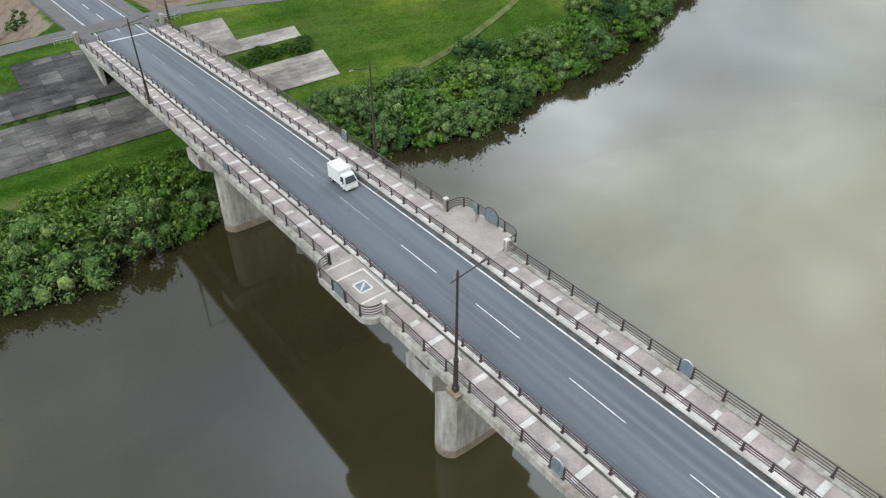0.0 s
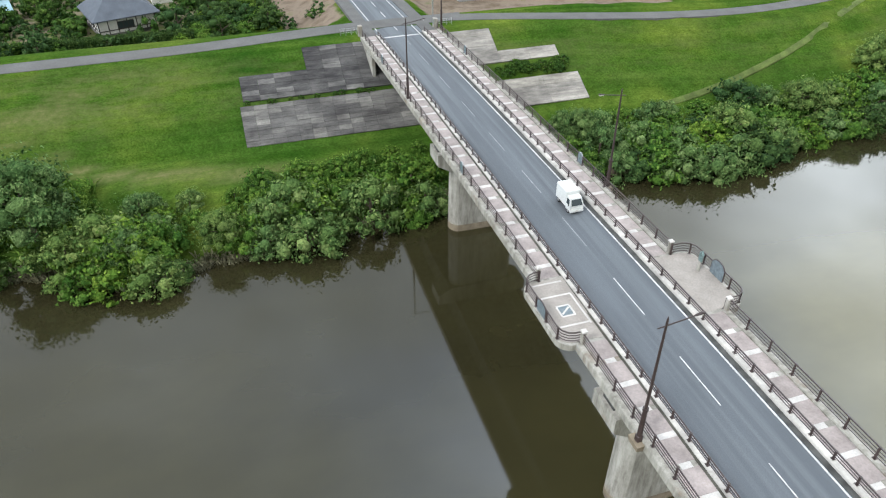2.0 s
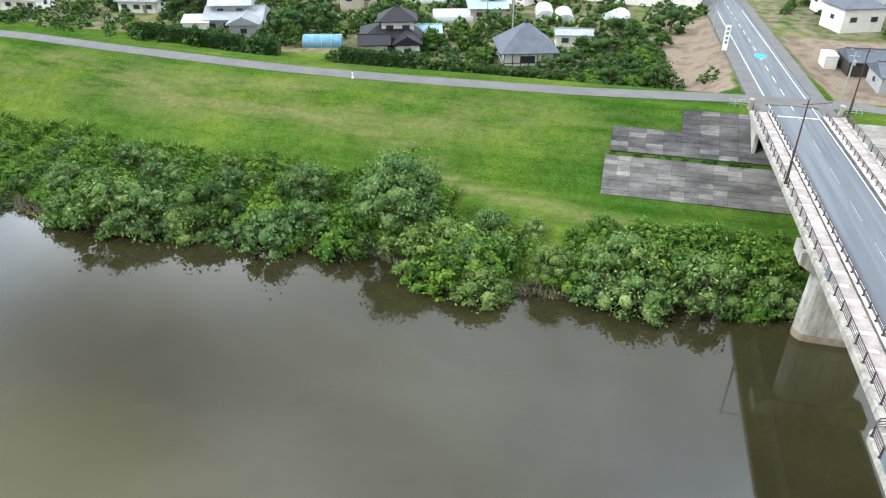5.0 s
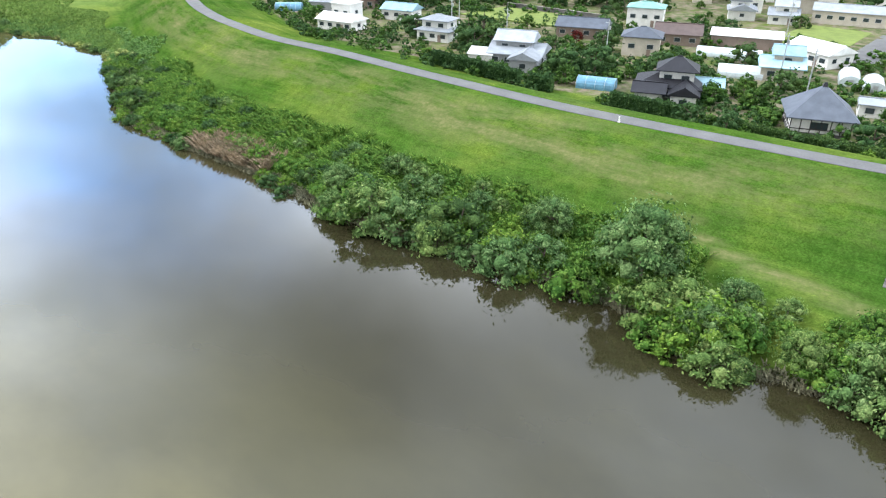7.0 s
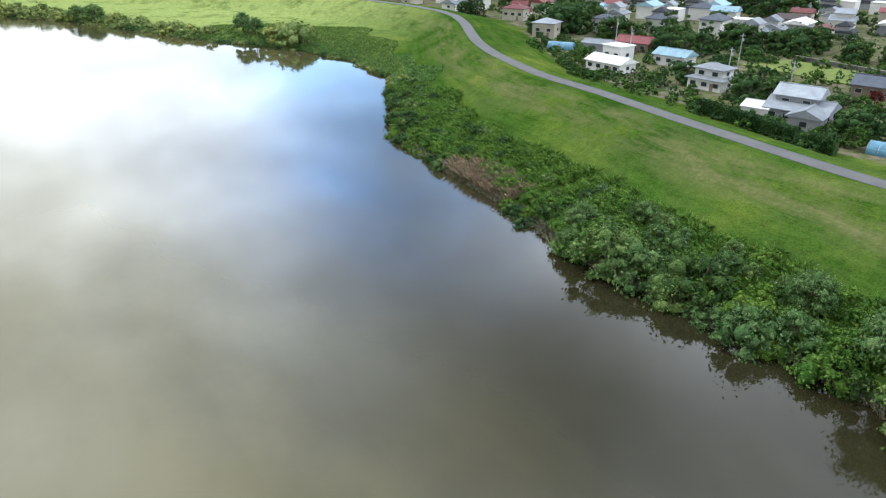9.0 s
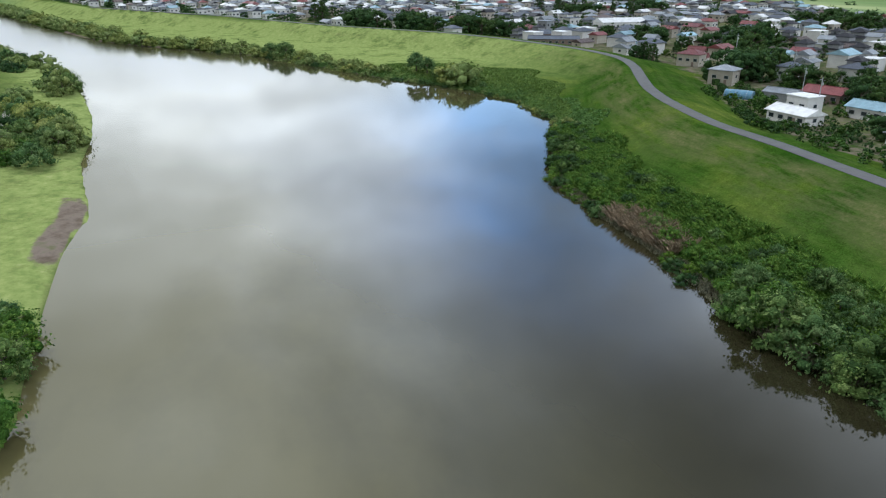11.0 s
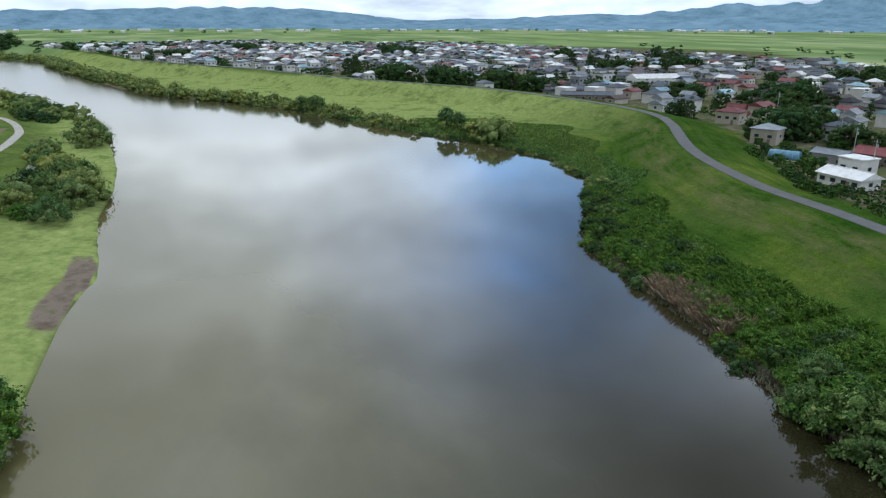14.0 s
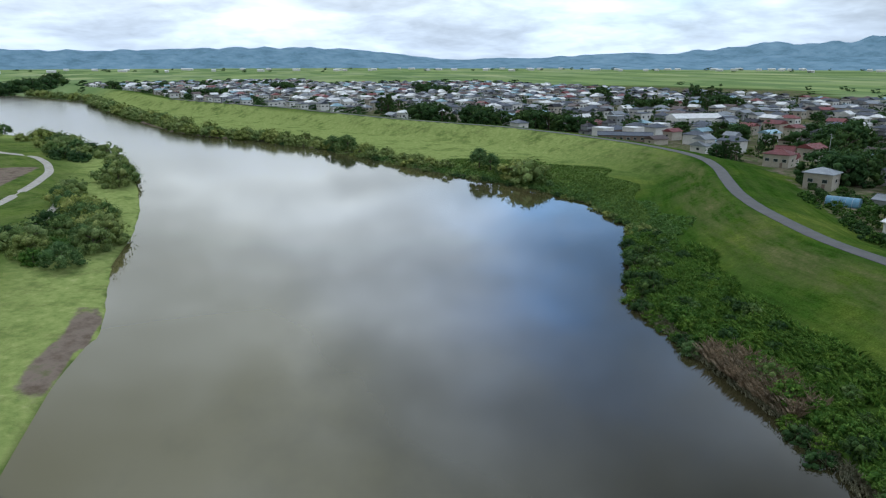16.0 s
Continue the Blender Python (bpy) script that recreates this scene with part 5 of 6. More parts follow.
# south bank: trees beside the gravel track and along the water
qs = random.Random(4)
for x, y, sc, kind in ((-134, -25.2, 1.0, green_a), (-127, -23.8, 1.2, green_a), (-121, -24.2, 1.2, willow_a), (-139, -27.5, 0.7, willow_b), (-120, -27, 1.2, green_a), (-108, -25, 1.5, green_a), (-117, -32, 1.3, willow_a), (-132, -31, 1.1, dark_a), (-128, -26.5, 0.9, green_a), (-100, -28, 1.5, dark_a),
                       (-232, -38, 1.55, willow_b), (-235, -45.5, 1.1, green_a), (-241, -48, 0.95, bank_willow), (-249, -51, 1.6, far_willow), (-257, -57, 1.3, dark_a), (-245, -42, 1.2, green_a),
                       (-245, -34.0, 1.1, bank_willow), (-252, -33.0, 1.1, bank_willow), (-258, -34.5, 1.2, bank_willow), (-250, -37, 1.5, willow_a), (-266, -38, 1.6, far_willow), (-262, -46, 1.6, willow_b),
                       (-276, -43, 1.7, willow_a), (-284, -38.5, 1.5, willow_b), (-290, -46, 1.7, far_willow), (-274, -52, 1.5, dark_a), (-301, -52, 1.6, willow_b), (-311, -57, 1.5, far_green),
                       (-322, -61, 1.0, willow_a), (-334, -59, 1.3, far_willow), (-349, -46.5, 1.2, bank_willow), (-359, -45, 1.9, willow_b), (-371, -49, 1.25, bank_willow), (-382, -52, 1.8, far_dark), (-362, -53, 1.6, far_green)):
    plant(kind, x, y, sc)
# farther up the bank they stand in uneven groups
for x in np.arange(-396, -640, -11.5):
    y = along(SOUTH_BANK, x)
    for k in range(3):
        if qs.random() < 0.28 + 0.2 * (k == 2):
            continue
        kind = qs.choice([far_willow, far_green, far_dark, willow_b, far_willow])
        plant(kind, x + qs.uniform(-5, 5), y - 5 - k * 11 + qs.uniform(-4, 3), qs.uniform(1.0, 2.0))


def reeds():
    """Dry brown reeds and water weeds along the foot of the bank."""
    def blades(name, spots, h, w, mat, label, category, per=7, lean0=0.1, lean1=0.5):
        q = np.random.default_rng(21)
        v, f = [], []
        heights = ground_z(np.array([p[0] for p in spots]), np.array([p[1] for p in spots]))
        for (x, y), z in zip(spots, np.maximum(heights, 0.0).tolist()):
            for _ in range(per):
                a = q.uniform(0, 6.28)
                bx, by = x + q.uniform(-0.45, 0.45), y + q.uniform(-0.45, 0.45)
                hh, lean = h * q.uniform(0.6, 1.25), q.uniform(lean0, lean1)
                k = len(v)
                dx, dy = math.cos(a), math.sin(a)
                v += [(bx - dy * w, by + dx * w, z - 0.1), (bx + dy * w, by - dx * w, z - 0.1), (bx + dx * lean * hh * 0.5 + dy * w, by + dy * lean * hh * 0.5 - dx * w, z + hh * 0.7), (bx + dx * lean * hh, by + dy * lean * hh, z + hh)]
                f.append((k, k + 1, k + 2, k + 3))
        me = bpy.data.meshes.new(name)
        me.from_pydata(v, [], f)
        me.materials.append(mat)
        tagged(new(name, me), label, category, kind="stuff")

    q = random.Random(5)
    dry_at = 246
    dry, wet, herb = [], [], []
    for i in range(900):
        s = dry_at + max(-11, min(11, q.gauss(0, 5.5)))
        p, n = bank_point(s)
        c = p + n * min(5.5, abs(q.gauss(0.6, 2.4)))
        dry.append((c[0], c[1]))
    for i in range(2600):
        s = q.uniform(0, 330)
        p, n = bank_point(s)
        c = p + n * q.uniform(-1.3, 0.9)
        wet.append((c[0], c[1]))
    for i in range(9000):
        s = q.uniform(285, 560) if i % 2 else q.gauss(365, 34)
        p, n = bank_point(s)
        c = p + n * abs(q.gauss(0, (3.4 if i % 2 else 8.5) + 2.5 * math.sin(s * 0.07) + 1.5 * math.sin(s * 0.23)))
        if np.hypot(*(c - p)) < 13 + 3 * math.sin(s * 0.19):
            herb.append((c[0], c[1]))
    under = []
    for i in range(4200):
        s = q.uniform(160, 320)
        p, n = bank_point(s)
        deep = float(np.interp(p[0], [-236, -190, -125, -95, -70, -50], [9, 18, 19, 19, 17, 15]))
        c = p + n * (deep * q.uniform(0.1, 1.0) + 0.8 * math.sin(s * 0.31))
        if math.hypot(s - dry_at, 2 * np.hypot(*(c - p))) > 13:
            under.append((c[0], c[1]))
    bed = []
    for i in range(5200):
        x = q.uniform(-372, -236)
        y0 = along(NORTH_BANK, x)
        deep = float(np.interp(x, [-372, -358, -336, -293, -259, -236], [20, 44, 54, 31, 13, 6])) * (0.9 + 0.12 * math.sin(x * 0.17))
        bed.append((x, y0 + deep * q.random() ** 0.8))
    blades("reed_bed", bed, 0.6, 0.16, HERB, "dense green reeds on the low bank inside the bend", "reeds", 7, 0.5, 1.6)
    blades("dry_reeds", dry, 1.9, 0.07, REED_DRY, "dry brown reeds leaning over the bank", "reeds", 7, 0.3, 1.1)
    blades("water_weeds", wet, 0.75, 0.09, WEED_GREY, "silty grey weeds and roots at the water line", "weeds", 7, 0.3, 1.3)
    blades("undergrowth", under, 1.1, 0.16, LEAF_GREEN, "rank green undergrowth between the bank bushes", "weeds", 9, 0.5, 1.7)
    blades("tall_herbs", herb, 0.5, 0.16, HERB, "tall green herbs on the low bank", "weeds", 5, 0.8, 2.2)


reeds()

# ---- concrete slope panels beside the bridge ----


def slope_z(y):
    return 12.0 - (111.0 - y) / 2.0


def build_revetment(rects, label, pw, ph, mat):
    """Panels of cast concrete on the levee slope. rects: x0, x1, y0, y1 in plan."""
    q = random.Random(8)
    ob = thing("slope_revetment", Matrix(), label, "revetment", "slope revetments")
    tilt = math.degrees(math.atan(0.5))
    cache = {}
    for x0, x1, y0, y1 in rects:
        nx, ny = max(1, round((x1 - x0) / pw)), max(1, round((y1 - y0) / ph))
        w, d = (x1 - x0) / nx, (y1 - y0) / ny
        key = (round(w, 3), round(d, 3))
        if key not in cache:
            cache[key] = Geo().box(0, 0, 0, w - 0.02, d * 1.118 - 0.02, 0.3, bev=0.012).mesh("panel", mat)
        for i in range(nx):
            for j in range(ny):
                x, y = x0 + (i + 0.5) * w, y0 + (j + 0.5) * d
                part("panel", cache[key], None, ob, m=pose(x, y, slope_z(y) + 0.06 + q.uniform(-0.015, 0.015), tilt, 0, 0))
    return ob


build_revetment([(-28.2, 7.0, 94.8, 101.5)], "grey concrete panel apron on the lower levee slope", 1.95, 0.84, CONCRETE_MID)
build_revetment([(-27.6, -17.3, 102.3, 106.7), (-17.3, 7.0, 102.3, 110.8)], "stained dark concrete panels on the upper levee slope", 2.6, 0.86, CONCRETE_DARK)
build_revetment([(7.0, 14.2, 104.0, 110.8), (14.2, 24.5, 104.0, 106.2)], "pale weathered concrete panels on the upper slope", 5.2, 3.4, CONCRETE_PALE)
build_revetment([(7.0, 26.4, 95.5, 100.6)], "weathered concrete apron below a strip of weeds", 6.4, 1.7, CONCRETE_PALE)
for i in range(30):
    x = random.uniform(13, 25.5)
    plant(shrub, x, random.uniform(101.4, 103.4), random.uniform(0.22, 0.36))
for i in range(16):
    plant(shrub, random.uniform(-28, -7.5), 101.9 + random.uniform(-0.2, 0.2), random.uniform(0.1, 0.2))


def build_marker():
    ob = thing("marker_post", pose(-72.5, 113.0, gz(-72.5, 113.0)), "short white distance post beside the levee lane", "post")
    part("post", Geo().box(0, 0, 0.5, 0.2, 0.2, 1.1, bev=0.03), WALL_WHITE, ob)
    part("foot", Geo().box(0, 0, 0.05, 0.45, 0.45, 0.2, bev=0.05), PALE_PAVING, ob)


build_marker()

# ---- houses ----


def roof_geo(kind, w, d, h0, rise, eave):
    g = Geo()
    W, D = w / 2 + eave, d / 2 + eave
    if kind == "flat":
        return g.box(0, 0, h0 + 0.15, 2 * W, 2 * D, 0.3)
    if kind == "pyramid":
        ridge = [(0, 0), (0, 0)]
    elif kind == "hip":
        k = max(0.4, W - D)
        ridge = [(-k, 0), (k, 0)]
    else:
        ridge = [(-W, 0), (W, 0)]
    rim = [(-W, -D), (W, -D), (W, D), (-W, D)]
    v = [(x, y, h0 - 0.18) for x, y in rim] + [(x, y, h0) for x, y in rim] + [(x, y, h0 + rise) for x, y in ridge]
    f = [(3, 2, 1, 0), (0, 1, 5, 4), (1, 2, 6, 5), (2, 3, 7, 6), (3, 0, 4, 7), (4, 5, 9, 8), (6, 7, 8, 9), (5, 6, 9), (7, 4, 8)]
    return g.add(v, f)


def build_house(w, d, h, roof, rise, wall_mat, roof_mat, label, group="town houses", upper=None, eave=0.6, windows=True, step=3.2):
    """A house at the origin: walls, roof, windows in frames, a door; upper adds a smaller second storey (w, d, h, dx, dy)."""
    ob = new("house")
    tagged(ob, label, "house", group)
    tiers = [(w, d, 0.0, h, 0, 0, roof, rise)]
    if upper:
        tiers.append((upper[0], upper[1], h - 0.1, h + upper[2], upper[3], upper[4], roof, rise))
    for tw, td, z0, z1, ox, oy, rk, rs in tiers:
        g = Geo().box(ox, oy, (z0 + z1) / 2 - (0.4 if z0 == 0 else 0), tw, td, z1 - z0 + (0.8 if z0 == 0 else 0))
        if rk == "gable":
            g.add([(ox - tw / 2, oy - td / 2, z1), (ox - tw / 2, oy + td / 2, z1), (ox - tw / 2, oy, z1 + rs * 0.85), (ox + tw / 2, oy - td / 2, z1), (ox + tw / 2, oy + td / 2, z1), (ox + tw / 2, oy, z1 + rs * 0.85)], [(0, 2, 1), (3, 4, 5)])
        part("wall", g, wall_mat, ob)
        r = roof_geo(rk, tw, td, z1 + 0.1, rs, eave)
        r.v = [(x + ox, y + oy, z) for x, y, z in r.v]
        rf = part("roof", r, roof_mat, ob)
        if rk in ("gable", "hip"):
            rx = tw / 2 + eave if rk == "gable" else max(0.4, tw / 2 - td / 2)
            part("ridge", Geo().box(ox, oy, z1 + 0.1 + rs + 0.03, 2 * rx, 0.3, 0.2), roof_mat, rf)
        if not windows:
            continue
        zc = z0 + (z1 - z0) * 0.55
        for side, oyy in ((-1, oy - td / 2), (1, oy + td / 2)):
            n = max(1, int(tw / step))
            for i in range(n):
                x = ox - tw / 2 + tw * (i + 0.5) / n
                fr = part("window", Geo().box(x, oyy, zc, 1.75, 0.12, 1.25), PALE_METAL, ob)
                part("pane", Geo().box(x, oyy + side * 0.035, zc, 1.55, 0.1, 1.05), GLASS, fr)
        for side, oxx in ((-1, ox - tw / 2), (1, ox + tw / 2)):
            n = max(1, int(td / (step + 1)))
            for i in range(n):
                y = oy - td / 2 + td * (i + 0.5) / n
                fr = part("window", Geo().box(oxx, y, zc, 0.12, 1.5, 1.15), PALE_METAL, ob)
                part("pane", Geo().box(oxx + side * 0.035, y, zc, 0.1, 1.3, 0.95), GLASS, fr)
    if windows:
        part("door", Geo().box(w * 0.22, -d / 2 - 0.03, 1.0, 1.0, 0.14, 2.05), WALL_BROWN, ob)
    ob.matrix_world = pose(0, 0, -400)
    return ob


placed = []


def put_house(ob, x, y, turn, scale=1.0, z=None):
    ob.matrix_basis = pose(x, y, gz(x, y) if z is None else z, 0, 0, turn) @ Matrix.Scale(scale, 4)
    placed.append((x, y, 9.0))
    return ob


def add_wing(ob, w, d, h, roof, rise, wall_mat, roof_mat, x, y, turn=0, eave=0.6):
    """A lower wing under the same house: wall, roof, a window on its free end."""
    m = pose(x, y, 0, 0, 0, turn)
    g = Geo().box(0, 0, h / 2 - 0.4, w, d, h + 0.8, m)
    if roof == "gable":
        g.add([(s * w / 2, o, z) for s in (-1, 1) for o, z in ((-d / 2, h), (d / 2, h), (0, h + rise * 0.85))], [(0, 2, 1), (3, 4, 5)], m)
    part("wing_wall", g, wall_mat, ob)
    r = roof_geo(roof, w, d, h + 0.1, rise, eave)
    rf = part("wing_roof", Geo().add(r.v, r.f, m), roof_mat, ob)
    if roof == "gable":
        part("ridge", Geo().box(0, 0, h + 0.13 + rise, w + 2 * eave, 0.26, 0.18, m), roof_mat, rf)
    for s in (-1, 1):
        fr = part("window", Geo().box(s * w / 2, 0, h * 0.5, 0.12, 1.7, 1.3, m), PALE_METAL, ob)
        part("pane", Geo().box(s * (w / 2 + 0.035), 0, h * 0.5, 0.1, 1.5, 1.1, m), GLASS, fr)


def build_hall():
    """A square hall with a tent roof and a white half-timbered wall."""
    ob = new("hall")
    tagged(ob, "hall with a slate-grey tent roof and white half-timbered walls", "hall")
    part("wall", Geo().box(0, 0, 1.6, 10.2, 10.2, 3.9), WALL_WHITE, ob, "white plaster wall")
    part("roof", roof_geo("pyramid", 10.2, 10.2, 3.35, 4.9, 1.0), ROOF_SLATE, ob, "slate-grey metal tent roof")
    part("roof_cap", Geo().loft([[(a * 0.45, b * 0.45, 8.0) for a, b in ((-1, -1), (1, -1), (1, 1), (-1, 1))], [(a * 0.2, b * 0.2, 8.75) for a, b in ((-1, -1), (1, -1), (1, 1), (-1, 1))]]), ROOF_BLACK, ob)
    for side in range(4):
        m = pose(0, 0, 0, 0, 0, 90 * side)
        for i in range(7):
            part("timber_post", Geo().box(-5.1 + 1.7 * i, -5.12, 1.6, 0.17, 0.14, 3.4, m), TIMBER, ob)
        for z in (1.15, 2.95):
            part("timber_beam", Geo().box(0, -5.12, z, 10.3, 0.12, 0.16, m), TIMBER, ob)
        fr = part("window", Geo().box(-0.3, -5.13, 1.9, 3.0, 0.1, 1.3, m), TIMBER, ob)
        for i in (-1, 0, 1):
            part("pane", Geo().box(-0.3 + i * 0.95, -5.16, 1.9, 0.82, 0.1, 1.1, m), GLASS, fr)
    part("plinth", Geo().box(0, 0, 0.1, 10.5, 10.5, 0.9), CONCRETE_DARK, ob)
    put_house(ob, -47.2, 147.0, 18)


build_hall()

H_BLACK = build_house(12, 9, 3.2, "hip", 2.4, WALL_WHITE, ROOF_BLACK, "traditional white house with black tiled roofs", "", (7, 6, 3.0, 1.5, 0.5), 0.9)
put_house(H_BLACK, -77.5, 150.5, 18)
add_wing(H_BLACK, 7, 5, 2.8, "gable", 1.7, WALL_WHITE, ROOF_BLACK, 3.4, -5.2, 90, 0.7)
add_wing(H_BLACK, 5.5, 5, 2.7, "gable", 1.5, WALL_WHITE, ROOF_BLACK, -3.6, -5.4, 0, 0.8)
add_wing(H_BLACK, 7, 5, 2.7, "gable", 1.3, WALL_CREAM, ROOF_BLUE, 7.6, 3.0, 0, 0.4)
H_PALE = build_house(13, 10, 3.0, "gable", 2.0, WALL_GREY, ROOF_GREY, "pale grey house with light metal gable roofs", "", (9, 7, 2.6, -1, 1.5), 0.7)
put_house(H_PALE, -119, 158, 17)
add_wing(H_PALE, 7, 6.5, 2.9, "gable", 1.7, WALL_GREY, ROOF_GREY, 3.2, -6.0, 90, 0.7)
add_wing(H_PALE, 6, 7, 2.6, "gable", 1.0, WALL_WHITE, ROOF_WHITE, -8.6, -2.5, 0, 0.3)
put_house(build_house(12.7, 8, 3.0, "gable", 1.9, WALL_GREY, ROOF_SLATE, "long grey shed with a slate-grey gable roof", "", None, 0.4), 25.6, 146.6, 2)
put_house(build_house(9, 9, 2.8, "gable", 1.6, TIMBER, ROOF_SLATE, "dark outbuilding behind the grey shed", "", None, 0.3, False), 20.5, 157, 2)
put_house(build_house(2.4, 4.5, 2.3, "flat", 0.2, WALL_WHITE, ROOF_WHITE, "small white storage box on bare soil", "", None, 0.05, False), 13.8, 159, 2)
put_house(build_house(12, 8, 3.0, "gable", 2.2, WALL_WHITE, ROOF_SLATE, "white two-storey house with grey roofs", "", (8, 6.5, 2.8, 1, 1)), 38, 171, 8)
H_LONG = build_house(17.5, 10, 3.0, "hip", 2.3, WALL_GREY, ROOF_SLATE, "long low grey house with slate-grey hipped roofs", "", None, 0.6)
put_house(H_LONG, 60.2, 148.8, 104.5)
add_wing(H_LONG, 9, 7, 2.9, "gable", 1.9, WALL_GREY, ROOF_SLATE, -5.4, -7.5, 0, 0.6)
put_house(build_house(14, 8.5, 3.1, "gable", 2.1, WALL_BROWN, ROOF_SLATE, "brown house with a broad grey gable roof", "", None), -121, 198, 16)
put_house(build_house(11, 8, 5.6, "hip", 1.4, WALL_WHITE, ROOF_GREEN, "white two-storey house with a green roof", "", None, 0.4), -113, 226, 16)
put_house(build_house(9.5, 8, 5.0, "hip", 2.0, WALL_CREAM, ROOF_SLATE, "cream house with a dark hipped roof", "", None), -98, 186, 18)
put_house(build_house(12, 8, 3.1, "gable", 2.3, WALL_BROWN, ROOF_BROWN, "old brown house with dark gable roof", "", None), -95, 205, 18)
put_house(build_house(18, 7, 3.4, "gable", 1.3, WALL_BROWN, ROOF_WHITE, "long barn with a white metal roof", "", None, 0.4, False), -78, 211, 14)
put_house(build_house(9, 8, 3.2, "gable", 1.8, WALL_CREAM, ROOF_BLUE, "cream house with a light blue roof", "", (6, 5, 2.4, 1, 1)), -62, 182, 16)
put_house(build_house(13, 9, 3.4, "gable", 1.9, WALL_WHITE, ROOF_WHITE, "white house with a pale metal gable roof", "", None), -58, 204, -30)
put_house(build_house(13, 7.5, 2.9, "gable", 1.6, WALL_WHITE, ROOF_WHITE, "low white house with white gable roof beside the levee", "", None), -185, 163, 5)
put_house(build_house(7.5, 6.5, 5.4, "flat", 0.3, WALL_WHITE, ROOF_WHITE, "small white two-storey block with flat roof", "", None, 0.3), -193, 174, 5)
put_house(build_house(11, 7, 3.2, "gable", 1.7, WALL_WHITE, ROOF_BLUE, "white house with pale blue metal roof", "", None), -181, 187, 10)
put_house(build_house(10, 8, 3.0, "hip", 1.2, WALL_WHITE, ROOF_GREY, "white two-storey house with grey low roofs", "", (8, 6, 2.6, 0, 0.4), 0.8), -152, 168.5, 8)
put_house(build_house(9, 8, 5.4, "hip", 1.6, WALL_CREAM, ROOF_GREY, "cream two-storey house near the levee bend", "", None), -248.5, 191, 30)
put_house(build_house(9, 7.5, 5.4, "hip", 1.6, WALL_WHITE, ROOF_SLATE, "white two-storey house with dark hipped roof near the bend", "", None), -246, 220, 24)
put_house(build_house(10, 6.5, 2.8, "gable", 1.2, WALL_GREY, ROOF_GREY, "low grey shed with a ribbed metal roof", "", None, 0.4, False), -213, 185, 22)
put_house(build_house(12, 7.5, 3.0, "gable", 1.9, WALL_BROWN, ROOF_RED, "low brown house with a red gable roof", "", None), -207, 197, 20)
put_house(build_house(9, 8, 3.0, "gable", 1.9, WALL_WHITE, ROOF_RED, "white house with dark red roofs behind the levee", "", (6.5, 5.5, 2.6, -0.5, 0.6)), -299, 218, 40)
put_house(build_house(28, 10, 3.4, "gable", 1.4, WALL_BROWN, ROOF_SLATE, "long low building with dark grey roof", "", None, 0.4), -394, 196, 62)
put_house(build_house(32, 15, 5.5, "gable", 2.4, WALL_WHITE, ROOF_WHITE, "large white hall with two broad gables", "", None, 0.3), -463, 282, 85)
put_house(build_house(11, 8, 3.0, "hip", 2.0, WALL_BROWN, ROOF_RED, "low house with a dull red roof", "", None), -469, 216, 20)
put_house(build_house(10, 8, 5.2, "hip", 1.8, WALL_CREAM, ROOF_RED, "pinkish two-storey house behind the levee", "", None), -295, 212, 30)
put_house(build_house(9, 6, 3.0, "gable", 1.2, WALL_WHITE, ROOF_BLUE, "small house with a bright blue roof", "", None), -357, 221, 30)
put_house(build_house(32, 13, 5.6, "gable", 2.0, WALL_WHITE, ROOF_WHITE, "large white warehouse with a pale metal roof", "", None, 0.2, False), -24, 212.5, -11)
put_house(build_house(24, 18, 5.4, "gable", 3.4, WALL_CREAM, ROOF_WHITE, "broad cream hall with a white gable roof", "", None, 0.5, False), -27, 234, -11)
put_house(build_house(8, 4.5, 2.4, "gable", 0.9, WALL_WHITE, ROOF_GREY, "low white outbuilding beside the tent-roofed hall", "", None, 0.3), -38.5, 163, 10)
put_house(build_house(34, 9, 4.0, "gable", 1.8, WALL_CREAM, ROOF_GREY, "long low workshop with grey roof", "", None, 0.4), -55, 268, 8)


def build_tunnel(x, y, turn, length, width, mat, label):
    """A greenhouse tunnel: hoops under a vinyl skin with end walls."""
    ob = thing("greenhouse", pose(x, y, gz(x, y), 0, 0, turn), label, "greenhouse", "greenhouses")
    r = width / 2
    arc = [(r * math.cos(a), 0.5 + 0.82 * r * math.sin(a)) for a in [math.pi * i / 10 for i in range(11)]]
    prof = [(r, -0.2)] + arc + [(-r, -0.2)]
    part("skin", Geo().loft([[(length * (t - 0.5), p, q) for p, q in prof] for t in (0, 0.25, 0.5, 0.75, 1)]), mat, ob)
    k = int(length / 1.8)
    for i in range(k + 1):
        part("hoop", Geo().tube([(length * (i / k - 0.5), p * 1.01, q * 1.01 + 0.01) for p, q in prof], 0.035, 5), PALE_METAL, ob)
    part("door", Geo().box(-length / 2 - 0.03, 0, 0.85, 0.06, 1.1, 1.7), PALE_METAL, ob)
    placed.append((x, y, 6.0))


build_tunnel(-93, 148.5, 14, 8.5, 4.4, VINYL_BLUE, "small blue vinyl greenhouse tunnel")
build_tunnel(-222.5, 176, 35, 9, 5.0, VINYL_BLUE, "blue sheeted tunnel at the levee foot")
build_tunnel(-78, 196, 14, 16, 4.6, VINYL_CLEAR, "long pale vinyl greenhouse tunnel")
build_tunnel(-70, 178, 16, 10, 5.2, VINYL_CLEAR, "white vinyl greenhouse tunnel")
build_tunnel(-48, 188, 100, 10, 4.6, VINYL_CLEAR, "pale green vinyl greenhouse tunnel")
build_tunnel(-42.6, 185, 100, 9, 4.4, VINYL_CLEAR, "pale vinyl greenhouse tunnel beside another")
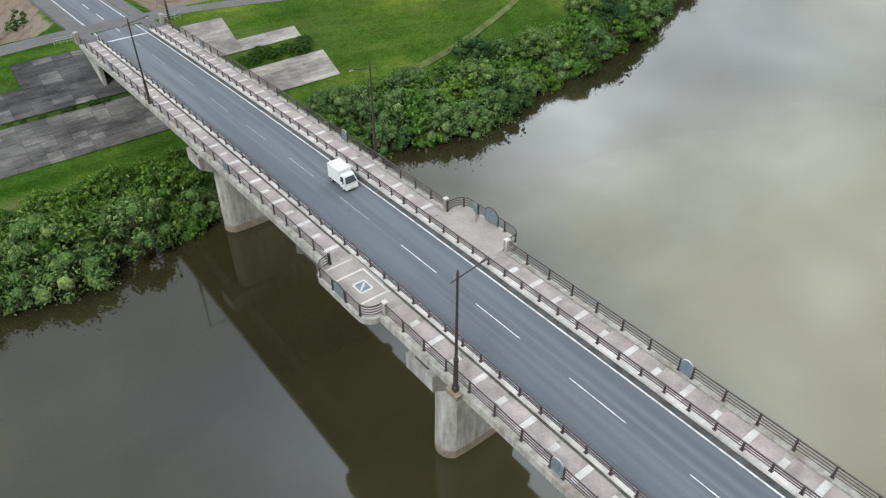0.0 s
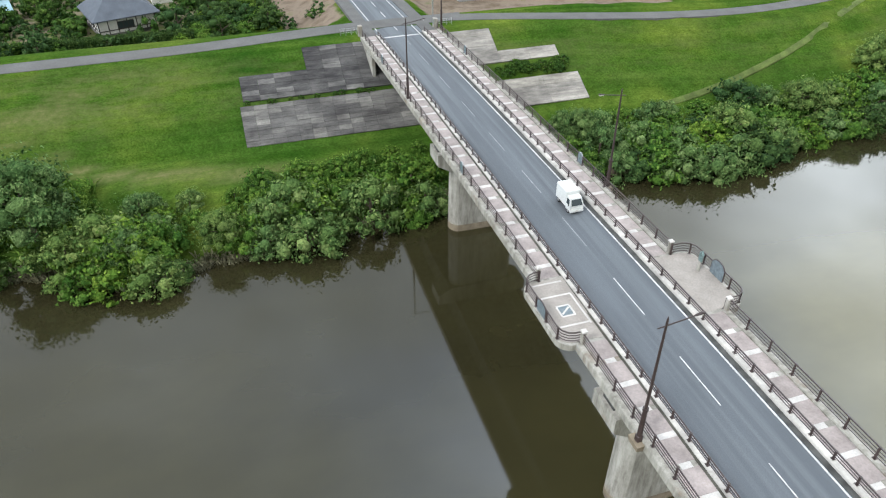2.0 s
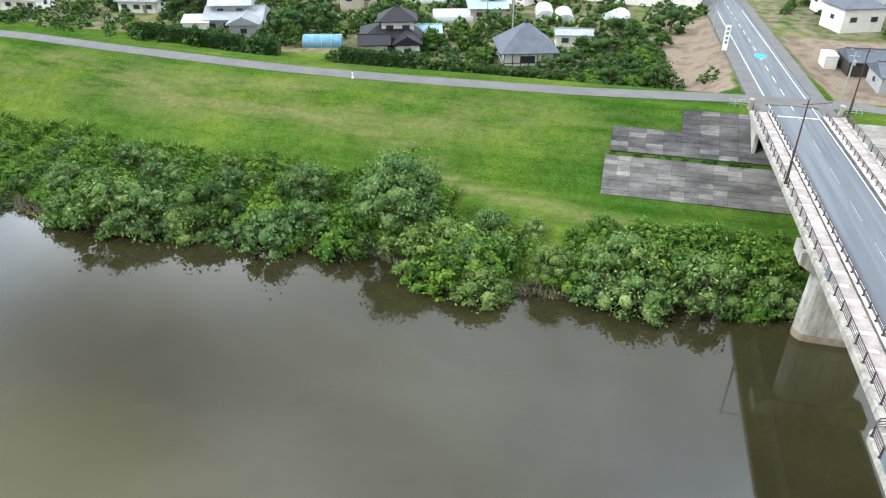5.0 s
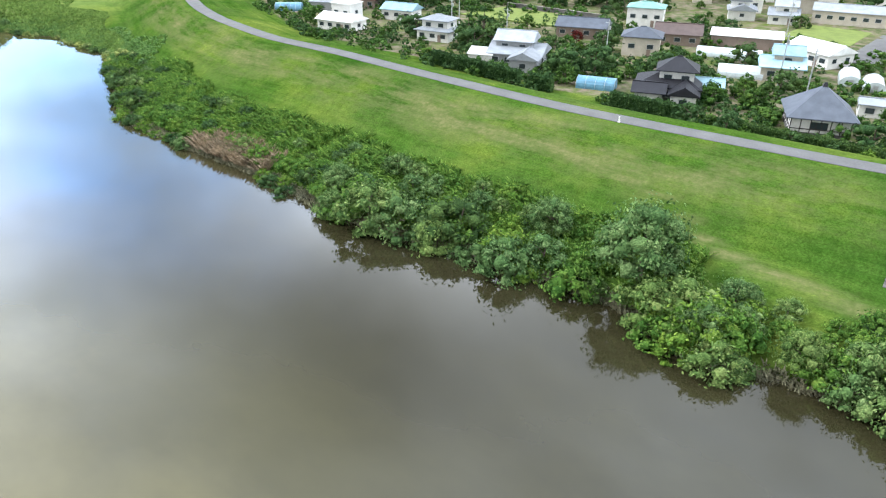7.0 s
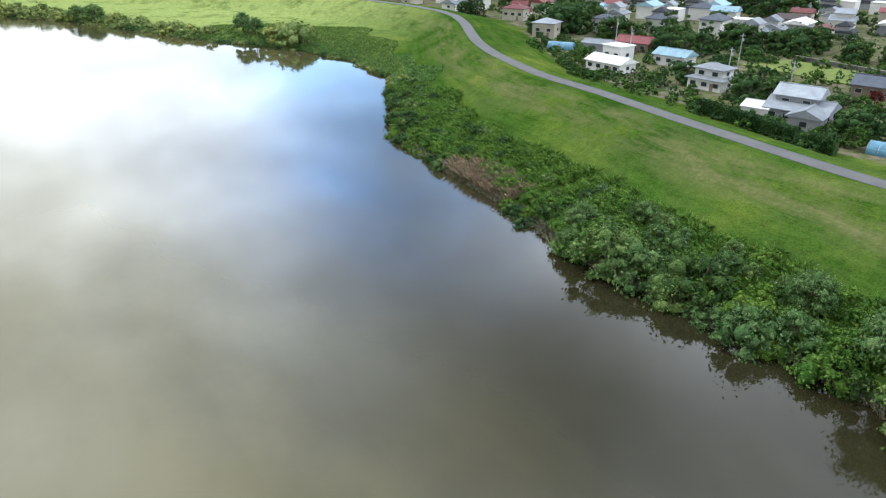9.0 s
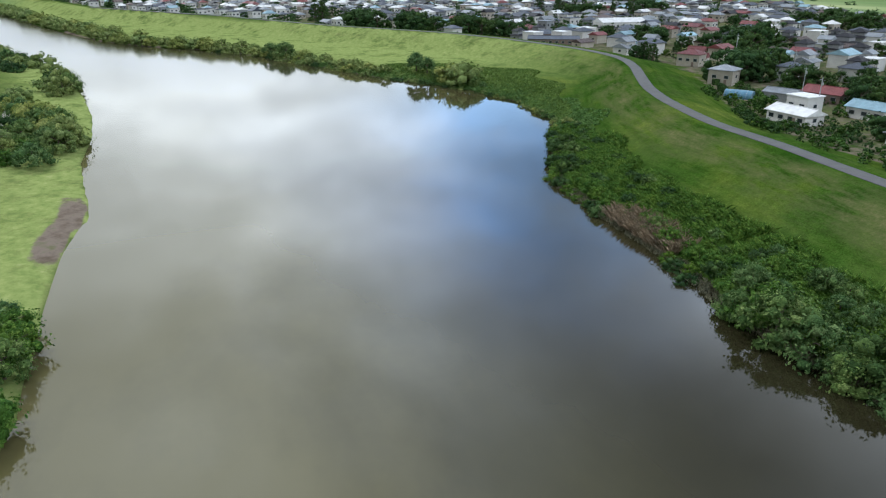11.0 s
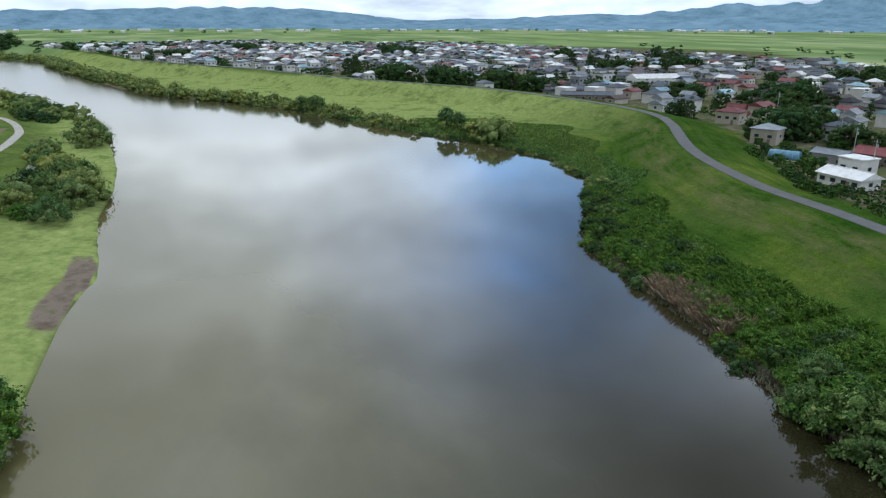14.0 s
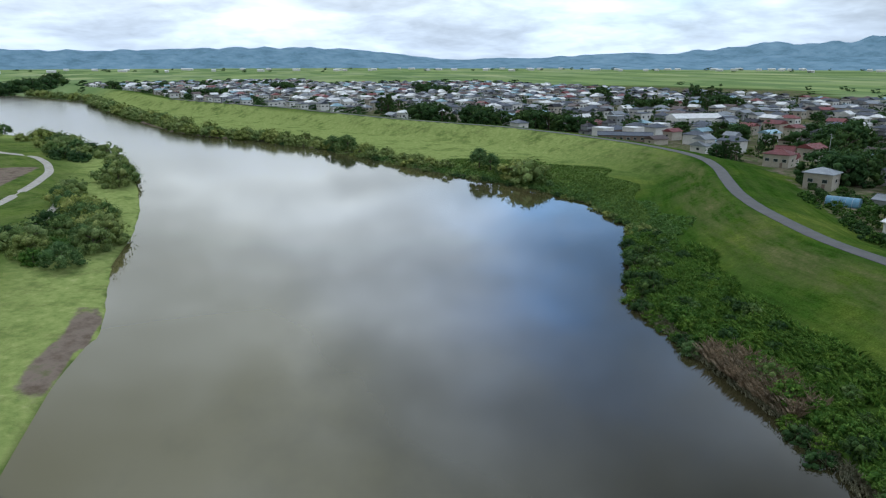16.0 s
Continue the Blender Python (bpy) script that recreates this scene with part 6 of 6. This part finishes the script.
build_tunnel(-30, 187, 65, 6.5, 5.0, VINYL_CLEAR, "short white vinyl greenhouse tunnel by the gardens")
build_tunnel(55, 172, 70, 18, 4.6, VINYL_CLEAR, "long white vinyl greenhouse tunnel")


def flat_yard(name, pts, mat, label, category):
    z = max(gz(x, y) for x, y in pts) + 0.22
    g = Geo().loft([[(x, y, z - 0.6) for x, y in pts], [(x, y, z) for x, y in pts]])
    tagged(part(name, g, mat), label, category, kind="structure")
    placed.append((sum(p[0] for p in pts) / len(pts), sum(p[1] for p in pts) / len(pts), 16))


flat_yard("lawn", [(-74.4, 227), (-56.5, 207.5), (-52.5, 254), (-71, 257)], LAWN, "yellow-green open lawn among the houses", "lawn")
flat_yard("lawn", [(-170, 205), (-134, 205), (-128, 224), (-166, 226)], LAWN, "green field behind a garden wall", "lawn")
garden_wall = thing("garden_wall", pose(-147, 227.5, gz(-147, 227.5), 0, 0, -3), "low grey garden wall behind the field", "wall")
part("panel", Geo().box(0, 0, 0.6, 38, 0.3, 1.5), CONCRETE_MID, garden_wall)
part("coping", Geo().box(0, 0, 1.4, 38, 0.45, 0.12), CONCRETE_PALE, garden_wall)
flat_yard("car_park", [(-53.6, 207), (-41.8, 212), (-41.5, 252), (-49.4, 252)], LEVEE_ASPHALT, "grey asphalt yard", "yard")
flat_yard("yard", [(31.5, 140.3), (34.5, 139.2), (38, 141.2), (43.2, 143.6), (45.2, 147), (41.8, 150.6), (37.5, 152.4), (35.2, 152)], YARD, "pale gravel yard beside the shed", "yard")

# garden walls, hedges and plants behind the levee


def build_hedge(x0, y0, x1, y1, h, w, label):
    n = int(math.hypot(x1 - x0, y1 - y0) / 0.9)
    q = np.random.default_rng(int(abs(x0 * 10)))
    ln = math.hypot(x1 - x0, y1 - y0)
    ux, uy = (x1 - x0) / ln, (y1 - y0) / ln
    ob = thing("hedge", pose(x0, y0, gz((x0 + x1) / 2, (y0 + y1) / 2), 0, 0, math.degrees(math.atan2(uy, ux))), label, "hedge", "clipped hedges")
    part("heart", Geo().box(ln / 2, 0, h / 2, ln - 0.1, w * 0.8, h * 0.94), LEAF_DARK, ob)
    m = int(ln * (2 * h + w) * 22)
    v, f = [], []
    for i in range(m):
        t = q.uniform(0, ln)
        s = q.uniform(0, 2 * h + w)
        p = (t, -w / 2, s) if s < h else (t, -w / 2 + s - h, h) if s < h + w else (t, w / 2, 2 * h + w - s)
        a = q.normal(size=3) * 0.15
        b = q.normal(size=3) * 0.15
        p = np.array(p) + q.normal(size=3) * 0.05
        k = len(v)
        v += [tuple(p - a), tuple(p + b), tuple(p + a), tuple(p - b)]
        f.append((k, k + 1, k + 2, k + 3))
    me = bpy.data.meshes.new("foliage")
    me.from_pydata(v, [], f)
    me.materials.append(LEAF_DARK)
    part("foliage", me, None, ob)


build_hedge(-136, 144.5, -108, 139.5, 3.2, 1.6, "long dark clipped hedge at the levee foot")
build_hedge(-262, 193.5, -246, 186.0, 2.0, 1.8, "dark hedge along the levee foot beside the cream house")
build_hedge(-240, 182.5, -228, 175.5, 1.8, 1.8, "dark hedge along the levee foot beside the blue tunnel")
build_hedge(-105, 139.5, -99, 138.8, 3.0, 1.6, "short dark clipped hedge at the levee foot")
build_hedge(-84, 136.0, -66, 134.5, 3.2, 1.6, "dark green clipped hedge before the black-roofed house")
build_hedge(-64, 134.3, -34, 133.6, 2.2, 2.2, "long dark hedge before the tent-roofed hall")
build_hedge(51.2, 138.8, 48.2, 166, 0.9, 1.2, "low ragged hedge between the bare yard and the long grey house")

placed.append((-94, 141.5, 8.5))
qg = random.Random(12)
for i in range(26):
    plant(qg.choice([shrub, dark_shrub, dark_shrub, green_a]), qg.uniform(-31, -20), qg.uniform(137.5, 161), qg.uniform(0.7, 1.1))
for i in range(30):
    x = qg.uniform(-66, -19)
    y = qg.uniform(130.5, 139.5) + (2 if x > -30 else 0)
    plant(qg.choice([garden, broad, broad, green_a]), x, y, qg.uniform(0.25, 0.38) if -56 < x < -37 else qg.uniform(0.5, 0.8))
for x, y, sc, kind in ((-100, 147, 1.1, garden), (-98, 158, 1.0, broad), (-104, 154, 0.9, broad), (-138, 163, 1.0, conifer), (-134, 160, 1.0, broad), (-132, 166, 1.0, broad), (-137, 169, 1.1, conifer), (-141, 167, 0.8, broad),
                       (-112, 178, 0.7, garden), (-107, 182, 0.8, broad), (-86, 168, 0.8, broad), (-64, 160, 1.0, garden), (-68, 150, 1.2, garden), (-60, 152, 1.1, garden), (-58, 165, 0.8, broad),
                       (-104, 170, 0.8, garden), (-90, 178, 0.8, garden), (-72, 190, 0.8, broad), (-118, 188, 1.0, maple), (-150, 158, 0.7, garden), (-166, 162, 0.8, garden), (-160, 168, 0.9, broad),
                       (-196, 160, 0.8, garden), (-204, 172, 1.0, garden), (-207, 167, 0.7, garden), (-176, 158, 0.5, garden), (-30, 150, 0.8, broad), (-22, 152, 0.9, garden), (-28, 160, 1.0, broad), (-36, 156, 0.9, garden),
                       (-19, 165, 0.9, garden), (-26, 172, 1.0, garden), (-35, 168, 0.8, broad), (-17, 178, 0.9, broad), (-90, 160, 0.6, garden), (49, 158, 0.5, garden), (50, 150, 0.4, garden), (52.5, 141, 0.4, maple)):
    plant(kind, x, y, sc)
# shrubs and small trees in the gardens
gardens = []
for i in range(1100):
    x, y = qg.uniform(-235, 60), qg.uniform(134, 245)
    if abs(x) < 9 or (x > -36 and y < 190) or any((x - a) ** 2 + (y - b) ** 2 < (r - 0.5) ** 2 for a, b, r in placed) or float(signed(np.array([x]), np.array([y]), LEVEE)[0]) < 19:
        continue
    gardens.append((x, y))
for x, y in gardens[:170]:
    plant(qg.choice([shrub, dark_shrub, shrub, dark_shrub, garden]), x, y, qg.uniform(0.35, 0.95))


def garden_plants():
    """Low mixed planting that fills the gardens between the houses."""
    q = np.random.default_rng(15)
    for leaf_mat, label, count, seed in ((LEAF_DARK, "dark low planting between the houses", 380, 61), (LEAF_GARDEN, "green low planting between the houses", 300, 62)):
        base = crown_mesh("pattern", seed, 1.0, 1.0, 7, 8, 0.2, leaf_mat, 0.1, 0.08)
        bv = np.array([v.co for v in base.vertices])
        bf = [tuple(f.vertices) for f in base.polygons]
        bpy.data.meshes.remove(base)
        gv, gf, k, tries = [], [], 0, 0
        while len(gv) < count and tries < 6000:
            tries += 1
            x, y = q.uniform(-232, -8), 131 + 100 * q.random() ** 1.7
            if float(signed(np.array([x]), np.array([y]), LEVEE)[0]) < 20.5 or (x > -19 and 140 < y < 190):
                continue
            if any((x - a) ** 2 + (y - b) ** 2 < (min(r, 8.0) - 0.8) ** 2 for a, b, r in placed):
                continue
            s = q.uniform(0.8, 2.1)
            gv.append(bv * np.array([s * q.uniform(0.9, 1.4), s * q.uniform(0.9, 1.4), s * q.uniform(0.9, 1.6)]) + np.array([x, y, gz(x, y) - 0.1]))
            gf += [tuple(i + k for i in f) for f in bf]
            k += len(bv)
        me = bpy.data.meshes.new("garden_plants")
        me.from_pydata(np.concatenate(gv).tolist(), [], gf)
        me.materials.append(leaf_mat)
        tagged(new("garden_plants", me), label, "plants", kind="stuff")


garden_plants()
# dark groves that stand out of the town
for cx, cy, rx, ry, n, sc, kind in ((-612, 108, 26, 8, 10, 1.6, conifer), (-522, 120, 14, 8, 8, 1.75, broad), (-496, 150, 16, 9, 12, 1.7, broad), (-470, 176, 14, 8, 10, 1.5, broad), (-449, 192, 9, 6, 6, 1.5, broad),
                                    (-315, 204, 4, 3, 5, 0.95, conifer), (-318, 202, 3, 3, 2, 0.8, broad), (-256, 207, 8, 6, 8, 1.4, broad), (-272, 232, 12, 6, 6, 1.3, broad), (-229, 212, 7, 6, 5, 1.2, broad),
                                    (-322, 262, 14, 14, 8, 1.4, broad), (-566, 312, 9, 16, 7, 1.6, broad), (-580, 384, 8, 14, 6, 1.8, broad), (-568, 345, 6, 18, 7, 1.5, conifer), (-352, 300, 20, 16, 9, 1.5, broad),
                                    (-200, 208, 12, 8, 7, 1.1, broad), (-700, 440, 30, 14, 12, 1.8, conifer), (-640, 330, 30, 12, 8, 1.6, conifer), (-780, 371, 14, 10, 5, 1.8, broad), (-420, 430, 30, 20, 14, 1.6, broad),
                                    (-330, 400, 26, 14, 10, 1.5, broad), (-250, 330, 24, 12, 9, 1.5, broad), (-380, 250, 10, 8, 5, 1.3, broad),
                                    (-170, 236, 30, 5, 14, 1.05, broad), (-150, 250, 40, 8, 10, 1.1, broad), (-205, 222, 12, 6, 6, 1.1, conifer),
                                    (-960, 220, 60, 16, 14, 3.2, dark_shrub), (-1080, 40, 60, 14, 12, 3.2, dark_shrub), (-1060, -195, 60, 14, 24, 3.4, dark_shrub), (-1260, -330, 70, 30, 22, 4.6, dark_shrub), (-900, -50, 30, 16, 8, 3.0, dark_shrub)):
    for i in range(n):
        x, y = cx + qg.uniform(-rx, rx), cy + qg.uniform(-ry, ry)
        if float(signed(np.array([x]), np.array([y]), LEVEE)[0]) > 12 or cx < -1100:
            plant(kind, x, y, sc * qg.uniform(0.8, 1.15))
            placed.append((x, y, 6))

# ---- the town behind: repeated houses ----


def simple_house(src):
    """The same house for streets further off: walls, roofs and only its larger windows."""
    ob = new("house")
    tagged(ob, src["label"], "house", "town houses")
    n = 0
    for o in src.children:
        if o.name.startswith("window"):
            n += 1
            if n % 5:
                continue
            part("window", o.children[0].data, None, ob)
        elif o.name.startswith(("wall", "roof")):
            part(o.name.split(".")[0], o.data, None, ob)
    ob.matrix_world = pose(0, 0, -400)
    return ob


PATTERNS = [build_house(10, 8, 5.3, "hip", 1.9, WALL_WHITE, ROOF_SLATE, "white two-storey house with slate-grey hipped roof", step=4.2),
            build_house(11, 7.5, 3.0, "gable", 1.9, WALL_CREAM, ROOF_BROWN, "cream single-storey house with brown gable roof", step=4.2),
            build_house(9, 8, 3.0, "gable", 1.8, WALL_WHITE, ROOF_GREY, "white house with grey metal roofs", upper=(6.5, 5.5, 2.6, 0.5, 0.8), step=4.2),
            build_house(10, 8, 3.0, "hip", 1.8, WALL_GREY, ROOF_BLACK, "grey house with black tiled roofs", upper=(7, 5.5, 2.6, -0.6, 0.6), step=4.2),
            build_house(9, 7, 5.2, "gable", 1.7, WALL_CREAM, ROOF_RED, "cream two-storey house with dull red roof", step=4.2),
            build_house(10, 7.5, 5.2, "gable", 1.8, WALL_WHITE, ROOF_BLUE, "white two-storey house with light blue roof", step=4.2),
            build_house(12, 8, 3.1, "hip", 1.9, WALL_BROWN, ROOF_SLATE, "brown low house with slate-grey hipped roof", step=4.2),
            build_house(9, 7.5, 5.3, "flat", 0.3, WALL_WHITE, ROOF_WHITE, "white two-storey house with a flat roof", eave=0.15, step=4.2),
            build_house(16, 9, 4.2, "gable", 1.6, WALL_GREY, ROOF_WHITE, "long workshop with a white metal roof", step=4.2)]
WEIGHTS = [6, 1.2, 5, 4, 2, 2, 1.6, 4, 1.2]
SIMPLE = [simple_house(p) for p in PATTERNS]
qt = random.Random(31)
spots = []
for gx in np.arange(80, -1480, -17.5):
    for gy in np.arange(-10, 640, 15.5):
        x, y = gx + qt.uniform(-3.2, 3.2), gy + qt.uniform(-3, 3)
        y -= 0.28 * max(0, -x - 420)
        spots.append((x, y))
sx, sy = np.array([p[0] for p in spots]), np.array([p[1] for p in spots])
sl = signed(sx, sy, LEVEE)
far = np.hypot(sx + 40, sy - 60)
lim = np.where(sy > 0.55 * -sx + 250, 330 + 0.42 * -sx, 1150 + 300 * (sy < 100) + 120 * np.sin(np.arctan2(sy, -sx) * 5))
near_list, far_list, yard_trees = [], [], []
for x, y, l_, f_, m_ in zip(sx, sy, sl, far, lim):
    if l_ < 29 or (-208 < x < 10 and y < 240) or f_ > m_ or abs(x) < 13 or (-40 < x < -6 and y < 195) or (6 < x < 66 and y < 182):
        continue
    if any((x - a) ** 2 + (y - b) ** 2 < (r + 4.5) ** 2 for a, b, r in placed):
        continue
    roll = qt.random()
    if roll < 0.2:
        yard_trees.append((x, y))
    elif roll < 0.93:
        (near_list if f_ < 470 else far_list).append((x, y))
near_list.sort(key=lambda p: math.hypot(p[0] + 40, p[1] - 60))
far_list = near_list[215:] + far_list
near_list = near_list[:215]
first = set()
for x, y in near_list:
    close = math.hypot(x + 40, y - 60) < 225
    pat = qt.choices(PATTERNS if close else SIMPLE, WEIGHTS)[0]
    m = pose(x, y, gz(x, y), 0, 0, 18 + 90 * qt.randrange(4) + qt.uniform(-5, 5)) @ Matrix.Scale(qt.uniform(0.88, 1.1), 4)
    if pat.name not in first:
        first.add(pat.name)
        pat.matrix_basis = m
    else:
        c = copy_thing(pat, Matrix())
        c.matrix_basis = m
for i, (x, y) in enumerate(yard_trees):
    if math.hypot(x + 40, y - 60) < 560:
        for k in range(qt.randrange(1, 4)):
            plant(qt.choice([garden, broad, broad, dark_shrub, conifer]), x + qt.uniform(-5, 5), y + qt.uniform(-5, 5), qt.uniform(0.6, 1.1))
for x, y in near_list[:80]:
    if qt.random() < 0.75:
        plant(qt.choice([garden, broad, garden]), x + qt.uniform(-9, 9), y - 8 + qt.uniform(-2, 2), qt.uniform(0.45, 0.75))


def far_town():
    """Roofs and walls of the houses that are too far to tell apart one by one."""
    roofs = {m.name: (Geo(), m) for m in (ROOF_SLATE, ROOF_GREY, ROOF_WHITE, ROOF_RED, ROOF_BROWN, ROOF_BLACK, ROOF_BLUE)}
    walls = {m.name: (Geo(), m) for m in (WALL_WHITE, WALL_CREAM, WALL_GREY)}
    panes = Geo()
    for x, y in far_list:
        w, d = qt.uniform(7, 11.5), qt.uniform(6, 8.5)
        h = qt.choice([3.2, 5.6, 5.9, 6.1])
        z = gz(x, y)
        m = pose(x, y, z, 0, 0, 18 + 90 * qt.randrange(4) + qt.uniform(-8, 8))
        rg = roofs[qt.choices(list(roofs), [5, 4, 4.5, 1.5, 1.5, 3, 1.3])[0]][0]
        r = roof_geo(qt.choice(["hip", "gable", "gable", "hip", "flat"]), w, d, h, qt.uniform(1.5, 2.2), 0.5)
        rg.add(r.v, r.f, m)
        walls[qt.choices(list(walls), [6, 2, 2])[0]][0].box(0, 0, h / 2, w, d, h, m)
        for s in (-1, 1):
            for k in (-0.25, 0.25):
                panes.box(k * w, s * d / 2, h * 0.6, 1.6, 0.1, 1.2, m)
                panes.box(s * w / 2, k * d, h * 0.6, 0.1, 1.4, 1.2, m)
    # long pale halls at the foot of the hills
    for i in range(90):
        a = radians(qt.uniform(-40, 62))
        r = qt.uniform(2700, 3350)
        m = pose(-r * math.cos(a), r * math.sin(a), LAND - 0.1, 0, 0, qt.uniform(60, 100) - math.degrees(a))
        w = qt.uniform(9, 30)
        walls["white_render"][0].box(0, 0, 3, w, 12, 6, m)
        g = roof_geo("gable", w, 12, 6, 2.2, 0.5)
        roofs["white_metal_roof"][0].add(g.v, g.f, m)
    for geo, mat in list(roofs.values()) + list(walls.values()) + [(panes, GLASS)]:
        if geo.v:
            tagged(part("distant_houses", geo, mat), "distant low houses of the riverside town", "houses", kind="stuff")


far_town()


def far_woods():
    """Clumps of trees between and beyond the far houses."""
    src = [broad.children[1].data if "crown" in broad.children[1].name else broad.children[0].data]
    q = np.random.default_rng(77)
    pts = [(x, y) for x, y in yard_trees if math.hypot(x + 40, y - 60) >= 560]
    for i in range(45):
        a = q.uniform(radians(-35), radians(62))
        r = q.uniform(850, 1300)
        pts.append((-40 - r * math.cos(a), 60 + r * math.sin(a)))
    for i in range(60):
        a = q.uniform(radians(-40), radians(60))
        r = q.uniform(2600, 3400)
        pts.append((-40 - r * math.cos(a), 60 + r * math.sin(a)))
    for x, y in far_list:
        if q.random() < 0.34:
            pts.append((x + q.uniform(-9, 9), y - 8))
    g_v, g_f = [], []
    base = crown_mesh("pattern", 91, 1.0, 1.6, 7, 8, 0.27, LEAF_DARK, 0.1, 0.2)
    bv = np.array([v.co for v in base.vertices])
    bf = [tuple(f.vertices) for f in base.polygons]
    k = 0
    for x, y in pts:
        if float(signed(np.array([x]), np.array([y]), NORTH_BANK)[0]) < 8:
            continue
        dist = math.hypot(x, y)
        s = q.uniform(3.0, 5.5) * (1 if dist < 1200 else 1.4 if dist < 2000 else 1.6)
        z = gz(x, y) - 0.3
        g_v.append(bv * np.array([s * q.uniform(0.9, 1.6), s * q.uniform(0.9, 1.6), s * q.uniform(0.5, 0.95)]) + np.array([x, y, z]))
        g_f += [tuple(i + k for i in f) for f in bf]
        k += len(bv)
    bpy.data.meshes.remove(base)
    me = bpy.data.meshes.new("distant_trees")
    me.from_pydata(np.concatenate(g_v).tolist(), [], g_f)
    me.materials.append(LEAF_DARK)
    tagged(new("distant_trees", me), "distant dark trees scattered over town and plain", "trees", kind="stuff")


far_woods()


def build_utility_pole(x, y, h):
    ob = thing("utility_pole", pose(x, y, gz(x, y)), "slim grey concrete utility pole", "utility pole", "utility poles")
    part("pole", Geo().tube([(0, 0, -0.3), (0, 0, h)], [0.17, 0.11], 8), PALE_METAL, ob)
    part("cross_arm", Geo().box(0, 0, h - 0.6, 1.8, 0.1, 0.1), PALE_METAL, ob)
    part("transformer", Geo().tube([(0.3, 0.1, h - 2.2), (0.3, 0.1, h - 1.4)], 0.24, 10), PALE_METAL, ob)


for x, y, h in ((-129, 168, 11), (-60, 172, 12), (-52, 160, 12), (-100, 168, 11), (-160, 190, 12), (-150, 172, 11), (-190, 176, 11), (-36, 205, 13), (-72, 232, 11), (-9, 165, 11), (10, 130, 9), (-240, 215, 12), (-300, 240, 12), (-210, 190, 11)):
    build_utility_pole(x, y, h)


def build_sign_tower():
    """A white upright board beside the street."""
    ob = thing("street_sign", pose(-7.6, 152, gz(-7.6, 152)), "tall white signboard beside the street", "sign")
    part("board", Geo().box(0, 0, 3.0, 1.0, 0.25, 5.0, bev=0.04), WALL_WHITE, ob)
    for s in (-1, 1):
        part("leg", Geo().box(s * 0.35, 0, 0.3, 0.12, 0.12, 1.0), PALE_METAL, ob)
    for i in range(4):
        part("writing_bar", Geo().box(0, -0.135, 4.8 - i * 0.9, 0.45, 0.02, 0.5), GREEN_BRONZE, ob)


build_sign_tower()
